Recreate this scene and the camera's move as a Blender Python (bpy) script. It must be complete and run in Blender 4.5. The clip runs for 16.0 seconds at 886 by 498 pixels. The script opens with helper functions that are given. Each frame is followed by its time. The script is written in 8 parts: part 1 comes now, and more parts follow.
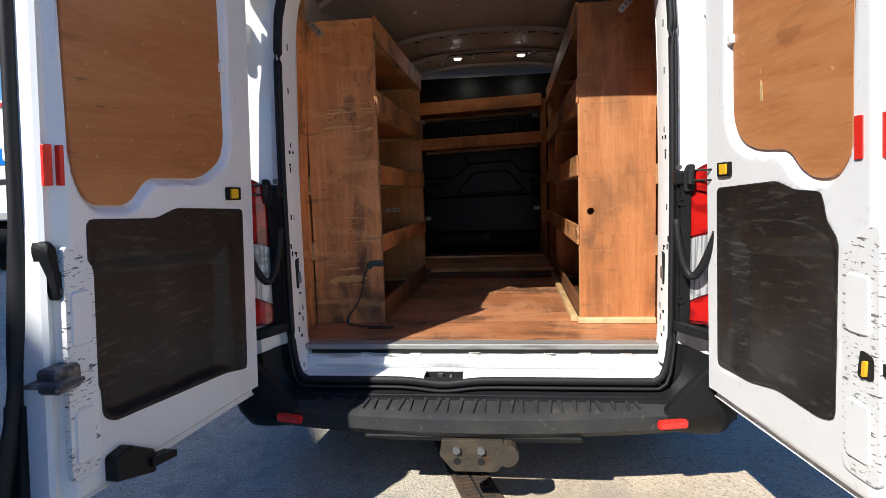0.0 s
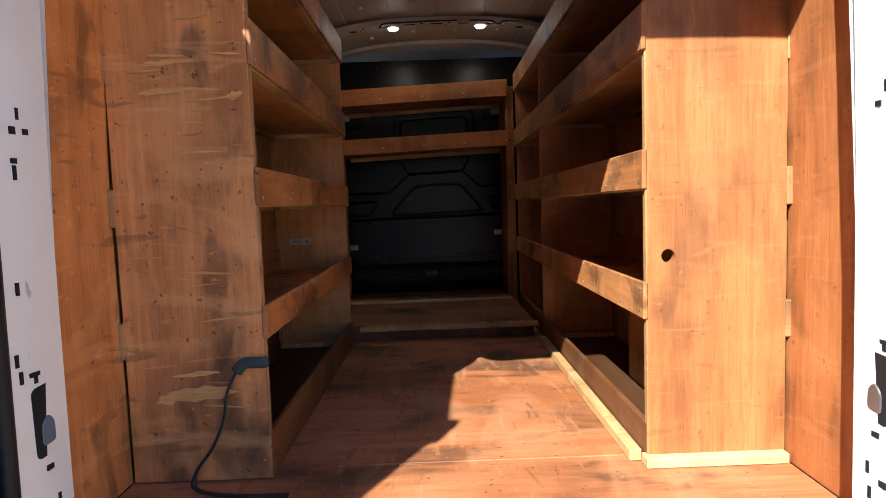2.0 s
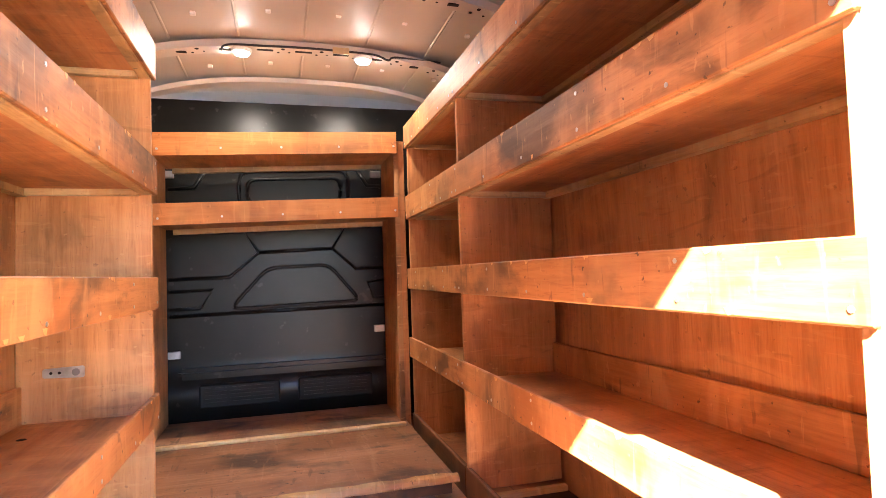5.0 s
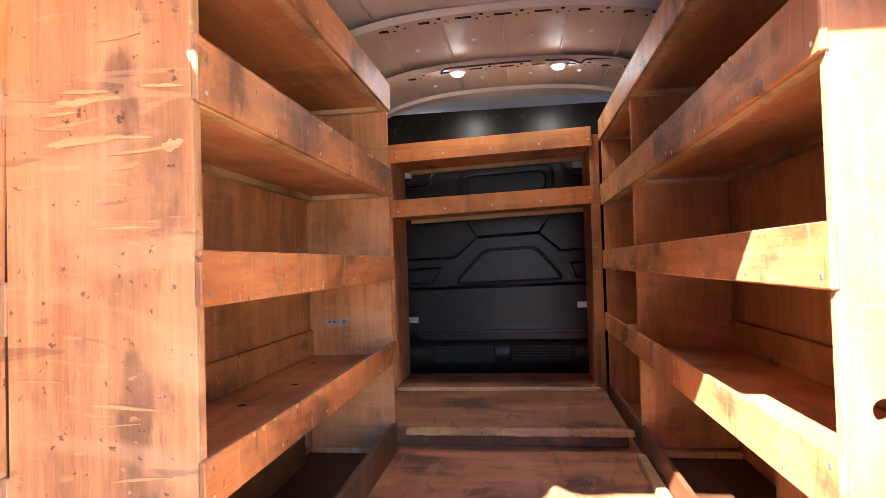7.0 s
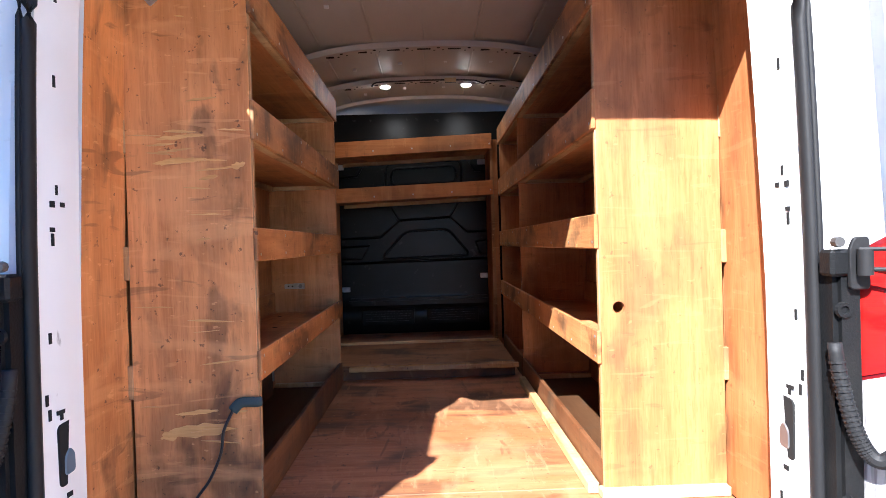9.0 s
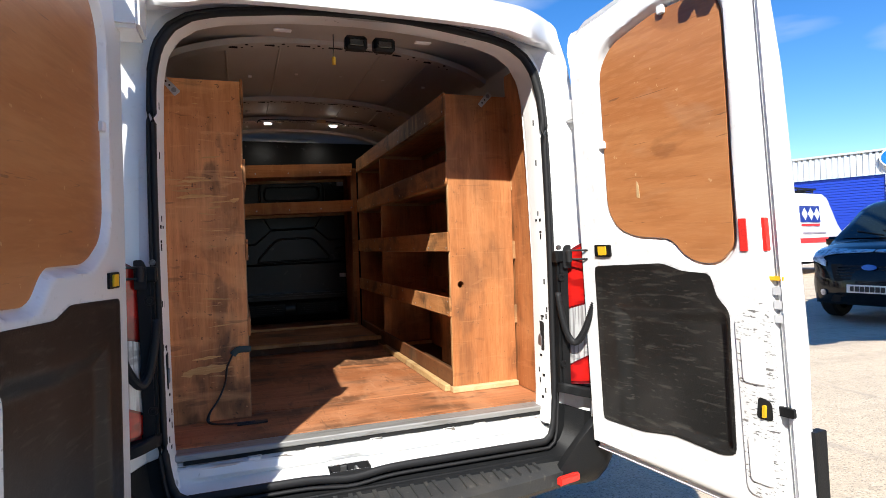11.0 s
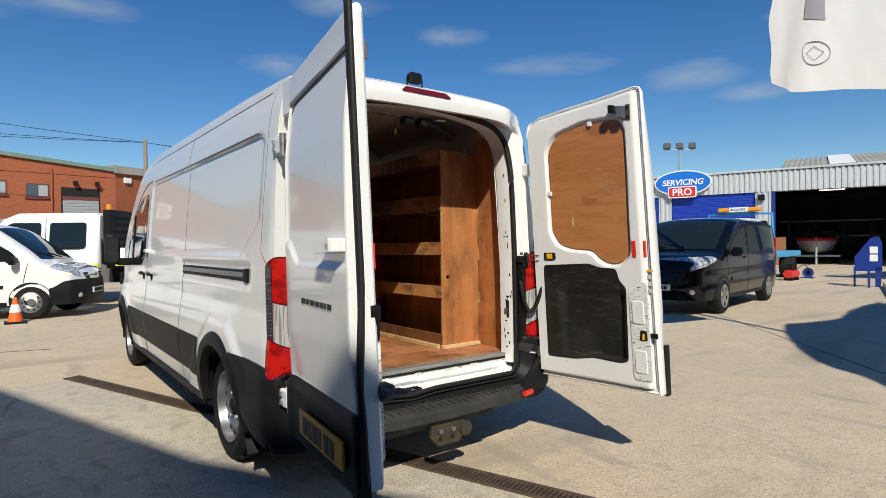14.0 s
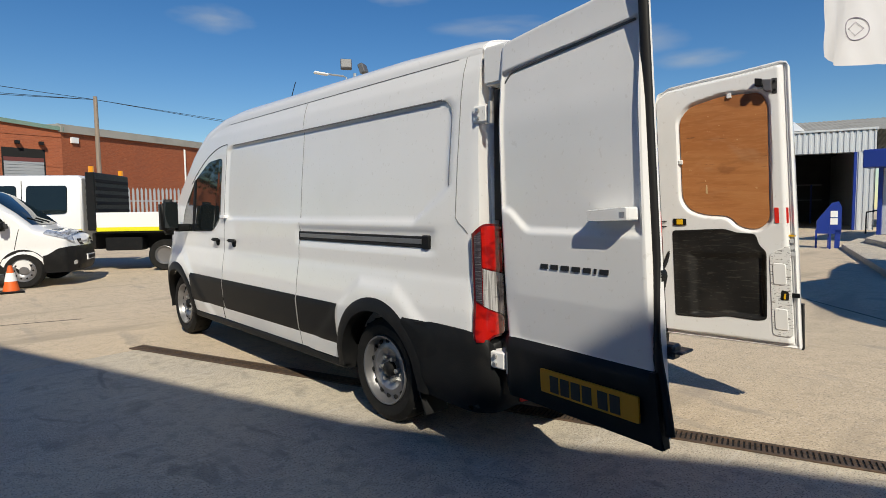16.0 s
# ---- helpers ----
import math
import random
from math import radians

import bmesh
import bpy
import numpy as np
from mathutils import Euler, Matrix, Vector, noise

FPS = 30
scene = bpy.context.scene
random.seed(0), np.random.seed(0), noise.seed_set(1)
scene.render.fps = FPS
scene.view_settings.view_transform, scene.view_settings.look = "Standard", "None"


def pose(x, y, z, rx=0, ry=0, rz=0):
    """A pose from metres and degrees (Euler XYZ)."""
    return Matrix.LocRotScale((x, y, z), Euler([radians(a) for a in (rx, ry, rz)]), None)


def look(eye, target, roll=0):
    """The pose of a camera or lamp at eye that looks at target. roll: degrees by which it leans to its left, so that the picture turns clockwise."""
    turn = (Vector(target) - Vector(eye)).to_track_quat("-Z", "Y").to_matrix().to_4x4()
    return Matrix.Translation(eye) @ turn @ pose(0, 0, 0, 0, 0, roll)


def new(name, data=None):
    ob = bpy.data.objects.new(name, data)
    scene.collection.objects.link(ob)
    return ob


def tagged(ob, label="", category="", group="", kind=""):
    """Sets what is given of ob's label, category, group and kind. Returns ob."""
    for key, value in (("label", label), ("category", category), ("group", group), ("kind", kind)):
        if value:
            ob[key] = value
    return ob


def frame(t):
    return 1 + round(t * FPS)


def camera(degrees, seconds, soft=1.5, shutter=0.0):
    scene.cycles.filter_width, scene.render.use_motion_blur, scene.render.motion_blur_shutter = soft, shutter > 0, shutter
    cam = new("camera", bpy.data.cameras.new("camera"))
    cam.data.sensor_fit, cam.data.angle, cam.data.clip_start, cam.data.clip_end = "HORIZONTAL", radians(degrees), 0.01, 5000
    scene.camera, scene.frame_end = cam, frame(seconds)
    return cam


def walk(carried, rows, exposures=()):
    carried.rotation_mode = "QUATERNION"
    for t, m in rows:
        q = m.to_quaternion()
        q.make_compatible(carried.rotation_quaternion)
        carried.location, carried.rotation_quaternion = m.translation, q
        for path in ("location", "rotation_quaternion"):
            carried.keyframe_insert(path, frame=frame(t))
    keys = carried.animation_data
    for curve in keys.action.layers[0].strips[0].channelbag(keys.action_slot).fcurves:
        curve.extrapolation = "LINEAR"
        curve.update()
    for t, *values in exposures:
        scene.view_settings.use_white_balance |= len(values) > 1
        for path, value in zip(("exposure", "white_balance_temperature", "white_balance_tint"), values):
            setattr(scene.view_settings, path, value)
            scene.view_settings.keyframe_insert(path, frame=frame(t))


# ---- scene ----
cam = camera(75.3, 16.0, 0.7)
PATH = [
    (0, (0.159, -2.439, 1.209), (-0.082, -0.463, 1.016), -1.8),
    (0.5, (0.07, -2.097, 1.215), (-0.132, -0.115, 1.031), -1.8),
    (1, (0.015, -1.778, 1.219), (-0.07, 0.214, 1.057), -1.8),
    (1.5, (-0.042, -1.456, 1.229), (-0.042, 0.536, 1.055), -1.8),
    (2, (-0.036, -1.127, 1.244), (-0.019, 0.867, 1.096), -2.0),
    (2.5, (-0.063, -0.84, 1.267), (0.002, 1.157, 1.204), -1.9),
    (3, (-0.091, -0.563, 1.311), (0.129, 1.425, 1.34), -1.7),
    (3.2, (-0.073, -0.463, 1.338), (0.198, 1.517, 1.43), -1.9),
    (5.3, (-0.115, -0.198, 1.338), (0.503, 1.703, 1.412), -1.7),
    (5.5, (-0.077, -0.23, 1.325), (0.58, 1.657, 1.395), -1.6),
    (6, (0.049, -0.35, 1.311), (0.546, 1.585, 1.4), -2.1),
    (6.5, (0.061, -0.461, 1.311), (0.112, 1.537, 1.381), -1.8),
    (7, (0.044, -0.597, 1.32), (-0.227, 1.384, 1.369), -1.7),
    (7.5, (0.087, -0.714, 1.334), (-0.274, 1.253, 1.361), -1.6),
    (8, (0.147, -0.879, 1.309), (-0.218, 1.088, 1.287), -1.6),
    (8.5, (0.132, -1.075, 1.293), (-0.027, 0.918, 1.281), -1.6),
    (9, (0.015, -1.308, 1.295), (0.051, 0.692, 1.275), -1.7),
    (9.2, (-0.001, -1.415, 1.305), (0.085, 0.583, 1.286), -1.6),
    (11.3, (-0.589, -2.482, 1.307), (0.149, -0.623, 1.308), -1.3),
    (11.5, (-0.658, -2.562, 1.32), (0.121, -0.72, 1.362), -1.0),
    (12, (-0.913, -2.722, 1.326), (0.022, -0.954, 1.358), -0.9),
    (12.5, (-1.146, -2.876, 1.326), (-0.147, -1.144, 1.373), -0.9),
    (13, (-1.402, -3.031, 1.333), (-0.33, -1.343, 1.322), -0.8),
    (13.5, (-1.712, -3.083, 1.329), (-0.562, -1.447, 1.31), -0.7),
    (14, (-2.017, -3.07, 1.346), (-0.815, -1.472, 1.33), -0.7),
    (14.5, (-2.242, -2.921, 1.368), (-1.021, -1.341, 1.261), -0.5),
    (15, (-2.531, -2.746, 1.347), (-1.265, -1.199, 1.273), -0.5),
    (15.5, (-2.864, -2.56, 1.365), (-1.546, -1.057, 1.296), -0.5),
    (16, (-3.103, -2.296, 1.38), (-1.758, -0.823, 1.236), -0.7),
]
EXPOSURE = [(0.0, 0.62, 6250, 8), (0.5, 0.96, 6300, 8), (1.0, 1.0, 6400, 9), (1.5, 1.25, 6400, 10), (2.0, 1.35, 6450, 11), (2.5, 1.85, 6300, 15), (3.0, 2.55, 6250, 17), (5.3, 4.85, 7000, 15), (6.0, 4.15, 6650, 15), (7.0, 3.6, 6250, 16), (8.0, 3.12, 5450, 15), (9.0, 2.3, 5750, 11),
            (11.3, 0.72, 6450, 8), (12.0, 0.42, 6600, 7), (13.0, 0.04, 6700, 6), (14.5, -0.04, 6900, 5), (16.0, -0.1, 7050, 6)]
walk(cam, [(t, look(eye, target, roll)) for t, eye, target, roll in PATH], EXPOSURE)

# ---- sky, sun ----
SUN_DIR = Vector((0.546, 1.0, -1.01)).normalized()          # the way the sunlight travels
world = bpy.data.worlds.new("sky")
scene.world = world
world.use_nodes = True
wn = world.node_tree
sky = wn.nodes.new("ShaderNodeTexSky")
sky.sky_type = "NISHITA"
sky.sun_disc = False
sky.sun_elevation = math.asin(-SUN_DIR.z)
sky.sun_rotation = math.atan2(-SUN_DIR.x, -SUN_DIR.y)
sky.air_density, sky.dust_density, sky.ozone_density = 1.0, 0.0, 4.0
sky_tone = wn.nodes.new("ShaderNodeHueSaturation")
sky_tone.inputs["Saturation"].default_value = 1.3
sky_tone.inputs["Hue"].default_value = 0.508
wn.links.new(sky.outputs[0], sky_tone.inputs["Color"])
wn.links.new(sky_tone.outputs[0], wn.nodes["Background"].inputs[0])
wn.nodes["Background"].inputs[1].default_value = 0.104
sun_data = bpy.data.lights.new("sun", "SUN")
sun_data.energy, sun_data.angle, sun_data.color = 5.0, radians(0.53), (1.0, 0.95, 0.87)
sun = new("sun", sun_data)
sun.matrix_world = look((-20, -30, 32), Vector((-20, -30, 32)) + SUN_DIR)


# ---- materials ----
def material(name, colour, rough=0.5, metal=0.0, coat=0.0, spots=(), bump=None, emit=0.0, spec=0.5):
    """spots: (scale, (sx, sy, sz), low, high, colour, strength, detail): a patchy second colour; bump: (scale, strength, stretch)."""
    m = bpy.data.materials.new(name)
    m.use_nodes = True
    nt = m.node_tree
    b = nt.nodes["Principled BSDF"]
    b.inputs["Base Color"].default_value = (*colour, 1)
    b.inputs["Roughness"].default_value = rough
    b.inputs["Metallic"].default_value = metal
    b.inputs["Coat Weight"].default_value = coat
    b.inputs["Coat Roughness"].default_value = 0.03
    b.inputs["Specular IOR Level"].default_value = spec
    if emit:
        b.inputs["Emission Color"].default_value = (*colour, 1)
        b.inputs["Emission Strength"].default_value = emit
    coord = nt.nodes.new("ShaderNodeTexCoord")

    def noise_at(scale, stretch, detail):
        mp = nt.nodes.new("ShaderNodeMapping")
        mp.inputs["Scale"].default_value = stretch
        nt.links.new(coord.outputs["Object"], mp.inputs[0])
        nz = nt.nodes.new("ShaderNodeTexNoise")
        nz.inputs["Scale"].default_value = scale
        nz.inputs["Detail"].default_value = detail
        nt.links.new(mp.outputs[0], nz.inputs["Vector"])
        return nz

    last = None
    for scale, stretch, low, high, col, strength, detail, *warp in spots:
        nz = noise_at(scale, stretch, detail)
        nz.inputs["Distortion"].default_value = warp[0] if warp else 0.0
        ramp = nt.nodes.new("ShaderNodeMapRange")
        ramp.inputs["From Min"].default_value, ramp.inputs["From Max"].default_value = low, high
        ramp.inputs["To Max"].default_value = strength
        nt.links.new(nz.outputs["Fac"], ramp.inputs["Value"])
        mix = nt.nodes.new("ShaderNodeMix")
        mix.data_type = "RGBA"
        nt.links.new(ramp.outputs[0], mix.inputs["Factor"])
        if last is None:
            mix.inputs["A"].default_value = (*colour, 1)
        else:
            nt.links.new(last, mix.inputs["A"])
        mix.inputs["B"].default_value = (*col, 1)
        last = mix.outputs["Result"]
    if last is not None:
        nt.links.new(last, b.inputs["Base Color"])
    if bump:
        nz = noise_at(bump[0], bump[2] if len(bump) > 2 else (1, 1, 1), 5)
        bp = nt.nodes.new("ShaderNodeBump")
        bp.inputs["Strength"].default_value = bump[1]
        bp.inputs["Distance"].default_value = 0.01
        nt.links.new(nz.outputs["Fac"], bp.inputs["Height"])
        nt.links.new(bp.outputs[0], b.inputs["Normal"])
    return m


def plywood(name, base, grain, dark=0.5, rough=0.55, light=0.35):
    """Rotary-cut veneer; grain: the axis along which the fibres run."""
    def along(k, other=1.0):
        v = [other] * 3
        v[grain] = k
        return v
    base = (0.88 * base[0], 0.875 * base[1], 0.85 * base[2])
    pale = tuple(min(1, c * k) for c, k in zip(base, (1.20, 1.30, 1.45)))
    warm = tuple(min(1, c * k) for c, k in zip(base, (1.03, 0.92, 0.74)))
    deep = tuple(c * k for c, k in zip(base, (0.60, 0.50, 0.43)))
    grime = (0.060, 0.036, 0.022)
    raw = tuple(min(1, c * k) for c, k in zip(base, (1.25, 1.5, 1.75)))
    return material(name, base, rough, spots=[
        (1.1, (1, 1, 1), 0.42, 0.60, warm, 0.7, 3),
        (7, along(0.02), 0.45, 0.54, pale, 0.30 + 0.45 * light, 2), (15, along(0.03), 0.50, 0.58, deep, 0.30, 2),
        (4.2, along(0.16), 0.48, 0.58, deep, 0.38, 4, 1.8), (8, along(0.12), 0.50, 0.60, pale, 0.5 * light + 0.10, 5, 1.4),
        (34, along(0.05), 0.50, 0.62, deep, 0.34, 4, 0.6), (80, along(0.05), 0.48, 0.62, deep, 0.24, 3), (170, along(0.05), 0.46, 0.60, pale, 0.20, 3), (240, along(0.10), 0.58, 0.66, deep, 0.30, 2),
        (1.7, along(0.6), 0.48, 0.62, deep, dark * 1.0, 9, 0.6), (3.6, along(0.5), 0.51, 0.62, grime, dark * 0.9, 10, 0.5), (10, along(0.45), 0.56, 0.66, grime, dark * 0.75, 9, 0.4),
        (2.6, along(1.2, 0.8), 0.51, 0.63, pale, light * 0.9, 10, 0.6), (4.4, along(2.2, 0.6), 0.55, 0.66, raw, light * 0.7, 10, 0.8),
        (9, along(4.0, 0.5), 0.62, 0.67, raw, light * 0.6, 8, 1.2), (7, along(3.0, 0.6), 0.63, 0.69, grime, dark * 0.5, 8, 1.2),
        (55, along(1.0), 0.67, 0.71, grime, dark * 0.9, 5), (36, along(1.5, 0.8), 0.66, 0.70, raw, light * 0.9, 5)],
        bump=(45, 0.16, along(0.07)), spec=0.3)


WHITE = material("white_paint", (0.81, 0.81, 0.81), 0.24, coat=0.55, spots=[(1.6, (1, 1, 1), 0.5, 0.8, (0.70, 0.69, 0.66), 0.35, 7), (40, (1, 1, 1), 0.64, 0.70, (0.55, 0.53, 0.49), 0.25, 4)])
WHITE_WORN = material("scuffed_white_paint", (0.80, 0.80, 0.79), 0.4, coat=0.2, spots=[
    (3, (1, 1, 1), 0.5, 0.75, (0.66, 0.63, 0.58), 0.35, 7), (30, (1, 1, 0.35), 0.68, 0.72, (0.12, 0.11, 0.10), 0.5, 8)])
WHITE_SCRAPED = material("scraped_white_paint", (0.78, 0.78, 0.77), 0.45, spots=[
    (30, (1, 0.8, 4.0), 0.60, 0.63, (0.07, 0.065, 0.06), 0.9, 10), (60, (1, 1, 2.5), 0.62, 0.65, (0.12, 0.11, 0.10), 0.8, 6), (5, (1, 1, 1), 0.5, 0.75, (0.6, 0.58, 0.53), 0.4, 6)])
BLACK_TRIM = material("black_plastic", (0.0085, 0.009, 0.0098), 0.5, spots=[(9, (1, 1, 1), 0.5, 0.75, (0.019, 0.018, 0.017), 0.6, 8)], bump=(220, 0.15), spec=0.2)
BUMPER_MAT = material("weathered_black_plastic", (0.034, 0.035, 0.036), 0.5, spots=[
    (5, (1, 1, 1), 0.48, 0.75, (0.07, 0.066, 0.058), 0.55, 8), (30, (1.5, 0.8, 1), 0.62, 0.72, (0.14, 0.13, 0.11), 0.4, 8)], bump=(160, 0.2), spec=0.28)
TRIM_PANEL = material("black_hardboard", (0.013, 0.0125, 0.0115), 0.42, spots=[
    (4, (1, 1, 1), 0.5, 0.75, (0.035, 0.032, 0.029), 0.6, 7), (24, (1, 1.2, 5.0), 0.62, 0.68, (0.12, 0.11, 0.095), 0.3, 9), (9, (0.4, 1.0, 7.0), 0.58, 0.66, (0.10, 0.093, 0.08), 0.3, 9)], bump=(300, 0.1), spec=0.35)
RUBBER = material("black_rubber", (0.014, 0.014, 0.015), 0.6, bump=(90, 0.1), spec=0.3)
TYRE = material("tyre_rubber", (0.010, 0.0098, 0.0095), 0.75, spots=[(12, (1, 1, 1), 0.5, 0.75, (0.035, 0.032, 0.029), 0.4, 6)], bump=(80, 0.2), spec=0.25)
STEEL = material("silver_painted_steel", (0.27, 0.27, 0.28), 0.38, 0.75, spots=[(14, (1, 1, 1), 0.55, 0.75, (0.22, 0.20, 0.18), 0.5, 6)])
ZINC = material("galvanised_steel", (0.55, 0.55, 0.54), 0.38, 0.9, spots=[(25, (1, 1, 1), 0.5, 0.7, (0.3, 0.29, 0.27), 0.6, 5)])
ALU = material("scratched_aluminium", (0.37, 0.365, 0.35), 0.52, 0.55, spots=[(9, (0.25, 4, 1), 0.5, 0.72, (0.26, 0.245, 0.22), 0.7, 8), (30, (0.15, 3, 1), 0.56, 0.64, (0.20, 0.19, 0.17), 0.7, 6)], bump=(120, 0.08, (0.1, 1, 1)))
RUSTY = material("dirty_rusted_steel", (0.055, 0.045, 0.033), 0.6, 0.3, spots=[(16, (1, 1, 1), 0.50, 0.64, (0.085, 0.065, 0.042), 0.85, 8), (18, (1, 1, 1), 0.6, 0.7, (0.09, 0.04, 0.02), 0.8, 6)], bump=(60, 0.3))
DARK_STEEL = material("worn_dark_steel", (0.10, 0.10, 0.10), 0.45, 0.6, spots=[(30, (1, 1, 1), 0.5, 0.66, (0.35, 0.34, 0.33), 0.6, 6)])
RED_LENS = material("red_lens", (0.32, 0.005, 0.005), 0.18, coat=0.6, spots=[(3, (0.1, 0.1, 1), 0.45, 0.55, (0.50, 0.012, 0.008), 0.7, 1), (12, (1, 1, 2), 0.50, 0.62, (0.16, 0.003, 0.003), 0.7, 1)], bump=(12, 0.12, (0.1, 0.1, 14)))
DARK_RED = material("dark_red_lens", (0.13, 0.005, 0.007), 0.2, coat=0.6)
CLEAR_LENS = material("clear_lens", (0.62, 0.62, 0.62), 0.12, 0.3, coat=0.6, spots=[(20, (5, 5, 0.2), 0.45, 0.55, (0.25, 0.24, 0.24), 0.8, 1), (9, (1, 1, 3), 0.55, 0.62, (0.16, 0.15, 0.15), 0.6, 2)], bump=(70, 0.5, (4, 4, 0.5)))
SMOKED_LENS = material("smoked_lens", (0.045, 0.04, 0.05), 0.1, 0.2, coat=0.8, spots=[(30, (1, 1, 6), 0.45, 0.6, (0.12, 0.11, 0.14), 0.6, 2)])
REFLECTOR = material("red_reflector", (0.75, 0.03, 0.02), 0.3, coat=0.5, spots=[(260, (1, 1, 1), 0.5, 0.6, (0.5, 0.01, 0.01), 0.5, 1)])
YELLOW = material("yellow_plastic", (0.80, 0.46, 0.02), 0.4)
PLATE_YELLOW = material("yellow_plate", (0.62, 0.29, 0.008), 0.35)
BLACK_INK = material("black_lettering", (0.015, 0.015, 0.016), 0.5)
PALE_INK = material("white_lettering", (0.8, 0.8, 0.8), 0.5)
DARK_GLASS = material("tinted_glass", (0.012, 0.016, 0.017), 0.04, coat=0.3, spec=0.7)
BULKHEAD_MAT = material("black_steel_bulkhead", (0.0060, 0.0056, 0.0052), 0.32, 0.0, spots=[
    (5, (1, 1, 1), 0.5, 0.75, (0.013, 0.0128, 0.0125), 0.7, 7), (18, (1, 1, 1), 0.66, 0.7, (0.10, 0.095, 0.09), 0.3, 8)], bump=(9, 0.05), spec=0.28)
CEILING_MAT = material("primer_grey_steel", (0.54, 0.50, 0.455), 0.5, spots=[(6, (1, 0.4, 1), 0.5, 0.75, (0.46, 0.41, 0.36), 0.6, 6)])
LED = material("led_lens", (1.0, 0.97, 0.9), 0.3, emit=25)
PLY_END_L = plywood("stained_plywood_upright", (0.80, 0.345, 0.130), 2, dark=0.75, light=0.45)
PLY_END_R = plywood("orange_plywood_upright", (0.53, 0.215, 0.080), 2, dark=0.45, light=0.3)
PLY_LIP = plywood("plywood_shelf_edge", (0.57, 0.255, 0.095), 1, dark=0.85, light=0.5)
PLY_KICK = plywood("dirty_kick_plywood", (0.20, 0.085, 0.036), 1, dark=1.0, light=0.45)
PLY_SHELF = plywood("plywood_shelf", (0.60, 0.278, 0.115), 1, dark=0.45)
PLY_BACK = plywood("plywood_lining", (0.62, 0.29, 0.12), 2, dark=0.40)
PLY_FLOOR = plywood("worn_plywood_floor", (0.49, 0.205, 0.092), 0, dark=0.85, rough=0.5, light=0.5)
PLY_DOOR = material("varnished_plywood", (0.44, 0.175, 0.062), 0.34, spots=[
    (1.2, (1, 0.6, 1), 0.42, 0.66, (0.37, 0.135, 0.045), 0.7, 4), (6, (1, 0.08, 1), 0.46, 0.60, (0.52, 0.235, 0.09), 0.45, 4, 0.8), (26, (1, 0.05, 1), 0.48, 0.62, (0.33, 0.12, 0.04), 0.4, 4),
    (90, (1, 0.06, 1), 0.50, 0.62, (0.52, 0.24, 0.10), 0.3, 3), (5, (1, 0.5, 1.0), 0.60, 0.72, (0.50, 0.30, 0.17), 0.5, 8, 0.6), (3.4, (1, 0.4, 1.4), 0.60, 0.66, (0.22, 0.085, 0.035), 0.5, 9, 1.0),
    (12, (1, 0.25, 3.5), 0.66, 0.69, (0.16, 0.07, 0.035), 0.7, 7, 1.2), (38, (1, 1, 1), 0.70, 0.73, (0.60, 0.36, 0.18), 0.7, 4)], bump=(50, 0.10, (1, 0.06, 1)), spec=0.4)
PLY_CROSS = plywood("plywood_cross_board", (0.538, 0.203, 0.063), 0, dark=0.5)
PLY_PLATFORM = plywood("dark_stained_platform", (0.38, 0.185, 0.095), 0, dark=1.0, light=0.35)
PINE = plywood("pine_batten", (0.72, 0.51, 0.27), 0, dark=0.35)
PINE_Y = plywood("pine_batten_long", (0.60, 0.41, 0.20), 1, dark=0.6)
PLY_EDGE = plywood("plywood_edge", (0.50, 0.275, 0.125), 2, dark=0.6, light=0.6)
ROUGH_PINE = plywood("rough_stained_pine", (0.56, 0.32, 0.125), 0, dark=0.75)
CABLE = material("black_cable", (0.015, 0.016, 0.018), 0.45)
CONCRETE = material("yard_concrete", (0.60, 0.48, 0.345), 0.85, spots=[
    (0.35, (1, 1, 1), 0.42, 0.68, (0.51, 0.42, 0.305), 0.8, 6), (2.3, (1, 1, 1), 0.5, 0.75, (0.67, 0.55, 0.40), 0.6, 8),
    (7, (1, 1, 1), 0.52, 0.66, (0.44, 0.36, 0.26), 0.6, 9), (26, (1, 1, 1), 0.52, 0.66, (0.42, 0.34, 0.25), 0.3, 6), (70, (1, 1, 1), 0.58, 0.63, (0.19, 0.16, 0.13), 0.6, 3), (45, (1, 1, 1), 0.59, 0.64, (0.72, 0.63, 0.52), 0.5, 3), (120, (1, 1, 1), 0.60, 0.66, (0.15, 0.125, 0.10), 0.5, 2),
    (0.8, (0.3, 1.6, 1), 0.56, 0.66, (0.34, 0.28, 0.21), 0.6, 9), (2.1, (1.4, 0.35, 1), 0.60, 0.66, (0.30, 0.26, 0.22), 0.45, 10)], bump=(80, 0.5))
SLAB = material("smooth_concrete_slab", (0.60, 0.52, 0.40), 0.85, spots=[
    (0.9, (1, 1, 1), 0.45, 0.7, (0.45, 0.40, 0.34), 0.8, 7), (22, (1, 1, 1), 0.50, 0.68, (0.40, 0.35, 0.28), 0.45, 8), (100, (1, 1, 1), 0.55, 0.61, (0.15, 0.14, 0.12), 0.8, 3), (60, (1, 1, 1), 0.58, 0.64, (0.70, 0.66, 0.58), 0.6, 3), (9, (1, 1, 1), 0.52, 0.66, (0.33, 0.29, 0.24), 0.6, 9), (5, (0.25, 2.5, 1), 0.62, 0.68, (0.66, 0.62, 0.55), 0.4, 8, 0.8), (2.7, (1.6, 0.5, 1), 0.62, 0.70, (0.18, 0.155, 0.13), 0.45, 9, 1.6),
    (2.6, (1.6, 0.8, 1), 0.60, 0.70, (0.20, 0.18, 0.155), 0.4, 10)], bump=(110, 0.6))
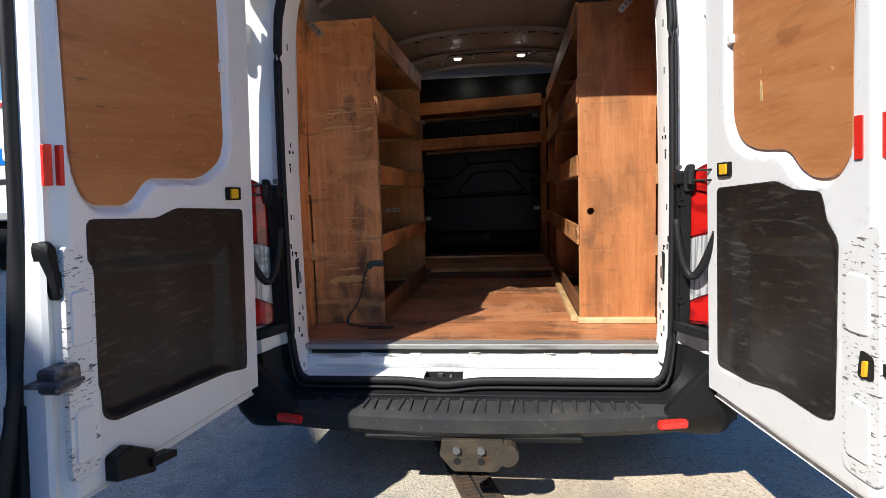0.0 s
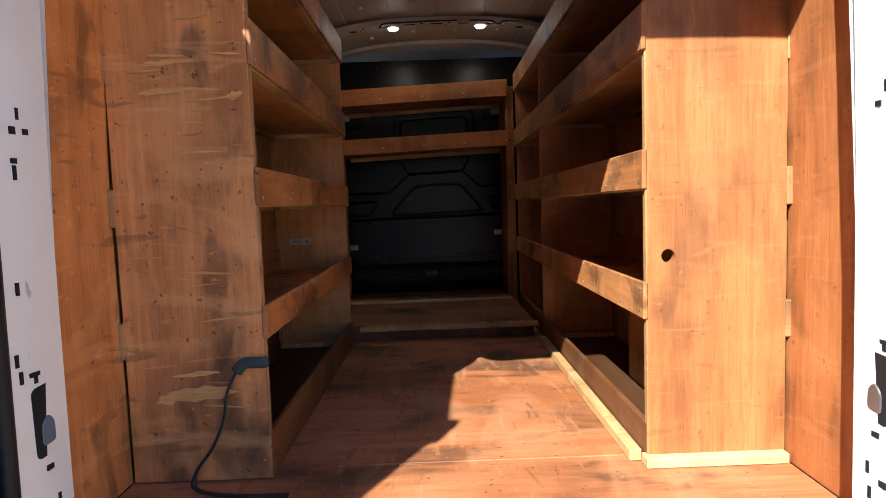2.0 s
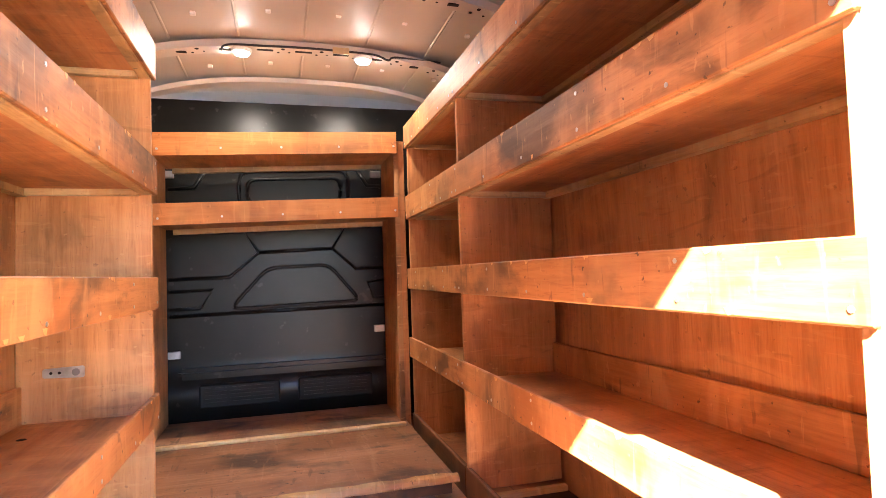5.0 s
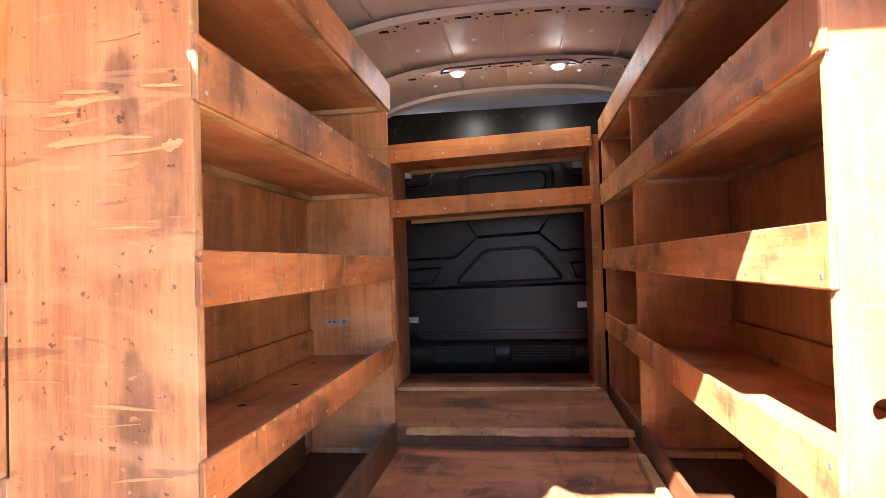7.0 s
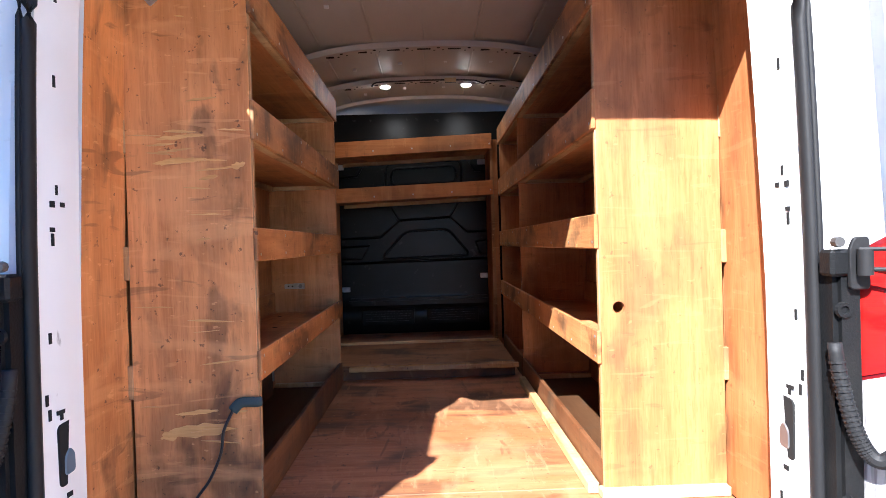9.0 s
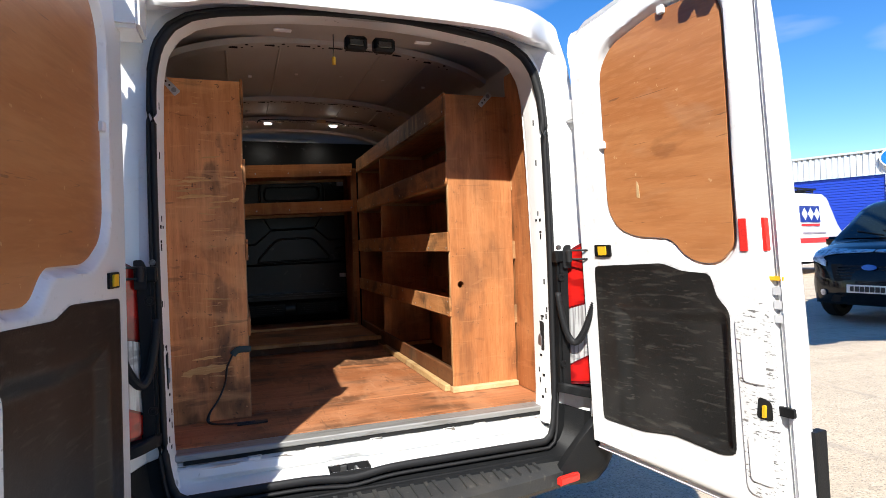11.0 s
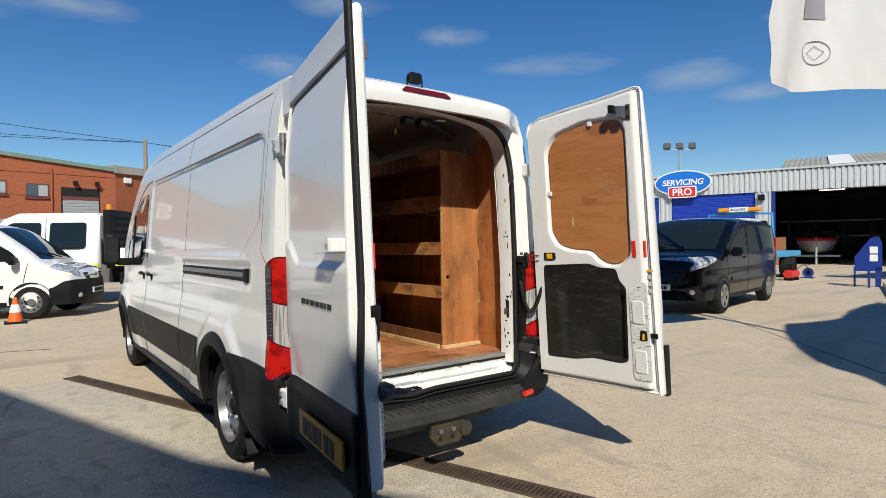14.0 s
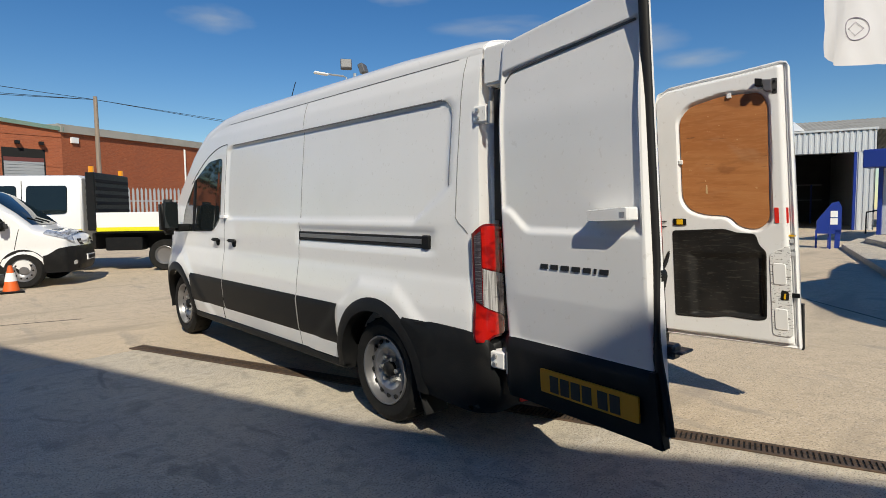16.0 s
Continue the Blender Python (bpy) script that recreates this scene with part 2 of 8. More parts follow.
IRON = material("rusted_iron_grate", (0.085, 0.06, 0.045), 0.7, 0.3, spots=[(14, (1, 1, 1), 0.45, 0.7, (0.16, 0.10, 0.06), 0.8, 6)], bump=(70, 0.3))
# near-black that paints the shade inside holes, gaps and undersides
BLACK_VOID = material("black_recess_shade", (0.006, 0.006, 0.006), 0.9)


# ---- mesh tools ----
def part(name, bm, mat, parent=None, label="", smooth=False, auto=0.0):
    me = bpy.data.meshes.new(name)
    bm.normal_update()
    bm.to_mesh(me)
    bm.free()
    me.materials.append(mat)
    if smooth:
        me.polygons.foreach_set("use_smooth", [True] * len(me.polygons))
        if auto:
            me.set_sharp_from_angle(angle=radians(auto))
    ob = new(name, me)
    ob.parent = parent
    if label:
        ob["label"] = label
    return ob


def thing(name, label, category, at=(0, 0, 0), group="", kind="", rz=0.0):
    ob = new(name)
    ob.empty_display_size = 0.1
    ob.matrix_world = pose(*at, 0, 0, rz)
    return tagged(ob, label, category, group, kind)


def box(lo, hi, bevel=0.0, bm=None, segments=1):
    bm = bm or bmesh.new()
    made = bmesh.ops.create_cube(bm, size=1.0)
    vs = made["verts"]
    for v in vs:
        v.co = Vector([lo[i] + (v.co[i] + 0.5) * (hi[i] - lo[i]) for i in range(3)])
    if bevel:
        es = {e for v in vs for e in v.link_edges}
        bmesh.ops.bevel(bm, geom=list(es), offset=bevel, segments=segments, affect="EDGES")
    return bm


def put(bm, m):
    bmesh.ops.transform(bm, matrix=m, verts=bm.verts)
    return bm


def rod(a, b, r, n=12, bm=None, r2=None):
    bm = bm or bmesh.new()
    a, b = Vector(a), Vector(b)
    q = (b - a).to_track_quat("Z", "Y").to_matrix().to_4x4()
    bmesh.ops.create_cone(bm, cap_ends=True, segments=n, radius1=r, radius2=r if r2 is None else r2, depth=(b - a).length,
                          matrix=Matrix.Translation((a + b) / 2) @ q)
    return bm


def tube(points, r, n=8, closed=False, bm=None, squash=None):
    """A tube along points."""
    bm = bm or bmesh.new()
    pts = [Vector(p) for p in points]
    rings = []
    count = len(pts)
    ref = Vector((0, 0, 1))
    for i, p in enumerate(pts):
        a = pts[(i - 1) % count] if closed or i else p
        b = pts[(i + 1) % count] if closed or i < count - 1 else p
        d = (b - a).normalized()
        side = d.cross(ref)
        if side.length < 0.05:
            side = d.cross(Vector((0, 1, 0)))
        side.normalize()
        up = side.cross(d)
        ring = []
        for k in range(n):
            t = 2 * math.pi * k / n
            ring.append(bm.verts.new(p + side * (r * math.cos(t)) + up * ((squash or r) * math.sin(t))))
        rings.append(ring)
    for i in range(count if closed else count - 1):
        u, v = rings[i], rings[(i + 1) % count]
        for k in range(n):
            bm.faces.new((u[k], u[(k + 1) % n], v[(k + 1) % n], v[k]))
    if not closed:
        bm.faces.new(rings[0][::-1])
        bm.faces.new(rings[-1])
    bmesh.ops.recalc_face_normals(bm, faces=bm.faces)
    return bm


def lathe(profile, n=32, m=None, cap=False):
    """profile: (radius, along x); turned about the x axis."""
    bm = bmesh.new()
    rings = []
    for r, x in profile:
        rings.append([bm.verts.new((x, r * math.cos(2 * math.pi * k / n), r * math.sin(2 * math.pi * k / n))) for k in range(n)])
    for u, v in zip(rings, rings[1:]):
        for k in range(n):
            bm.faces.new((u[k], u[(k + 1) % n], v[(k + 1) % n], v[k]))
    if cap and profile[0][0] > 0.001:
        bm.faces.new(rings[0])
    if cap and profile[-1][0] > 0.001:
        bm.faces.new(rings[-1][::-1])
    bmesh.ops.remove_doubles(bm, verts=bm.verts, dist=1e-5)
    bmesh.ops.recalc_face_normals(bm, faces=bm.faces)
    return put(bm, m) if m else bm


def rounded(poly, r, n=4):
    """A polygon with its corners rounded."""
    out = []
    count = len(poly)
    for i in range(count):
        p, a, b = Vector(poly[i]), Vector(poly[i - 1]), Vector(poly[(i + 1) % count])
        ra = r[i] if isinstance(r, (list, tuple)) else r
        da, db = (a - p), (b - p)
        k = min(ra, da.length * 0.45, db.length * 0.45)
        s, e = p + da.normalized() * k, p + db.normalized() * k
        for j in range(n + 1):
            t = j / n
            out.append(tuple(s * (1 - t) ** 2 + p * (2 * t * (1 - t)) + e * t ** 2))
    return out


def slab(poly, place, back, front, bm=None, edge=0.0):
    """A plate of the outline poly (u, v), between the depths back and front; place(u, v, w) gives the world's point."""
    bm = bm or bmesh.new()
    levels = [(back, 0.0), (front, 0.0)] if not edge else [(back, 0.0), (front - edge * (1 if front > back else -1), 0.0), (front, edge)]
    cu = sum(p[0] for p in poly) / len(poly)
    cv = sum(p[1] for p in poly) / len(poly)
    rings = []
    for w, inset in levels:
        ring = []
        for u, v in poly:
            d = math.hypot(u - cu, v - cv) or 1
            ring.append(bm.verts.new(place(u - (u - cu) / d * inset, v - (v - cv) / d * inset, w)))
        rings.append(ring)
    count = len(poly)
    for a, b in zip(rings, rings[1:]):
        for k in range(count):
            bm.faces.new((a[k], a[(k + 1) % count], b[(k + 1) % count], b[k]))
    bm.faces.new(rings[0][::-1])
    bm.faces.new(rings[-1])
    bmesh.ops.recalc_face_normals(bm, faces=bm.faces)
    return bm


def grid(nu, nv, place, bm=None, skip=None):
    bm = bm or bmesh.new()
    vs = [[bm.verts.new(place(i / nu, j / nv)) for j in range(nv + 1)] for i in range(nu + 1)]
    for i in range(nu):
        for j in range(nv):
            if skip and skip(i / nu, j / nv):
                continue
            bm.faces.new((vs[i][j], vs[i + 1][j], vs[i + 1][j + 1], vs[i][j + 1]))
    return bm


def smooth01(x, a, b):
    t = min(1.0, max(0.0, (x - a) / (b - a)))
    return t * t * (3 - 2 * t)


# ---- ground ----
DRAIN_A, DRAIN_B = Vector((-1.53, 4.08, 0)), Vector((1.25, -3.72, 0))
drain_dir = (DRAIN_B - DRAIN_A).normalized()


def ground_place(u, v):
    x, y = -150 + 300 * u, -100 + 300 * v
    return (x, y, -0.004)


ground = part("ground", grid(60, 60, ground_place), CONCRETE, label="sunlit tan concrete yard with exposed aggregate")
tagged(ground, "sunlit tan concrete yard with exposed aggregate", "ground", kind="structure")

def spline(pts, n=8):
    out = []
    for i in range(len(pts) - 1):
        p0, p1, p2, p3 = (Vector(pts[max(0, min(len(pts) - 1, i + k))]) for k in (-1, 0, 1, 2))
        for j in range(n):
            t = j / n
            out.append(0.5 * ((2 * p1) + (p2 - p0) * t + (2 * p0 - 5 * p1 + 4 * p2 - p3) * t * t + (3 * p1 - p0 - 3 * p2 + p3) * t ** 3))
    out.append(Vector(pts[-1]))
    return out


slab_pts = [(-1.50, 3.95), (-9.0, 3.1), (-9.0, -9.0), (3.0, -9.0), (1.10, -3.42)]
slab_ob = part("pavement", slab([(x, y) for x, y in slab_pts], lambda u, v, w: (u, v, w), -0.05, 0.0), SLAB)
tagged(slab_ob, "grey concrete slab with worn scuffs and tyre marks", "pavement", kind="structure")

# channel drain with a barred iron grate
drain = thing("channel_drain", "rusted iron channel drain grate set in concrete", "drain", tuple(DRAIN_A), kind="structure")
drain_rot = math.degrees(math.atan2(drain_dir.y, drain_dir.x))
drain_len = (DRAIN_B - DRAIN_A).length
dm = pose(DRAIN_A.x, DRAIN_A.y, 0, 0, 0, drain_rot)
drain.matrix_world = dm
part("channel", box((0, -0.066, -0.03), (drain_len, 0.066, 0.003)), BLACK_VOID, drain)
for s in (-1, 1):
    part("frame_rail", box((0, s * 0.068 - 0.011, -0.02), (drain_len, s * 0.068 + 0.011, 0.010), 0.002), IRON, drain)
bars = bmesh.new()
for i in range(int(drain_len / 0.028)):
    x = 0.014 + i * 0.028
    box((x - 0.008, -0.060, -0.01), (x + 0.008, -0.006, 0.009), bm=bars)
    box((x - 0.008, 0.006, -0.01), (x + 0.008, 0.060, 0.009), bm=bars)
tagged(part("grate_bars", bars, IRON, drain), kind="stuff")

# ---- the panel van ----
AX_R, AX_F, HUB = 0.66, 4.40, 0.338
ARCH_R = 0.425
van = thing("panel_van", "white high-roof panel van with open rear doors and black lower cladding", "van", (0, 2.5, 0))
VAN_INV = van.matrix_world.inverted()


def vpart(name, bm, mat, label="", smooth=False, auto=0.0, parent=None):
    ob = part(name, bm, mat, parent or van, label, smooth, auto)
    if parent is None:
        ob.matrix_parent_inverse = VAN_INV
    return ob


WZ = (0.30, 0.42, 0.55, 0.72, 0.82, 0.965, 1.00, 1.16, 1.24, 1.30, 1.60, 1.98, 2.10, 2.19)
WX = (0.945, 0.970, 0.985, 1.000, 0.993, 0.972, 0.964, 0.961, 0.957, 0.956, 0.935, 0.900, 0.880, 0.850)
TOP_Y = (-0.30, 0.0, 0.6, 3.0, 3.35, 3.7, 4.0, 4.3, 4.6, 4.75, 5.0, 5.25, 5.42)
TOP_Z = (2.30, 2.345, 2.375, 2.385, 2.36, 2.27, 2.08, 1.78, 1.46, 1.33, 1.22, 1.05, 0.80)
SH_Z = (2.19, 2.19, 2.19, 2.19, 2.17, 2.08, 1.88, 1.60, 1.30, 1.18, 1.05, 0.90, 0.66)


def rear_y(z):
    return -0.265 + 0.066 * (z - 0.6)


def jamb_y(z):
    """Depth of the door seal at a height."""
    return float(np.interp(z, (0.40, 0.60, 1.30, 1.80, 2.20), (-0.240, -0.215, -0.200, -0.180, -0.130)))


def low_z(y):
    low = 0.335
    for c in (AX_R, AX_F):
        if abs(y - c) < ARCH_R:
            low = max(low, HUB + math.sqrt(ARCH_R ** 2 - (y - c) ** 2))
    return low


def panel_mask(y, z):
    """1 inside the pressed upper panel, with soft rounded edges."""
    hy, hz, r = 1.55, 0.340, 0.10
    dy, dz = abs(y - 1.57) - hy + r, abs(z - 1.637) - hz + r
    d = math.hypot(max(dy, 0), max(dz, 0)) + min(max(dy, dz), 0) - r
    d = max(d, ((0.31 - y) * 0.195 + (1.297 - z) * 0.29) / 0.35)
    return 1 - smooth01(d, -0.012, 0.004)


def flare(y, z):
    """1 on the pressed bulge over a wheel."""
    rear = min((1.29 - y) * 0.64 - (z - 0.59) * 0.77, 0.945 - z + 0.03 * (y - 0.66), (y - 0.17) * 0.57 - (z - 0.745) * 0.82)
    front = min((y - 3.72) * 0.64 - (z - 0.59) * 0.77, 0.965 - z, (4.95 - y) * 0.57 - (z - 0.745) * 0.82)
    return smooth01(max(rear, front), -0.006, 0.085)


def body_x(y, z):
    x = float(np.interp(z, WZ, WX))
    x -= 0.016 * panel_mask(y, z)
    x -= 0.012 * smooth01(z, 1.115, 1.135) * (1 - smooth01(z, 1.235, 1.255)) * smooth01(y, 0.10, 0.16) * (1 - smooth01(y, 1.69, 1.72))
    x += 0.016 * flare(y, z)
    x -= 0.30 * smooth01(y, 4.35, 5.6) ** 1.5 * (0.7 + 0.3 * z)
    x -= 0.05 * (1 - smooth01(y, -0.35, -0.12)) ** 2
    return x


stations = sorted(set([round(-0.27 + 0.035 * i, 4) for i in range(163)] + [round(c + ARCH_R * math.cos(math.pi * k / 40), 4) for c in (AX_R, AX_F) for k in range(41)]))
stations = [stations[0]] + [b for a, b in zip(stations, stations[1:]) if b - a > 0.002]


def side_shell(sign):
    bm = bmesh.new()
    cols = []
    n = 96
    for y in stations:
        top = float(np.interp(y, TOP_Y, SH_Z))
        low = min(low_z(y), top - 0.02)
        col = []
        for j in range(n + 1):
            z = 0.335 + (top - 0.335) * j / n
            z = max(z, low)
            yy = max(y, rear_y(z) + 0.0)
            col.append(bm.verts.new((sign * body_x(yy, z), yy, z)))
        cols.append(col)
    for a, b in zip(cols, cols[1:]):
        for j in range(n):
            q = [a[j], b[j], b[j + 1], a[j + 1]]
            if (q[0].co - q[3].co).length < 1e-6 and (q[1].co - q[2].co).length < 1e-6:
                continue
            bm.faces.new(q if sign > 0 else q[::-1])
    bmesh.ops.remove_doubles(bm, verts=bm.verts, dist=1e-5)
    return bm


for s in (-1, 1):
    vpart("side_panel", side_shell(s), WHITE, "pressed white steel body side", smooth=True, auto=35)


def roof_shell(drop=0.0, y0=-0.3, y1=5.42, lo=2.19, n=34):
    bm = bmesh.new()
    rows = []
    for i in range(141):
        y = y0 + (y1 - y0) * i / 140
        top, sh = float(np.interp(y, TOP_Y, TOP_Z)) - drop, float(np.interp(y, TOP_Y, SH_Z)) - drop * 0.6
        yy = max(y, rear_y(2.25))
        edge = body_x(yy, max(0.4, sh)) - drop * 0.5
        row = []
        for k in range(n + 1):
            a = math.pi * k / n
            c, q = math.cos(a), math.sin(a)
            row.append(bm.verts.new((edge * math.copysign(abs(c) ** 0.62, c), yy, sh + (top - sh) * q ** 0.72)))
        rows.append(row)
    for a, b in zip(rows, rows[1:]):
        for k in range(n):
            bm.faces.new((a[k], b[k], b[k + 1], a[k + 1]))
    bmesh.ops.remove_doubles(bm, verts=bm.verts, dist=1e-5)
    bmesh.ops.recalc_face_normals(bm, faces=bm.faces)
    return bm


vpart("roof", roof_shell(), WHITE, "white steel roof", smooth=True, auto=40)
vpart("roof_lining", roof_shell(0.045, 0.02, 3.0), CEILING_MAT, "bare grey primed steel inside of the roof", smooth=True, auto=40)


def outline(poly_half, n=6):
    """Mirror a half outline from bottom centre to top centre into a closed loop."""
    return poly_half + [(-x, z) for x, z in poly_half[::-1] if x > 1e-6]


def arc_half(pts, r):
    """Rounded half outline: pts from the bottom centre to the top centre."""
    out = [pts[0]]
    for i in range(1, len(pts) - 1):
        p, a, b = Vector(pts[i]), Vector(pts[i - 1]), Vector(pts[i + 1])
        k = min(r[i], (a - p).length * 0.48, (b - p).length * 0.48)
        s, e = p + (a - p).normalized() * k, p + (b - p).normalized() * k
        for j in range(5):
            t = j / 4
            out.append(tuple(s * (1 - t) ** 2 + p * 2 * t * (1 - t) + e * t * t))
    out.append(pts[-1])
    return out


def resample(loop, n):
    pts = [Vector(p) for p in loop]
    lens = [0.0]
    for a, b in zip(pts, pts[1:]):
        lens.append(lens[-1] + (b - a).length)
    out = []
    for i in range(n):
        t = lens[-1] * i / (n - 1)
        k = max(j for j in range(len(lens)) if lens[j] <= t + 1e-9)
        k = min(k, len(pts) - 2)
        f = (t - lens[k]) / (lens[k + 1] - lens[k])
        out.append(tuple(pts[k].lerp(pts[k + 1], f)))
    return out


SEAL_HALF = arc_half([(0, 0.415), (0.16, 0.425), (0.26, 0.452), (0.715, 0.452), (0.747, 0.60), (0.753, 1.20), (0.753, 1.70), (0.740, 2.135), (0.25, 2.203), (0, 2.212)],
                     [0, .04, .05, .09, .05, .2, .2, .22, .2, 0])
RIM_EDGE = body_x(-0.156, 2.19) - 0.001


def roof_end(x, top=2.318):
    """Height of the roof's rear edge at x."""
    c = min(1.0, abs(x) / (RIM_EDGE + 0.001)) ** (1 / 0.62)
    return 2.19 + (top - 2.19) * math.sqrt(max(0.0, 1 - c * c)) ** 0.72


RIM_HALF = [(0, 0.36), (0.55, 0.36), (0.88, 0.37)] + [(body_x(rear_y(z), z) - 0.001, z) for z in np.linspace(0.40, 2.18, 40)] + [(RIM_EDGE * k, roof_end(RIM_EDGE * k, 2.303)) for k in (1.0, 0.995, 0.98, 0.95, 0.90, 0.8, 0.65, 0.5, 0.3, 0.15, 0.0)]


def ring_between(inner, outer, yi, yo, n=200):
    bm = bmesh.new()
    a, b = resample(inner, n), resample(outer, n)
    va = [bm.verts.new((x, yi(z), z)) for x, z in a]
    vm = [bm.verts.new((x1 * 0.72 + x2 * 0.28, yi(z1) * 0.85 + yo(z2) * 0.15 + 0.012, z1 * 0.72 + z2 * 0.28)) for (x1, z1), (x2, z2) in zip(a, b)]
    vn = [bm.verts.new((x1 * 0.45 + x2 * 0.55, yo(z2) + 0.012, z1 * 0.45 + z2 * 0.55)) for (x1, z1), (x2, z2) in zip(a, b)]
    vb = [bm.verts.new((x, yo(z), z)) for x, z in b]
    for r0, r1 in ((va, vm), (vm, vn), (vn, vb)):
        for k in range(n - 1):
            bm.faces.new((r0[k], r0[k + 1], r1[k + 1], r1[k]))
    bmesh.ops.recalc_face_normals(bm, faces=bm.faces)
    return bm


def closed_loop(half):
    full = outline(half)
    return full + [full[0]]


SEAL_LOOP = [(x, max(z, 0.468 - 0.016 * math.exp(-((x + 0.125) / 0.10) ** 2))) for x, z in resample(closed_loop(SEAL_HALF), 400)]


def split_ring(bm, lower):
    """Cut the surround along a sloping line at each lower corner and keep the part below or above it."""
    for sx in (-1, 1):
        bmesh.ops.bisect_plane(bm, geom=bm.verts[:] + bm.edges[:] + bm.faces[:], plane_co=(sx * 0.738, 0, 0.623), plane_no=(0.3 * sx, 0, 1))
    gone = [f for f in bm.faces if (f.calc_center_median().z < 0.623 - 0.3 * (abs(f.calc_center_median().x) - 0.738)) != lower]
    bmesh.ops.delete(bm, geom=gone, context="FACES")
    return bm


vpart("rear_frame", split_ring(ring_between(SEAL_LOOP, closed_loop(RIM_HALF), lambda z: jamb_y(z) + 0.014, lambda z: rear_y(z) + 0.002), False), WHITE, "white painted rear door surround", smooth=True, auto=30)
vpart("bumper_upper", split_ring(ring_between(SEAL_LOOP, closed_loop(RIM_HALF), lambda z: jamb_y(z) + 0.010, lambda z: rear_y(z) - 0.004), True), BLACK_TRIM, "black bumper top running up the corners", smooth=True, auto=30)
# closed steel section behind the surround
core = bmesh.new()
loop_a, loop_b = resample(SEAL_LOOP, 200), resample(closed_loop(RIM_HALF), 200)
for depth in (0.058, 0.15):
    ca = [core.verts.new((x * (1.0 if depth < 0.1 else 0.976), max(rear_y(z) + depth, jamb_y(z) + 0.03), z)) for x, z in loop_a]
    cb = [core.verts.new((x, max(rear_y(z) + depth, jamb_y(z) + 0.03), z)) for x, z in loop_b]
    for k in range(199):
        if ca[k].co.z > 0.50:
            core.faces.new((ca[k], ca[k + 1], cb[k + 1], cb[k]))
vpart("pillar_core", core, WHITE, "closed steel section of the door surround")
# the door aperture's jamb, going in
jamb = bmesh.new()
loop = resample(SEAL_LOOP, 160)
cuts = [(1.0, 0.014), (0.985, 0.05), (0.978, 0.085), (0.975, 0.125), (1.06, 0.135)]
rings = [[jamb.verts.new((x * k, jamb_y(z) + d, z)) for x, z in loop] for k, d in cuts]
for a, b in zip(rings, rings[1:]):
    for k in range(len(a) - 1):
        if a[k].co.z < 0.56 and abs(a[k].co.x) < 0.72:
            continue
        jamb.faces.new((a[k], a[k + 1], b[k + 1], b[k]))
bmesh.ops.recalc_face_normals(jamb, faces=jamb.faces)
vpart("door_jamb", jamb, WHITE_WORN, "scuffed white door jamb", smooth=True, auto=30)
# rubber seal round the aperture: two ribs
vpart("door_seal", tube([(x, jamb_y(z), z) for x, z in resample(SEAL_LOOP, 170)[:-1]], 0.011, 8, True, squash=0.016), RUBBER, "black rubber door seal", smooth=True)
vpart("seal_lip", tube([(x * 1.018, jamb_y(z) - 0.006 - 0.006 * (1 - smooth01(z, 0.47, 0.6)), z + (0.008 if z > 1.3 else -0.006 - 0.018 * (1 - smooth01(z, 0.47, 0.6)))) for x, z in resample(SEAL_LOOP, 170)[:-1]], 0.007, 6, True), RUBBER, "", smooth=True)
GAP_BLUE = material("blue_grey_pocket", (0.10, 0.15, 0.20), 0.5)
# slots and punched holes in the jamb pillars
for s in (-1, 1):
    for z, h, w, d in ((0.63, .012, .008, .07), (0.66, .022, .0035, .05), (0.70, .022, .0035, .085), (0.725, .012, .008, .06), (0.745, .022, .0035, .09), (0.81, .010, .008, .075), (0.98, .008, .012, .06), (0.972, .016, .004, .06),
                       (0.98, .022, .0035, .035), (1.01, .022, .0035, .03), (1.13, .022, .0035, .04), (1.325, .025, .0035, .05), (1.345, .009, .006, .05), (1.396, .013, .006, .05), (1.396, .010, .006, .075), (1.425, .020, .003, .06), (1.645, .024, .0035, .055), (1.82, .025, .0035, .055)):
        x = float(np.interp(z, [p[1] for p in SEAL_HALF if p[0] > .7], [p[0] for p in SEAL_HALF if p[0] > .7])) * float(np.interp(d, (.014, .05, .085, .125), (1.0, .985, .978, .975)))
        y = jamb_y(z) + d
        vpart("punched_slot", box((min(s * (x - 0.0015), s * (x + .004)), y - w, z - h / 2), (max(s * (x - 0.0015), s * (x + .004)), y + w, z + h / 2)), BLACK_VOID)
    # latch pocket
    vpart("latch_pocket", slab(rounded([(-0.160, 0.83), (-0.105, 0.835), (-0.105, 0.95), (-0.120, 0.96), (-0.160, 0.955)], 0.012), lambda u, v, w, s=s: (s * (0.745 - w), u, v), 0.0, 0.010), BLACK_VOID, "open latch pocket in the pillar")
    vpart("latch_plate", slab(rounded([(-0.147, 0.85), (-0.115, 0.85), (-0.115, 0.89), (-0.130, 0.905), (-0.147, 0.89)], 0.01), lambda u, v, w, s=s: (s * (0.745 - w), u, v), 0.0, 0.0125, edge=0.002), STEEL if s > 0 else GAP_BLUE)

# sill below the load floor: scraped lip, undercut ledge, shelf down to the seal with the striker's hole
LIP_PAINT = material("chipped_sill_paint", (0.78, 0.77, 0.75), 0.45, spots=[(5, (1, 1, 1), 0.5, 0.75, (0.60, 0.56, 0.49), 0.5, 7), (12, (0.5, 2, 2.5), 0.58, 0.66, (0.42, 0.26, 0.15), 0.6, 8), (22, (0.35, 2, 3.0), 0.60, 0.64, (0.10, 0.085, 0.07), 0.9, 9)])


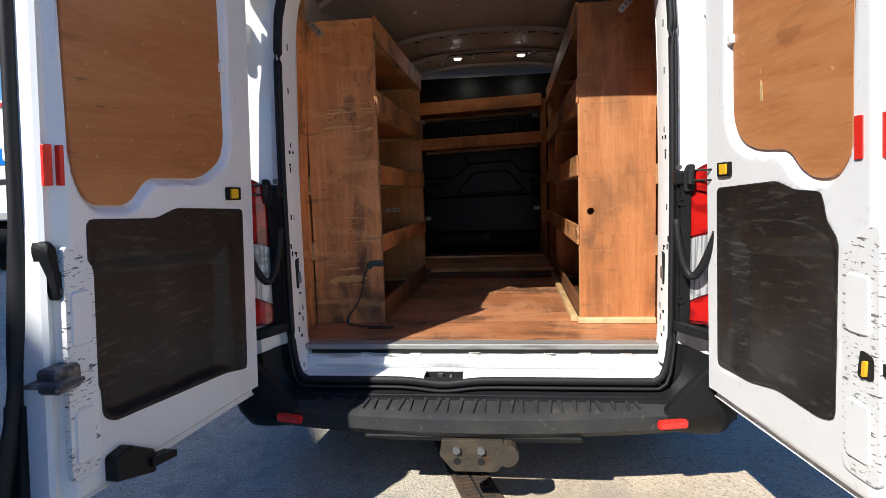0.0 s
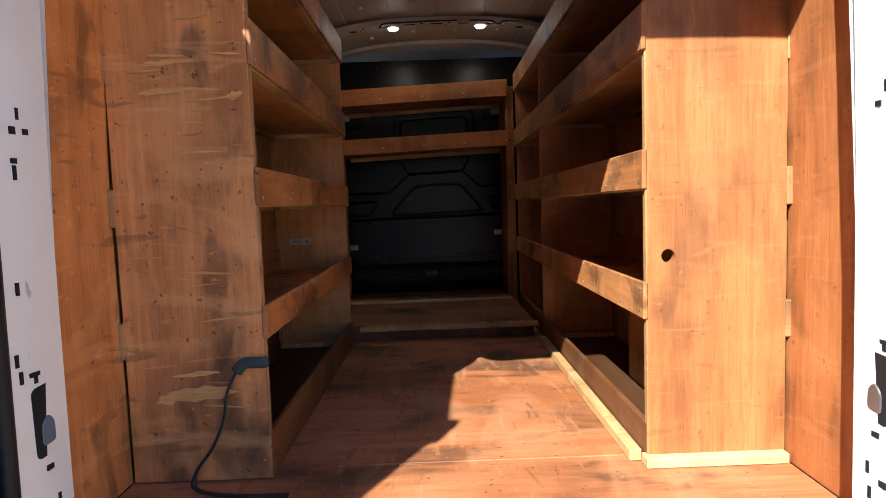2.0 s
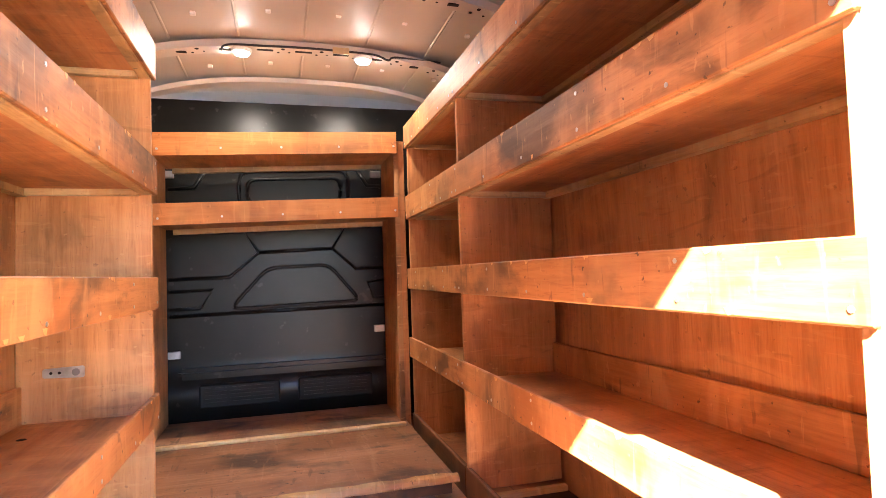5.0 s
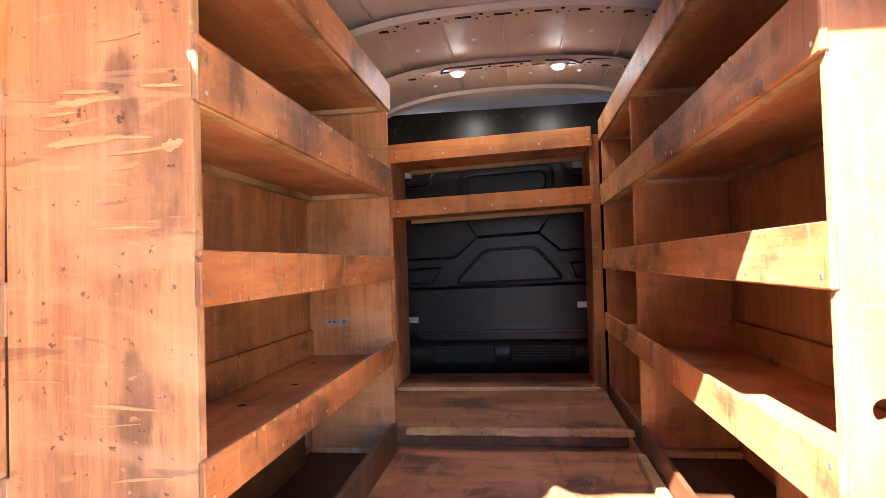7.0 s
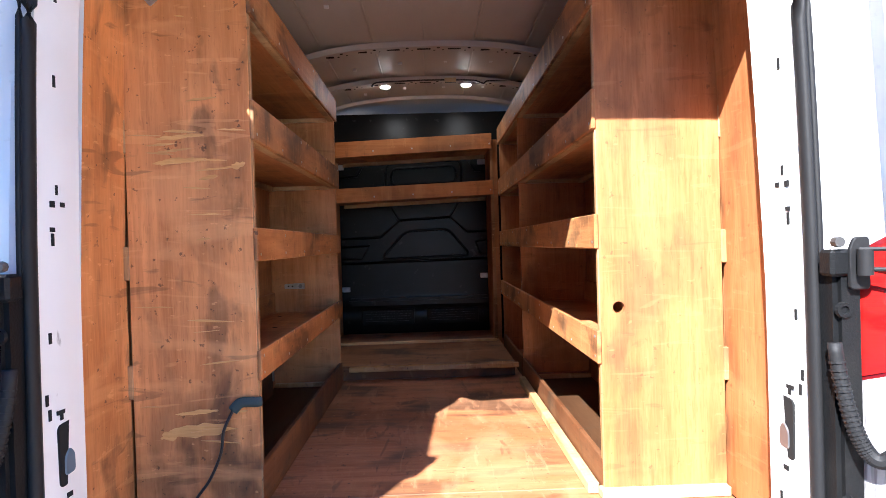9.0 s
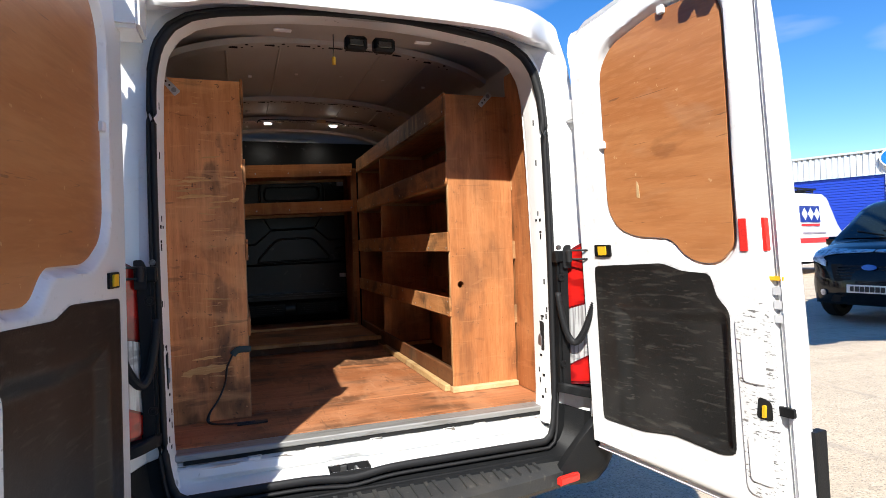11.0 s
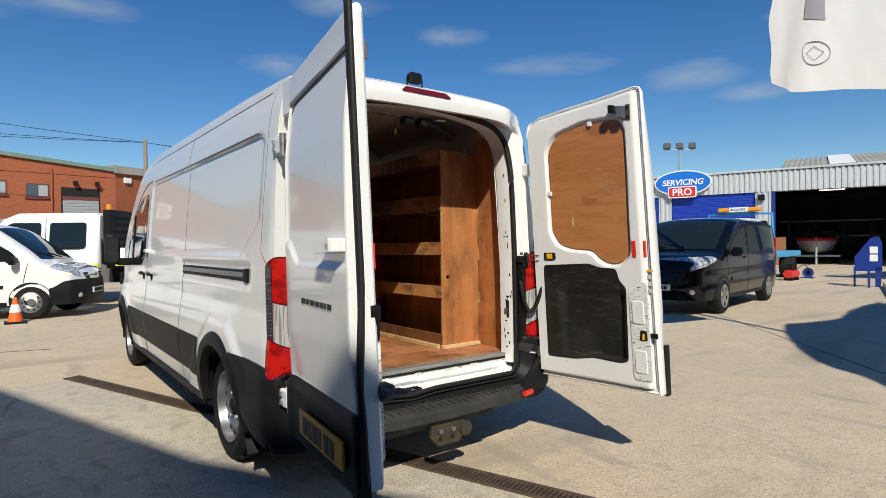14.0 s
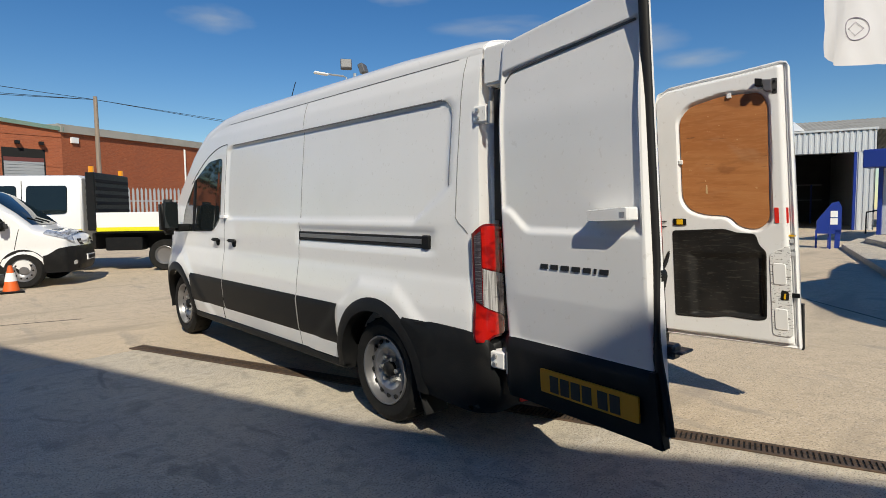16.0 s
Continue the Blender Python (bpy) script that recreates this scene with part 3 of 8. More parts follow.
def sill_strip(prof, flat, name, mat, label):
    bm = bmesh.new()
    cols = []
    xs = sorted(set([round(-0.772 + 1.544 * i / 120, 4) for i in range(121)] + [-0.200, -0.052]))
    for x in xs:
        k = smooth01(abs(x), 0.62, 0.70)
        m = 1 - smooth01(abs(x + 0.125), 0.068, 0.080)
        e = smooth01(abs(x), 0.70, 0.772)
        cols.append([bm.verts.new((x, p[0] * (1 - k) + q[0] * k - 0.006 * m * (1 if 0.485 < p[1] < 0.53 else 0) + 0.05 * e * (1 if p[1] < 0.54 else 0), p[1] * (1 - k) + q[1] * k + 0.006 * m * (1 if 0.485 < p[1] < 0.53 else 0) + 0.012 * e)) for p, q in zip(prof, flat)])
    for x, a, b in zip(xs, cols, cols[1:]):
        for j in range(len(prof) - 1):
            if -0.2005 < x < -0.0525 and prof[j][0] <= -0.169 and prof[j + 1][0] >= -0.226 and prof[j][1] < 0.486:
                continue
            bm.faces.new((a[j], b[j], b[j + 1], a[j + 1]))
    bmesh.ops.recalc_face_normals(bm, faces=bm.faces)
    return vpart(name, bm, mat, label, smooth=True, auto=25)


sill_strip([(0.02, 0.565), (-0.10, 0.563), (-0.118, 0.555), (-0.122, 0.545), (-0.148, 0.5435), (-0.153, 0.541), (-0.155, 0.536)],
           [(0.02, 0.565), (-0.10, 0.563), (-0.118, 0.555), (-0.122, 0.545), (-0.140, 0.5435), (-0.145, 0.541), (-0.147, 0.536)], "sill_lip", LIP_PAINT, "chipped and rusted upper lip of the load sill")
sill_strip([(-0.155, 0.536), (-0.164, 0.514), (-0.163, 0.511), (-0.140, 0.494), (-0.138, 0.488), (-0.152, 0.4845), (-0.170, 0.4835), (-0.190, 0.4825), (-0.210, 0.481), (-0.225, 0.479), (-0.228, 0.474), (-0.228, 0.455)],
           [(-0.147, 0.536), (-0.152, 0.520), (-0.155, 0.512), (-0.160, 0.502), (-0.166, 0.496), (-0.172, 0.492), (-0.180, 0.489), (-0.192, 0.486), (-0.205, 0.483), (-0.216, 0.479), (-0.222, 0.474), (-0.224, 0.455)], "rear_sill", WHITE_WORN, "scuffed white load sill with a folded ledge")
for i, x in enumerate((-0.46, -0.25, -0.005, 0.30, 0.44, 0.60)):
    vpart("sill_tab", slab([(x - 0.026, -0.122), (x + 0.026, -0.122), (x + 0.020, -0.150), (x - 0.020, -0.150)], lambda u, v, w: (u, v, w), 0.542, 0.552 - 0.002 * (i % 2), edge=0.003), LIP_PAINT)
vpart("threshold_gap", box((-0.70, -0.127, 0.549), (0.74, -0.119, 0.5665)), BLACK_VOID, "black strip for the shaded gap under the threshold")
pocket = bmesh.new()
for lo, hi in (((-0.200, -0.228, 0.425), (-0.052, -0.165, 0.430)), ((-0.203, -0.228, 0.425), (-0.200, -0.165, 0.484)), ((-0.052, -0.228, 0.425), (-0.049, -0.165, 0.484)), ((-0.203, -0.168, 0.425), (-0.049, -0.165, 0.484)), ((-0.203, -0.231, 0.425), (-0.049, -0.228, 0.480))):
    box(lo, hi, bm=pocket)
striker = vpart("striker_recess", pocket, RUBBER, "dark striker recess sunk into the sill")
vpart("striker_plate", slab(rounded([(-0.128, -0.222), (-0.068, -0.222), (-0.068, -0.195), (-0.085, -0.180), (-0.112, -0.180), (-0.128, -0.195)], 0.008), lambda u, v, w: (u, v, w), 0.436, 0.444), BLACK_TRIM, "black striker plate", parent=striker)
vpart("striker_hook", tube([(-0.098, -0.185, 0.440), (-0.098, -0.185, 0.474), (-0.098, -0.215, 0.476), (-0.098, -0.218, 0.440)], 0.005, 8), ZINC, "steel striker loop", True, parent=striker)
bracket = vpart("striker_bracket", box((-0.155, -0.180, 0.440), (-0.132, -0.171, 0.480), 0.002), DARK_STEEL, "small drilled steel bracket", parent=striker)
vpart("beige_wedge", slab([(-0.196, -0.224), (-0.120, -0.224), (-0.120, -0.205), (-0.165, -0.196)], lambda u, v, w: (u, v, w), 0.432, 0.455, edge=0.003), PINE, "pale foam wedge", parent=striker)
vpart("threshold_strip", box((-0.738, -0.135, 0.566), (0.738, -0.0575, 0.588), 0.004), ALU, "scratched aluminium threshold strip")

# rear bumper: step with ribs
def bumper_face(x):
    return -0.405 + 0.080 * (min(abs(x), 0.74) / 0.74) ** 2 + 0.09 * smooth01(abs(x), 0.72, 1.0)


def bumper_section(x):
    k = smooth01(abs(x), 0.74, 1.0)
    f = bumper_face(x)
    return [(-0.225, 0.440 + 0.14 * k), (-0.232, 0.425 + 0.15 * k), (-0.242, 0.405 + 0.13 * k), (f + 0.024 + 0.02 * k, 0.390 + 0.03 * k), (f, 0.375), (f + 0.002, 0.325), (f + 0.025, 0.300 + 0.03 * k), (f + 0.10, 0.290 + 0.04 * k), (-0.19, 0.30)]


bumper = bmesh.new()
cols = []
for i in range(81):
    x = -0.985 + 1.97 * i / 80
    cols.append([bumper.verts.new((x, y, z)) for y, z in bumper_section(x)])
for a, b in zip(cols, cols[1:]):
    for j in range(len(a) - 1):
        bumper.faces.new((a[j], b[j], b[j + 1], a[j + 1]))
bumper.faces.new(cols[0])
bumper.faces.new(cols[-1][::-1])
bmesh.ops.recalc_face_normals(bumper, faces=bumper.faces)
rear_bumper = vpart("rear_bumper", bumper, BUMPER_MAT, "weathered black plastic bumper step with tread ribs", smooth=True, auto=28)
for i in range(27):
    x = -0.62 + i * 0.0475
    lean = 0.010 * math.sin(i * 2.1)
    rib = slab([(x - 0.008 + lean, -0.262), (x + 0.008 + lean, -0.262), (x + 0.003 + lean * 0.2, bumper_face(x) + 0.030), (x - 0.003 + lean * 0.2, bumper_face(x) + 0.030)], lambda u, v, w: (u, v, 0.405 + (v + 0.242) * 0.10 + w), -0.006, 0.0055)
    vpart("tread_rib", rib, BUMPER_MAT, parent=rear_bumper)
for x in (-0.72, 0.72):
    vpart("bumper_reflector", put(box((-0.055, -0.02, -0.0165), (0.055, 0.006, 0.0165), 0.006, segments=2), pose(x, bumper_face(x) - 0.016, 0.352, 0, 0, 13 if x > 0 else -13)), REFLECTOR, "red bumper reflector", parent=rear_bumper)
vpart("bumper_top_trim", box((-0.80, -0.262, 0.385), (0.80, -0.236, 0.420), 0.004), BLACK_TRIM, "black trim below the door seal")
for s in (-1, 1):
    plan = spline([(0.995, 0.24, 0.735), (1.010, 0.05, 0.738), (1.013, -0.10, 0.736), (1.010, -0.19, 0.732), (0.994, -0.262, 0.716), (0.957, -0.312, 0.680), (0.915, -0.336, 0.605), (0.850, -0.343, 0.555), (0.770, -0.336, 0.470), (0.70, -0.328, 0.385)], 5)
    corner = bmesh.new()
    rows = []
    for p in plan:
        inn = (p.to_2d() - Vector((0.62, 0.35))).normalized()
        row = []
        for dz, push in ((0.0, -0.030), (0.0, -0.006), (-0.008, 0.0), (-0.10, 0.002), (-0.18, 0.004), (-0.24, 0.006), (-0.30, 0.004), (-0.36, -0.02), (-0.42, -0.06)):
            z = max(p.z + dz * (p.z - 0.29) / 0.42, 0.288)
            x = p.x + inn.x * push
            if p.y > -0.12:
                x = max(x, body_x(p.y, z) + 0.008) if push > -0.005 else x
            row.append(corner.verts.new((s * x, p.y + inn.y * push, z)))
        rows.append(row)
    for a, b in zip(rows, rows[1:]):
        for k in range(8):
            corner.faces.new((a[k], b[k], b[k + 1], a[k + 1]))
    bmesh.ops.recalc_face_normals(corner, faces=corner.faces)
    vpart("bumper_corner", corner, BLACK_TRIM, "black bumper corner sweeping up to the tail light", smooth=True, auto=45)
    # added strip that stops sun leaking through the hinge gap and darkens it
    vpart("hinge_sun_block", box((min(s * 0.874, s * 0.884), -0.345, 1.31), (max(s * 0.874, s * 0.884), -0.265, 1.98), 0.003), RUBBER, "black strip added to block sun and darken the hinge gap")
    # left side only: added block against sun passing over the hinge corner
    if s < 0:
        vpart("hinge_top_sun_block", box((min(s * 0.758, s * 0.884), -0.352, 2.010), (max(s * 0.758, s * 0.884), -0.19, 2.205), 0.012, segments=2), WHITE, "white block added to stop sun over the hinge gap", smooth=True, auto=40)
# tail lights
for s in (-1, 1):
    path = spline([(0.800, -0.225, 0), (0.803, -0.266, 0), (0.830, -0.290, 0), (0.876, -0.302, 0), (0.926, -0.302, 0), (0.966, -0.292, 0), (0.990, -0.268, 0), (0.998, -0.240, 0), (0.990, -0.218, 0), (0.960, -0.210, 0)], 6)

    def lens(lo, hi, left, right, out=0.0, nu=14, nv=16, s=s, path=path):
        """A piece of lens: left(z), right(z) along the path, lo(p), hi(p) in height."""
        bm = bmesh.new()
        rows = []
        for j in range(nv + 1):
            row = []
            for i in range(nu + 1):
                p = left + (right - left) * i / nu
                z = lo(p) + (hi(p) - lo(p)) * j / nv
                f = p * (len(path) - 1)
                k = min(int(f), len(path) - 2)
                q = path[k].lerp(path[k + 1], f - k)
                edge = 0.006 * (1 - smooth01(min(z - 0.668, 1.295 - z), 0, 0.03)) ** 2
                nrm = (q - Vector((0.89, -0.225, 0))).normalized()
                q = q + nrm * (out - edge)
                q.x += max(0.0, body_x(-0.12, z) - 0.985) * smooth01(p, 0.35, 0.65)
                row.append(bm.verts.new((s * q.x, q.y + 0.036 * (z - 0.6), z)))
            rows.append(row)
        for a, b in zip(rows, rows[1:]):
            for k in range(nu):
                bm.faces.new((a[k], a[k + 1], b[k + 1], b[k]))
        bmesh.ops.recalc_face_normals(bm, faces=bm.faces)
        return bm
    lens_low = lambda p: 0.716 - 0.034 * smooth01(p, 0.42, 0.62) + 0.035 * smooth01(p, 0.74, 1.0)
    lens_high = lambda p: 1.236 + 0.046 * smooth01(p, 0.05, 0.36) - 0.05 * smooth01(p, 0.52, 0.85)
    tl = vpart("tail_light", lens(lambda p: lens_low(p) - 0.012, lambda p: lens_high(p) + 0.012, 0.0, 1.0, -0.004, 30, 24), DARK_RED, "tall red and clear tail light with a smoked side strip", smooth=True, auto=40)
    vpart("brake_lens", lens(lambda p: 1.012 + 0.10 * p, lens_high, 0.07, 0.60), RED_LENS, "red brake lens", True, 40, parent=tl)
    vpart("clear_lens", lens(lambda p: 0.769 + 0.17 * p, lambda p: 1.004 + 0.10 * p, 0.07, 0.60), CLEAR_LENS, "clear reversing lens", True, 40, parent=tl)
    vpart("fog_lens", lens(lens_low, lambda p: 0.761 + 0.17 * p, 0.07, 0.74), RED_LENS, "red lower lens", True, 40, parent=tl)
    vpart("side_lens", lens(lambda p: 0.772 + 0.17 * p, lambda p: lens_high(p) - 0.014, 0.615, 0.745), SMOKED_LENS, "smoked side lens", True, 40, parent=tl)
    for k in range(9):
        vpart("lens_line", lens(lambda p: 0.90 + k * 0.037, lambda p: 0.9025 + k * 0.037, 0.625, 0.735, 0.001, 6, 1), STEEL, parent=tl)
    vpart("lamp_base", slab(rounded([(0.752, -0.215), (0.752, -0.262), (0.800, -0.312), (0.880, -0.322), (0.940, -0.305), (0.965, -0.20)], 0.02), lambda u, v, w, s=s: (s * u, v, w - 0.25 * max(0.0, u - 0.77)), 0.672, 0.712, edge=0.008), BLACK_TRIM, "black shelf under the tail light", smooth=True, auto=40)
    trim = vpart("hinge_pillar_trim", box((min(s * .757, s * .812), -0.262, 0.69), (max(s * .757, s * .812), -0.205, 1.24), 0.010, segments=2), BLACK_TRIM, "black trim beside the tail light", smooth=True, auto=40)
    for z in (1.15, 0.79):
        vpart("trim_screw", put(lathe([(0.016, 0.0), (0.014, 0.006), (0.008, 0.006), (0.007, 0.002), (0.0, 0.002)], 14), pose(s * 0.770, -0.261, z, 0, 0, -90)), BLACK_TRIM, parent=trim)
    # door check strap and cable hose
    check = vpart("door_check", slab(rounded([(0.775, 1.188), (0.812, 1.188), (0.812, 1.285), (0.785, 1.285), (0.775, 1.262)], 0.008), lambda u, v, w, s=s: (s * u, w, v), -0.268, -0.276, edge=0.002), RUBBER, "black door check bracket")
    vpart("check_arm", box((min(s * .745, s * .812), -0.270, 1.212), (max(s * .745, s * .812), -0.230, 1.262), 0.006), BLACK_TRIM, parent=check)
    vpart("check_roller", rod((s * 0.792, -0.290, 1.215), (s * 0.792, -0.290, 1.262), 0.013, 12), RUBBER, parent=check, smooth=True, auto=40)
    vpart("check_bolt", rod((s * 0.757, -0.262, 1.276), (s * 0.757, -0.276, 1.276), 0.010, 8), DARK_STEEL, parent=check)
    for dz in (1.226, 1.262):
        vpart("check_rod", rod((s * 0.785, -0.285, dz), (s * 0.885, -0.375, dz), 0.0038, 8), RUBBER, parent=check)
    pts = []
    for i in range(60):
        t = i / 59
        pts.append((s * (0.752 + 0.114 * t ** 1.25), -0.262 - 0.105 * t, 1.09 - 0.195 * math.sin(math.pi * t ** 0.86) - 0.02 * t))
    hose = tube(pts, 0.0125, 10)
    vpart("cable_hose", hose, RUBBER, "corrugated black cable hose", smooth=True)
    for i in range(2, 58):
        a, b = Vector(pts[i]), Vector(pts[i + 1])
        vpart("hose_ring", rod(a, a + (b - a).normalized() * 0.0035, 0.0146, 10), RUBBER)
    for z, dy in ((0.600, -0.065), (1.86, 0.0)):
        out = 0.038 if z < 1 else 0.0
        hg = vpart("door_hinge", box((min(s * .865, s * (.925 + out)), dy - 0.335 + 0.066 * (z - .6), z - 0.045), (max(s * .865, s * (.925 + out)), dy - 0.235 + 0.066 * (z - .6), z + 0.045), 0.008), WHITE_WORN, "white painted door hinge")
        vpart("hinge_pin", rod((s * (.918 + out), dy - 0.36 + 0.066 * (z - .6), z - 0.055), (s * (.918 + out), dy - 0.36 + 0.066 * (z - .6), z + 0.055), 0.016, 12), ZINC, parent=hg)
        vpart("hinge_bolt", rod((s * (.92 + out), dy - 0.275 + 0.066 * (z - .6), z + 0.02), (s * (.938 + out), dy - 0.275 + 0.066 * (z - .6), z + 0.02), 0.012, 6), ZINC, parent=hg)
        vpart("hinge_bolt", rod((s * (.92 + out), dy - 0.275 + 0.066 * (z - .6), z - 0.02), (s * (.938 + out), dy - 0.275 + 0.066 * (z - .6), z - 0.02), 0.012, 6), ZINC, parent=hg)
# rear roof lip
lip = bmesh.new()
rows = []
for i in range(41):
    x = -0.846 + 1.692 * i / 40
    zt = roof_end(x)
    k = 1 - smooth01(abs(x), 0.60, 0.84)
    drop = 0.04 * smooth01(abs(x), 0.52, 0.78)
    ends = [(-0.04, 0.006), (-0.08, 0.005), (-0.12, 0.004), (-0.145, 0.003), (-0.160, -0.006), (-0.164, -0.02), (-0.164, -0.045), (-0.160, -0.060), (-0.155, -0.075), (-0.15, -0.085)]
    middle = [(-0.04, 0.006), (-0.12, 0.000), (-0.20, -0.016), (-0.26, -0.038), (-0.292, -0.064), (-0.302, -0.110), (-0.296, -0.160), (-0.275, -0.165), (-0.21, -0.140), (-0.15, -0.115)]
    rows.append([lip.verts.new((x, p[0] + (q[0] - p[0]) * k, zt + p[1] + (q[1] - p[1]) * k - drop * (1 if p[1] < -0.03 else 0))) for p, q in zip(ends, middle)])
for a, b in zip(rows, rows[1:]):
    for k in range(9):
        lip.faces.new((a[k], b[k], b[k + 1], a[k + 1]))
bmesh.ops.recalc_face_normals(lip, faces=lip.faces)
vpart("roof_lip", lip, WHITE, "white rear roof lip over the doors", smooth=True, auto=50)
# high brake light, roof work lamp
vpart("brake_light", slab(rounded([(-0.215, 2.234), (0.145, 2.231), (0.112, 2.262), (-0.18, 2.265)], 0.012), lambda u, v, w: (u, -0.300 + (v - 2.232) * 0.42 + w, v), 0.02, -0.006, edge=0.003), DARK_RED, "dark red high brake light")
lamp_body = vpart("work_lamp", box((-0.085, -0.20, 2.325), (0.005, -0.15, 2.390), 0.012), BLACK_TRIM, "black work lamp on the roof edge")
vpart("lamp_bracket", tube([(-0.095, -0.175, 2.29), (-0.095, -0.175, 2.36), (0.015, -0.175, 2.36), (0.015, -0.175, 2.29)], 0.006, 6), BLACK_TRIM, parent=lamp_body)
vpart("header_strip", tube([(x, -0.205, 2.172 + 0.022 * (1 - (x / 0.6) ** 2)) for x in np.linspace(0.02, 0.52, 20)], 0.006, 6, squash=0.010), RUBBER, "black rubber header strip")

# lower cladding
def cladding(sign, y0, y1, z0, z1, off=0.010):
    n = max(2, int((y1 - y0) / 0.03))

    def place(u, v):
        y = y0 + (y1 - y0) * u
        zl = max(z0, low_z(y))
        z = zl + (max(z1, zl + 0.001) - zl) * v
        edge = min(1, min(v, 1 - v) * 12)
        return (sign * (body_x(y, z) + off * edge), y, z)
    bm = grid(n, 10, place)
    if sign < 0:
        bmesh.ops.reverse_faces(bm, faces=bm.faces)
    return bm


for s in (-1, 1):
    for y0, y1, nm in ((1.10, 1.672, "cladding"), (1.688, 3.12, "cladding"), (3.135, 3.96, "cladding")):
        vpart(nm, cladding(s, y0, y1, 0.445, 0.728), BLACK_TRIM, "black plastic side cladding", smooth=True, auto=40)
    vpart("cladding", cladding(s, 0.0, AX_R - 0.30, 0.30, 0.735), BLACK_TRIM, "black rear corner cladding", smooth=True, auto=40)
    vpart("side_step", box((min(s * .90, s * .965), 1.08, 0.27), (max(s * .90, s * .965), 3.95, 0.335), 0.012), BLACK_TRIM, "black sill step")
    for c in (AX_R, AX_F):
        bm = bmesh.new()
        prof = [(ARCH_R - 0.035, -0.04), (ARCH_R - 0.03, 0.016), (ARCH_R + 0.03, 0.018), (ARCH_R + 0.055, 0.002)]
        rows = []
        for i in range(49):
            a = radians(-5 + 190 * i / 48)
            row = []
            for r, o in prof:
                y, z = c + r * math.cos(a), HUB + r * math.sin(a)
                row.append(bm.verts.new((s * (body_x(y, max(z, 0.32)) + o), y, max(z, 0.19))))
            rows.append(row)
        for a, b in zip(rows, rows[1:]):
            for k in range(3):
                bm.faces.new((a[k], b[k], b[k + 1], a[k + 1]))
        bmesh.ops.recalc_face_normals(bm, faces=bm.faces)
        vpart("arch_trim", bm, BLACK_TRIM, "black wheel arch trim", smooth=True, auto=40)
        # dark arch liner
        lin = bmesh.new()
        rows = [[lin.verts.new((s * x, c + (ARCH_R - 0.02) * math.cos(radians(-10 + 200 * i / 24)), HUB + (ARCH_R - 0.02) * math.sin(radians(-10 + 200 * i / 24)))) for x in (0.69, 0.95)] for i in range(25)]
        for a, b in zip(rows, rows[1:]):
            lin.faces.new((a[0], b[0], b[1], a[1]))
        lin.faces.new([r[0] for r in rows])
        bmesh.ops.recalc_face_normals(lin, faces=lin.faces)
        vpart("arch_liner", lin, BLACK_TRIM, "", smooth=True, auto=40)
    # mud flap
    vpart("mud_flap", slab([(0.78, 0.16), (0.955, 0.16), (0.955, 0.42), (0.78, 0.42)], lambda u, v, w, s=s: (s * u, AX_R - 0.36 + (v - 0.3) * 0.45 + w - 0.02, v), 0, 0.012), RUBBER, "black rubber mud flap")


def wheel(s, c):
    m = pose(s * 0.83, c, HUB) @ pose(0, 0, 0, 0, 0, 0 if s > 0 else 180)
    R = HUB
    ty = lathe([(0.225, -0.10), (R - 0.045, -0.115), (R - 0.008, -0.085), (R, -0.06), (R, 0.06), (R - 0.008, 0.085), (R - 0.045, 0.112), (0.26, 0.112), (0.225, 0.095)], 48, m, cap=False)
    w = vpart("wheel", ty, TYRE, "worn black tyre on a silver steel wheel", smooth=True, auto=35)
    rim = lathe([(0.226, 0.098), (0.222, 0.108), (0.212, 0.106), (0.207, 0.085), (0.203, 0.058), (0.197, 0.048), (0.182, 0.050), (0.166, 0.062), (0.135, 0.066), (0.105, 0.045), (0.085, 0.040), (0.0, 0.040)], 48, m)
    vpart("rim", rim, STEEL, "silver steel rim with round vents", smooth=True, auto=40, parent=w)
    vpart("hub_cap", lathe([(0.050, 0.035), (0.046, 0.075), (0.034, 0.086), (0.0, 0.088)], 20, m), BLACK_TRIM, parent=w, smooth=True, auto=40)
    for k in range(15):
        a = 2 * math.pi * k / 15
        vpart("vent_hole", put(lathe([(0.017, -0.008), (0.017, 0.003), (0.0, 0.0035)], 12), m @ Matrix.Translation((0.0565, 0.180 * math.cos(a), 0.180 * math.sin(a)))), BLACK_VOID, parent=w)
    for k in range(6):
        a = 2 * math.pi * k / 6
        vpart("wheel_nut", put(lathe([(0.016, 0.0), (0.014, 0.032), (0.0, 0.034)], 6), m @ Matrix.Translation((0.042, 0.078 * math.cos(a), 0.078 * math.sin(a)))), ZINC, parent=w)
    for k in range(40):
        a = 2 * math.pi * k / 40
        b = box((-0.05, -0.004, R - 0.004), (0.05, 0.004, R + 0.003))
        if k % 2 == 0:
            b.free()
            b = box((0.062, -0.006, R - 0.012), (0.088, 0.006, R - 0.001))
        vpart("tread_block", put(b, m @ Matrix.Rotation(a, 4, "X")), TYRE, parent=w)


for s in (-1, 1):
    for c in (AX_R, AX_F):
        wheel(s, c)

GAP_GREY = material("grey_gap_crease_shade", (0.16, 0.165, 0.17), 0.6)
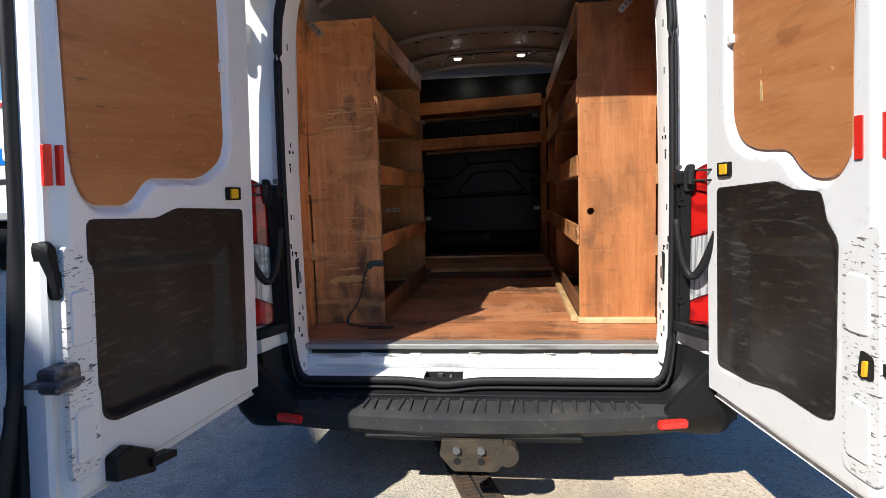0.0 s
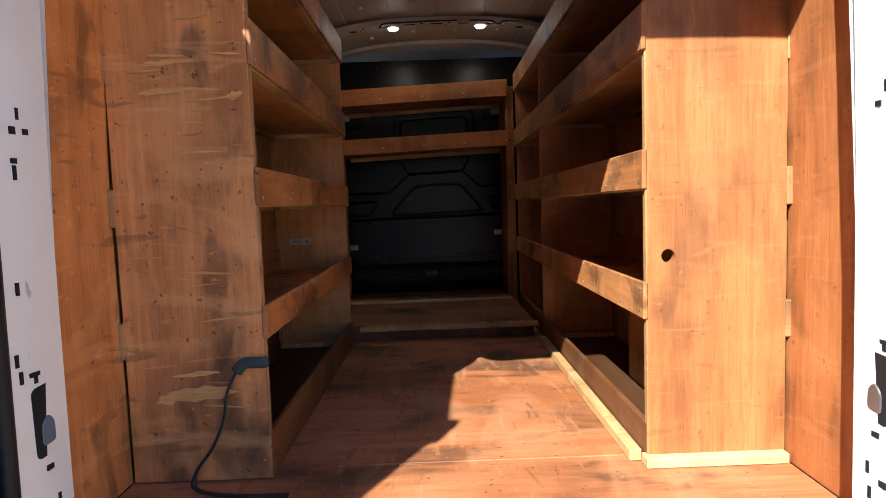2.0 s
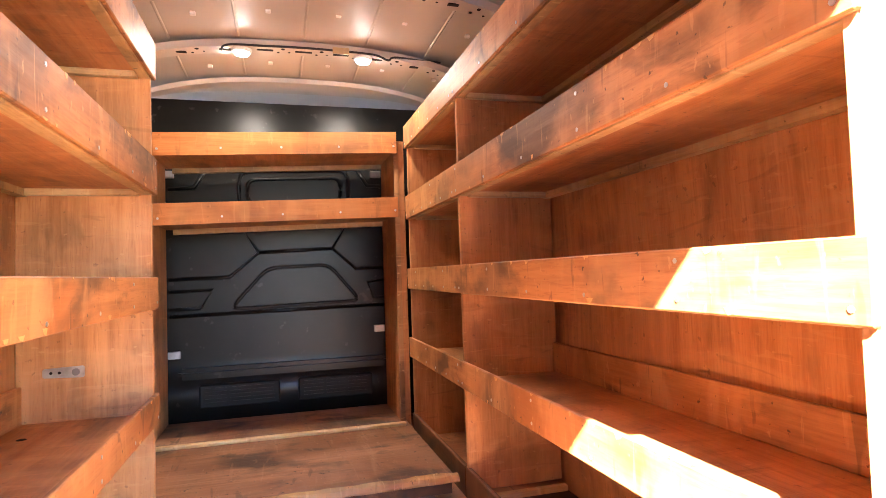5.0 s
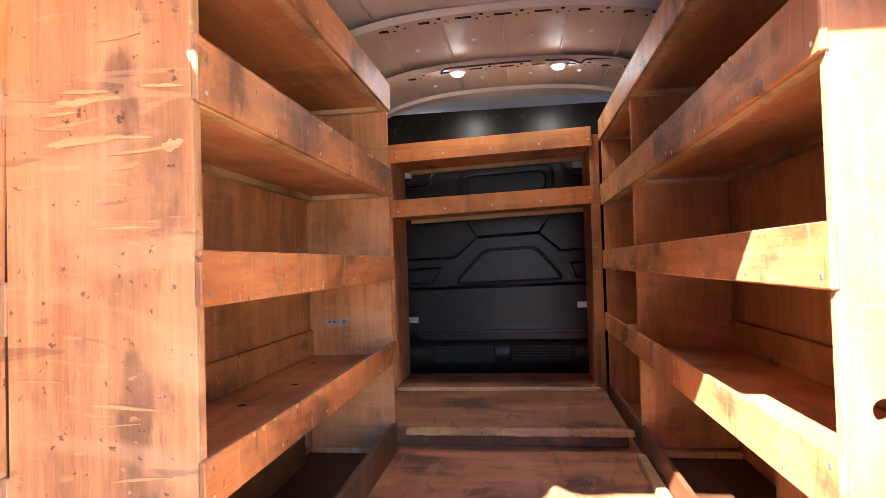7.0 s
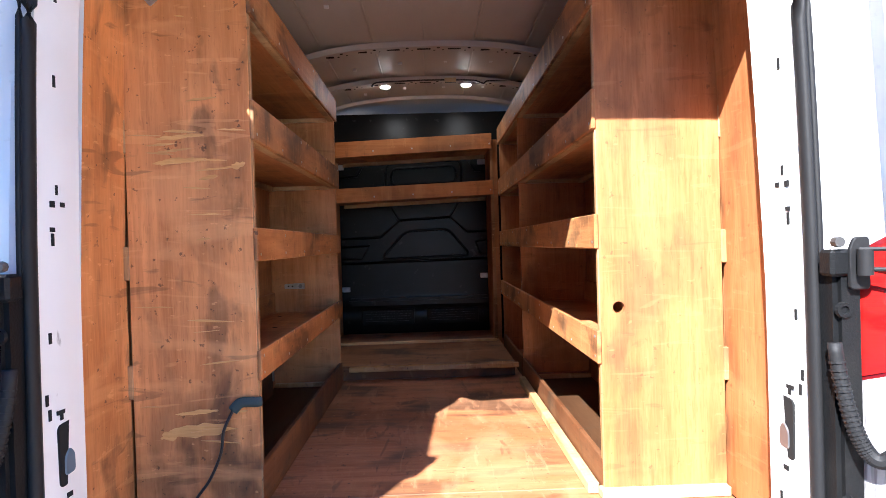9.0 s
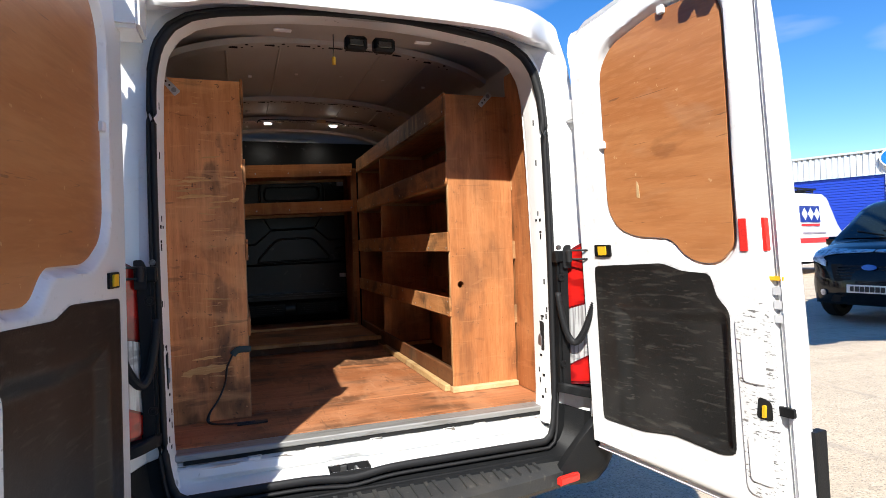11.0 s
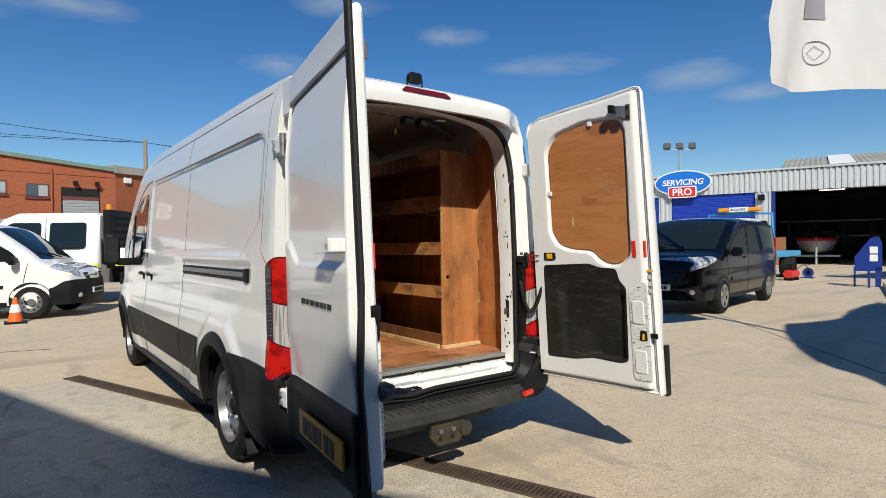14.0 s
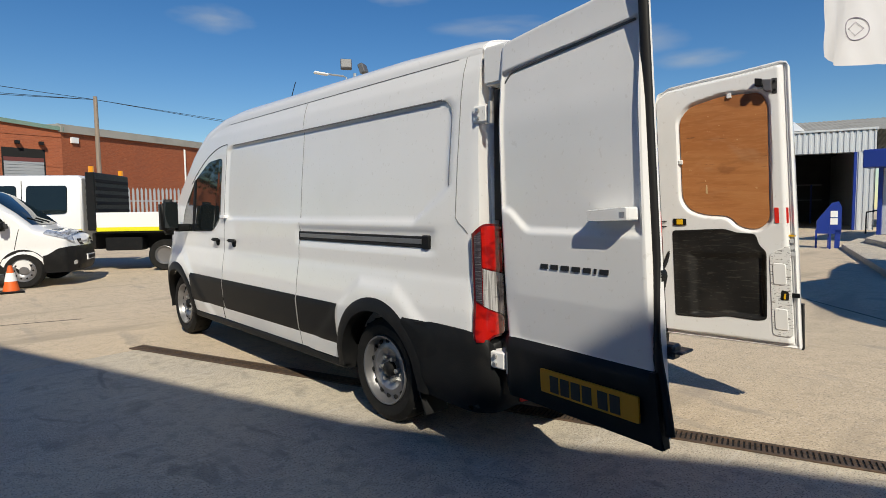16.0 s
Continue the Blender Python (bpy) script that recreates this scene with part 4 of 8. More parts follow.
# sliding door rail, seams, handles, window, mirror
for s in (-1, 1):
    if s < 0:
        rail = vpart("door_rail", box((-0.958, 0.17, 1.148), (-0.935, 1.69, 1.215), 0.006), RUBBER, "black sliding door rail")
        vpart("rail_channel", box((-0.9620, 0.20, 1.170), (-0.957, 1.66, 1.200), 0.002), STEEL, parent=rail)
        vpart("rail_end", box((-0.966, 0.165, 1.142), (-0.935, 0.235, 1.222), 0.008), BLACK_TRIM, parent=rail)

    def seam(pts, r=0.004, mat=BLACK_VOID):
        vpart("panel_line", tube([(s * (body_x(y, z) + 0.0005), y, z) for y, z in pts], r, 5, squash=r), mat)
    seam([(1.68, z) for z in np.linspace(0.34, 2.18, 60)], 0.0028, GAP_GREY)
    seam([(3.125, z) for z in np.linspace(0.62, 2.0, 60)], 0.0028, GAP_GREY)
    # crisp crease over the pressed panel: grey lines draw its shade
    crease = [(0.022, z) for z in np.linspace(1.50, 1.875, 16)] + [(0.022 + 0.10 * (1 - math.cos(a)), 1.875 + 0.10 * math.sin(a)) for a in np.linspace(0.1, 1.57, 8)]
    seam(crease, 0.0022, GAP_GREY)
    seam([(0.11 + t, 1.979) for t in np.linspace(0.0, 2.87, 80)], 0.005, GAP_GREY)
    seam([(3.125 + 0.06 * smooth01(0.62 - z, 0, 0.2), z) for z in np.linspace(0.34, 0.62, 10)])
    seam([(y, 2.19) for y in np.linspace(0.02, 3.3, 50)], 0.003, GAP_GREY)
    seam([(-0.045 - 0.10 * smooth01(1.33 - z, 0, 0.10), z) for z in np.linspace(1.24, 2.19, 34)], 0.0025, GAP_GREY)
    seam([(3.125 + 0.9 * t, 2.0 - 0.35 * t * t) for t in np.linspace(0, 1, 20)], 0.004)
    # cab side window
    wp = rounded([(3.22, 1.30), (3.40, 1.18), (4.28, 1.16), (4.18, 1.42), (3.90, 1.70), (3.55, 1.86), (3.22, 1.88)], 0.06)
    vpart("cab_window", slab(wp, lambda u, v, w, s=s: (s * (body_x(u, v) + w), u, v), -0.01, 0.006), DARK_GLASS, "dark cab side window")
    vpart("window_bar", slab([(3.90, 1.17), (3.95, 1.17), (3.93, 1.68), (3.88, 1.70)], lambda u, v, w, s=s: (s * (body_x(u, v) + w), u, v), 0.0, 0.012), BLACK_TRIM)
    for y in (2.90, 3.28):
        h = vpart("door_pull", box((min(s * .972, s * 1.008), y - 0.07, 1.085), (max(s * .972, s * 1.008), y + 0.07, 1.115), 0.010, segments=2), RUBBER, "black door pull")
        vpart("pull_cup", slab(rounded([(y - 0.06, 1.10), (y + 0.06, 1.10), (y + 0.03, 1.04), (y - 0.03, 1.04)], 0.02), lambda u, v, w, s=s: (s * (body_x(u, v) + w), u, v), -0.01, 0.003), BLACK_VOID, parent=h)
    vpart("lock_hasp", box((min(s * .94, s * .985), 3.06, 1.30), (max(s * .94, s * .985), 3.17, 1.335), 0.006), WHITE, "white security hasp")
    mir = vpart("door_mirror", box((min(s * 1.06, s * 1.235), 4.05, 1.13), (max(s * 1.06, s * 1.235), 4.21, 1.50), 0.05, segments=3), BLACK_TRIM, "black door mirror", smooth=True, auto=50)
    vpart("mirror_glass", box((min(s * 1.08, s * 1.215), 4.044, 1.20), (max(s * 1.08, s * 1.215), 4.052, 1.47), 0.003), DARK_GLASS, parent=mir)
    vpart("mirror_arm", box((min(s * .93, s * 1.10), 4.07, 1.16), (max(s * .93, s * 1.10), 4.17, 1.24), 0.02), BLACK_TRIM, parent=mir)
vpart("windscreen", grid(12, 12, lambda u, v: ((u - 0.5) * 1.5 * (1.0 + 0.06 * v), 3.72 + 0.98 * v - 0.10 * (2 * u - 1) ** 2, float(np.interp(3.72 + 0.98 * v, TOP_Y, TOP_Z)) + 0.012 - 0.11 * (2 * u - 1) ** 2)), DARK_GLASS, "dark windscreen", smooth=True)
vpart("roof_aerial", rod((-0.30, 3.05, 2.37), (-0.30, 2.88, 2.62), 0.004, 6), BLACK_TRIM, "thin black roof aerial")

# tow bracket under the bumper
tow = vpart("tow_bracket", slab(rounded([(-0.115, 0.305), (0.11, 0.305), (0.125, 0.235), (0.085, 0.185), (-0.075, 0.185), (-0.125, 0.245)], 0.008), lambda u, v, w: (u, w, v), -0.40, -0.42, edge=0.003), RUSTY, "dirty steel tow bracket plate")
for x in (-0.06, 0.03):
    for z in (0.27, 0.225):
        vpart("tow_bolt", rod((x, -0.42, z), (x, -0.434 if z > 0.25 else -0.4215, z), 0.015, 6), STEEL if z > 0.25 else BLACK_VOID, parent=tow)
vpart("tow_socket", rod((0.125, -0.385, 0.255), (0.125, -0.435, 0.255), 0.042, 16), RUSTY, parent=tow)
vpart("tow_bar", box((-0.42, -0.375, 0.280), (0.40, -0.335, 0.302), 0.006), BLACK_TRIM, "rusty tow bar cross member")
# plain block under the floor, shaded to near black by its colour
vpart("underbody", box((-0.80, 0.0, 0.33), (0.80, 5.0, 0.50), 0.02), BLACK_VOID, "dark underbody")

# ---- rear doors ----
CLIP_GREY = material("grey_sticker_print", (0.55, 0.55, 0.56), 0.5)


def door_map(s):
    """Local door coordinates: u from the hinge edge to the free edge, v the height, w out of the inner face (positive: towards the inside of the opened doors)."""
    hinge = Vector((0.855, -0.350, 0)) if s > 0 else Vector((-0.835, -0.385, 0))
    free = Vector((0.965, -1.175, 0)) if s > 0 else Vector((-0.930, -1.245, 0))
    d = (free - hinge).normalized()
    inward = Vector((d.y * s, -d.x * s, 0)) * 1.0
    if inward.x * s > 0:
        inward = -inward

    def place(u, v, w=0.0):
        p = hinge + d * u + inward * w
        return Vector((p.x, p.y + 0.066 * (v - 0.5), v))
    return place


DOOR_W = 0.835
LOCK_DOOR_W = 0.882                                 # the door with the lock is the wider one
DOOR_TOP = [(0.0, 2.09), (0.02, 2.165), (0.09, 2.205), (0.30, 2.230), (0.55, 2.252), (0.785, 2.28), (0.82, 2.272), (0.835, 2.235)]


def door_panels(s):
    """Outlines of the plywood panel and of the black lower panel, as (u, v)."""
    if s < 0:
        ply = rounded([(0.152, 1.42), (0.18, 1.345), (0.29, 1.283), (0.52, 1.281), (0.555, 1.262), (0.61, 1.203), (0.745, 1.207), (0.79, 1.29), (0.80, 1.50), (0.81, 2.02), (0.775, 2.085), (0.50, 2.09), (0.225, 2.03), (0.165, 1.94)], 0.05)
        low = rounded([(0.08, 0.585), (0.21, 0.608), (0.711, 0.635), (0.747, 0.66), (0.748, 0.735), (0.77, 0.765), (0.803, 0.79), (0.803, 1.02), (0.772, 1.03), (0.773, 1.172), (0.524, 1.163), (0.437, 1.19), (0.078, 1.175)], 0.02)
    else:
        ply = rounded([(0.155, 1.42), (0.20, 1.345), (0.29, 1.31), (0.45, 1.30), (0.505, 1.24), (0.56, 1.217), (0.63, 1.217), (0.69, 1.27), (0.705, 2.02), (0.67, 2.095), (0.44, 2.10), (0.225, 2.05), (0.158, 1.97)], 0.05)
        low = rounded([(0.075, 0.595), (0.28, 0.60), (0.42, 0.625), (0.60, 0.615), (0.655, 0.63), (0.668, 1.07), (0.628, 1.11), (0.608, 1.185), (0.50, 1.19), (0.42, 1.215), (0.08, 1.198)], 0.02)
    return ply, low


def inside_depth(poly):
    """A function of (u, v): the distance to the outline, positive inside."""
    p = np.array(poly)
    q = np.roll(p, -1, axis=0)
    e = q - p
    ee = np.maximum((e * e).sum(1), 1e-12)

    def depth(u, v):
        w = np.array((u, v)) - p
        t = np.clip((w * e).sum(1) / ee, 0, 1)
        near = math.sqrt(((w - e * t[:, None]) ** 2).sum(1).min())
        cross = (p[:, 1] > v) != (q[:, 1] > v)
        xs = p[cross, 0] + (v - p[cross, 1]) / (q[cross, 1] - p[cross, 1]) * e[cross, 0]
        return near if (xs > u).sum() % 2 else -near
    return depth


def door(s):
    P = door_map(s)
    W = LOCK_DOOR_W if s < 0 else DOOR_W
    root = vpart("rear_door", door_shell(P, s), WHITE, "open white rear door with plywood and black hardboard lining", smooth=True, auto=40)
    ply, low = door_panels(s)
    vpart("plywood_panel", slab(ply, P, -0.016, -0.003, edge=0.002), PLY_DOOR, "varnished orange plywood panel", parent=root)

    low_depth = inside_depth(low)

    def sunk(u, v):
        """Depth of the lower panel: high along the hinge side and the top, sunk elsewhere."""
        t = smooth01(low_depth(u, v), 0.008, 0.032)
        return 0.0165 * (1 - t) + t * (-0.012 + 0.026 * max(1 - smooth01(u, 0.165, 0.235), smooth01(v - 0.10 * max(0.0, u - 0.45), 1.0, 1.06)))
    mid = Vector((0.40, 0.88))
    edge_pts = [Vector(p) for p in resample(low + [low[0]], 150)[:-1]]
    bm = bmesh.new()
    rings = [[bm.verts.new(P(q.x, q.y, 0.008)) for q in edge_pts]]
    for k in [1.0, 0.99, 0.975, 0.955, 0.935, 0.91] + list(np.linspace(0.88, 0.04, 28)):
        rings.append([bm.verts.new(P(*(mid + (q - mid) * k), sunk(*(mid + (q - mid) * k)))) for q in edge_pts])
    for ra, rb in zip(rings, rings[1:]):
        for k in range(len(ra)):
            bm.faces.new((ra[k], ra[(k + 1) % len(ra)], rb[(k + 1) % len(ra)], rb[k]))
    bm.faces.new(rings[-1])
    bmesh.ops.recalc_face_normals(bm, faces=bm.faces)
    vpart("lower_panel", bm, TRIM_PANEL, "scuffed black hardboard lower panel with a sunken middle", smooth=True, auto=50, parent=root)
    # lock-side pressings, marks
    vpart("lock_strip", slab(rounded([(0.685 + 0.075 * (s < 0), 0.53), (W - 0.035, 0.53), (W - 0.035, 1.12), (0.685 + 0.075 * (s < 0), 1.06)], 0.03), P, 0.004, 0.019, edge=0.003), WHITE_SCRAPED, "scraped white lock strip", parent=root)
    for z0, z1 in ((0.86, 1.00), (0.57, 0.71)):
        vpart("pressed_pad", slab(rounded([(0.70 + 0.075 * (s < 0), z0), (0.775 + 0.06 * (s < 0), z0), (0.775 + 0.06 * (s < 0), z1), (0.70 + 0.075 * (s < 0), z1)], 0.015), P, 0.015, 0.024, edge=0.006), WHITE_WORN, parent=root)
    tz = 1.208 if s < 0 else 1.236
    vpart("door_hook", slab(rounded([(0.092, tz), (0.178, tz), (0.178, tz + 0.046), (0.092, tz + 0.046)], 0.006), P, 0.0, 0.021), BLACK_TRIM, "yellow door release in a black frame", parent=root)
    vpart("release_tab", slab(rounded([(0.115, tz + 0.006), (0.157, tz + 0.006), (0.157, tz + 0.040), (0.115, tz + 0.040)], 0.004), P, 0.015, 0.026), YELLOW, "yellow release tab", parent=root)
    for u in ((0.735, 0.785) if s > 0 else (0.825, 0.862)):
        vpart("red_reflector", slab(rounded([(u - 0.012, 1.256), (u + 0.012, 1.256), (u + 0.012, 1.354), (u - 0.012, 1.354)], 0.003), P, -0.03, 0.0175 if u < W - 0.075 else (0.010 if u < W - 0.055 else 0.002)), REFLECTOR, "red reflective strip", parent=root)
    for u, v in ((0.140, 1.66), (0.47, 2.080)):
        clip = vpart("panel_clip", slab(rounded([(u, v), (u + 0.028, v), (u + 0.028, v + 0.030), (u, v + 0.030)], 0.005), P, -0.01, 0.010, edge=0.003), WHITE_WORN, "white panel clip", parent=root)
    # stiffening dimples down the hinge edge
    for k in range(6):
        z = 1.36 + k * 0.11
        vpart("edge_dimple", slab(rounded([(0.012, z), (0.028, z), (0.028, z + 0.045), (0.012, z + 0.045)], 0.007), P, -0.03, -0.005, edge=0.003), WHITE, parent=root)
    # top lock
    top = vpart("upper_lock", slab(rounded([(W - 0.098, 2.075), (W - 0.070, 2.072), (W - 0.066, 2.170), (W - 0.098, 2.172)], 0.006), P, 0.010, 0.018, edge=0.002), DARK_STEEL, "drilled steel bracket of the upper latch", parent=root)
    arm = slab([(W - 0.135, 2.095), (W - 0.096, 2.088), (W - 0.096, 2.160), (W - 0.150, 2.166)], P, 0.012, 0.052, edge=0.003)
    vpart("latch_arm", arm, STEEL, "bent steel latch arm", parent=root)
    vpart("lock_body", slab(rounded([(W - 0.185, 2.128), (W - 0.146, 2.122), (W - 0.142, 2.168), (W - 0.183, 2.176)], 0.006), P, 0.030, 0.070, edge=0.004), BLACK_TRIM, "black latch", parent=root)
    for v in (2.095, 2.150):
        vpart("latch_bolt", slab([(W - 0.082 + 0.009 * math.cos(a), v + 0.009 * math.sin(a)) for a in np.linspace(0, 2 * math.pi, 7)[:-1]], P, 0.017, 0.024), BLACK_TRIM, parent=root)
    if s < 0:
        # seal down the free edge
        pts = []
        for z in np.linspace(2.27, 0.50, 50):
            out = 0.052 * smooth01(z, 0.75, 1.18) + 0.03 * (1 - smooth01(z, 0.48, 0.72)) * -1
            pts.append(P(W + 0.004 + 0.05 * (1 - smooth01(z, 0.46, 0.85)), z, -0.088 + out * 0.4))
        vpart("edge_seal", tube(pts, 0.014, 8, squash=0.022), RUBBER, "thick black edge seal", smooth=True, parent=root)
        grip = rounded([(0.832, 0.985), (0.858, 0.980), (0.872, 1.035), (0.888, 1.105), (0.882, 1.128), (0.862, 1.122), (0.846, 1.055), (0.834, 1.025)], 0.012)
        vpart("door_handle", slab(grip, P, -0.03, 0.012, edge=0.008), BLACK_TRIM, "black curved door handle", smooth=True, auto=40, parent=root)
        vpart("handle_boss", slab([(0.846 + 0.010 * math.cos(a), 1.005 + 0.010 * math.sin(a)) for a in np.linspace(0, 2 * math.pi, 13)[:-1]], P, 0.0, 0.015), DARK_STEEL, "steel pivot screw", parent=root)
        vpart("door_lock", put(box((-0.03, -0.04, -0.03), (0.03, 0.04, 0.03), 0.008), Matrix.Translation(P(0.868, 0.80, 0.015))), DARK_STEEL, "worn dark steel door lock", parent=root)
        vpart("lock_tongue", put(box((-0.055, -0.06, -0.012), (0.045, 0.015, 0.0), 0.004), Matrix.Translation(P(0.878, 0.807, 0.04))), DARK_STEEL, parent=root)
        vpart("lower_bracket", slab(rounded([(0.60, 0.45), (0.745, 0.49), (0.745, 0.555), (0.69, 0.565), (0.60, 0.515)], 0.01), P, 0.0, 0.05, edge=0.006), BLACK_TRIM, "black plastic lower bracket", parent=root)
        vpart("bracket_arm", slab(rounded([(0.53, 0.465), (0.63, 0.475), (0.63, 0.500), (0.53, 0.485)], 0.006), P, 0.02, 0.06), BLACK_TRIM, parent=root)
        # outside: handle lock box, badge bars, number plate
        vpart("security_lock", slab(rounded([(0.635, 1.315), (0.84, 1.32), (0.84, 1.375), (0.635, 1.36)], 0.01), P, -0.10, -0.165, edge=0.008), WHITE, "white security lock housing", parent=root)
        vpart("lock_keyhole", slab([(0.805, 1.335), (0.825, 1.335), (0.825, 1.355), (0.805, 1.355)], P, -0.16, -0.167), ZINC, parent=root)
        out = lambda u, v, w: P(u, v, outer_w(u, v, W) - w)
        u = 0.315
        for wdt in (0.044, 0.044, 0.046, 0.046, 0.040, 0.012, 0.044):
            vpart("badge_bar", slab([(u, 1.094), (u + wdt, 1.094), (u + wdt + 0.003, 1.116), (u + 0.003, 1.116)], out, -0.002, 0.004), BLACK_INK, "dark metal badge bar", parent=root)
            u += wdt + 0.0175
        pl = vpart("number_plate", slab(rounded([(0.305, 0.527), (0.832, 0.527), (0.832, 0.633), (0.305, 0.633)], 0.008), P, -0.136, -0.146), PLATE_YELLOW, "yellow number plate", parent=root)
        u = 0.365
        for wdt in (0.05, 0.05, 0.05, 0.05, 0, 0.05, 0.05):
            if wdt:
                vpart("plate_bar", slab([(u, 0.537), (u + wdt, 0.537), (u + wdt, 0.612), (u, 0.612)], P, -0.144, -0.1480), BLACK_INK, parent=root)
            u += 0.062 if wdt else 0.02
    else:
        vpart("latch_hole", slab(rounded([(0.735, 0.765), (0.785, 0.765), (0.785, 0.82), (0.745, 0.83)], 0.012), P, 0.006, 0.0205), BLACK_VOID, "open latch hole", parent=root)
        vpart("latch_lever", slab(rounded([(0.756, 0.772), (0.766, 0.772), (0.770, 0.808), (0.760, 0.808)], 0.003), P, 0.01, 0.028), YELLOW, "yellow latch lever", parent=root)
        vpart("edge_latch", slab(rounded([(0.79, 0.785), (0.842, 0.785), (0.842, 0.812), (0.79, 0.812)], 0.005), P, 0.0, 0.012), BLACK_TRIM, parent=root)
        vpart("warning_sticker", slab([(0.785, 1.17), (0.832, 1.17), (0.832, 1.182), (0.785, 1.182)], P, -0.03, -0.006), YELLOW, "yellow warning sticker", parent=root)
        for z in (1.14, 1.10, 1.06):
            vpart("sticker_sign", slab([(0.798, z - 0.012), (0.822, z - 0.012), (0.822, z + 0.012), (0.798, z + 0.012)], P, -0.03, -0.0065), CLIP_GREY, parent=root)
        vpart("wood_gouge", slab(rounded([(0.31, 1.455), (0.325, 1.45), (0.322, 1.50), (0.315, 1.515)], 0.004), P, -0.006, -0.0015), PINE, "pale gouge in the plywood", parent=root)
    return root


def outer_w(u, v, W=0.835):
    """Depth of the outer skin: curved, with a pressed upper panel."""
    w = -0.095 - 0.018 * math.sin(math.pi * min(1, max(0, (v - 0.4) / 1.5))) + 0.05 * smooth01(v, 1.75, 2.29)
    w += 0.05 * (1 - smooth01(u, 0.0, 0.07))
    d1 = smooth01(v, 1.33 - 0.10 * smooth01(u, 0.08, 0.25) + 0.02, 1.365 - 0.10 * smooth01(u, 0.08, 0.25) + 0.02) * (1 - smooth01(v, 2.03 + 0.1 * u, 2.042 + 0.1 * u))
    w += 0.018 * d1 * smooth01(u, 0.055, 0.075) * (1 - smooth01(u, W - 0.032, W - 0.020))
    w -= 0.014 * (1 - smooth01(v, 0.70, 0.74)) if v < 0.76 else 0
    w += float(np.interp(v, (0.74, 0.955, 0.965, 1.225, 1.235), (0.010, -0.004, -0.004, 0.0, 0.0))) * smooth01(u, 0.05, 0.15)
    return w


def door_shell(P, s):
    bm = bmesh.new()
    W = LOCK_DOOR_W if s < 0 else DOOR_W
    nu, nv = 100, 210
    ply_in, low_in = (inside_depth(p) for p in door_panels(s))

    def top(u):
        return float(np.interp(u * DOOR_W / W, [p[0] for p in DOOR_TOP], [p[1] for p in DOOR_TOP]))
    vin, vout = [], []
    for i in range(nu + 1):
        u = W * i / nu
        ci, co = [], []
        for j in range(nv + 1):
            v = 0.455 + (top(u) - 0.455) * j / nv
            e = min(u, W - u, v - 0.455, top(u) - v)
            # inner face: hemmed edge, folded channel behind it, deeper middle
            rim = min(W - u, v - 0.455, top(u) - v)
            wi = 0.014 - 0.010 * (1 - smooth01(e, 0.0, 0.008)) - 0.028 * (1 - smooth01(rim, 0.029, 0.036)) + 0.010 * (1 - smooth01(rim, 0.009, 0.013))
            wi -= 0.028 * smooth01(ply_in(u, v), -0.026, -0.002)
            wi -= 0.046 * smooth01(low_in(u, v), 0.006, 0.020)
            if u > W - 0.075 and e > 0.03:
                wi -= 0.035 * smooth01(u, W - 0.065, W - 0.025)
            ci.append(bm.verts.new(P(u, v, wi)))
            wo = outer_w(u, v, W) + 0.055 * (1 - smooth01(e, 0.0, 0.012)) * (0.5 if u < 0.4 else 0.35)
            co.append(bm.verts.new(P(u, v, wo)))
        vin.append(ci)
        vout.append(co)
    for i in range(nu):
        for j in range(nv):
            bm.faces.new((vin[i][j], vin[i + 1][j], vin[i + 1][j + 1], vin[i][j + 1]))
            bm.faces.new((vout[i][j], vout[i][j + 1], vout[i + 1][j + 1], vout[i + 1][j]))
    border = [(i, 0) for i in range(nu)] + [(nu, j) for j in range(nv)] + [(i, nv) for i in range(nu, 0, -1)] + [(0, j) for j in range(nv, 0, -1)]
    for (a, b), (c, d) in zip(border, border[1:] + border[:1]):
        bm.faces.new((vin[a][b], vout[a][b], vout[c][d], vin[c][d]))
    bmesh.ops.recalc_face_normals(bm, faces=bm.faces)
    return bm


for s in (-1, 1):
    root = door(s)
    P = door_map(s)
    W = LOCK_DOOR_W if s < 0 else DOOR_W

    def clad(u, v, P=P, s=s):
        uu, vv = W * u, 0.44 + 0.295 * v
        e = min(1, min(v, 1 - v) * 8)
        ext = 0.035 * (1 - smooth01(vv, 0.44, 0.72)) * smooth01(u, 0.75, 1.0) if s < 0 else 0.0
        return P(uu + ext, vv, outer_w(uu, vv, W) - 0.012 * e - 0.010 * (1 - smooth01(vv, 0.45, 0.70)))
    bm = grid(40, 14, clad)
    vpart("door_cladding", bm, BLACK_TRIM, "black plastic lower door cladding", smooth=True, auto=40, parent=root)
    cap = slab([(W - 0.012, 0.44), (W + (0.030 if s < 0 else 0.004), 0.44), (W + 0.012, 0.735), (W - 0.012, 0.735)], P, -0.07, -0.125, edge=0.004)
    # grey line drawn for the shade along the upper panel's crease
    vpart("panel_crease", tube([P(u, 2.030 + 0.1 * u - 0.05 * (1 - smooth01(u, 0.06, 0.13)), outer_w(u, 2.022 + 0.1 * u, W) - 0.003) for u in np.linspace(0.075, W - 0.05, 40)], 0.004, 6, squash=0.006), GAP_GREY, "", True, parent=root)
    vpart("cladding_end", cap, BLACK_TRIM, parent=root)

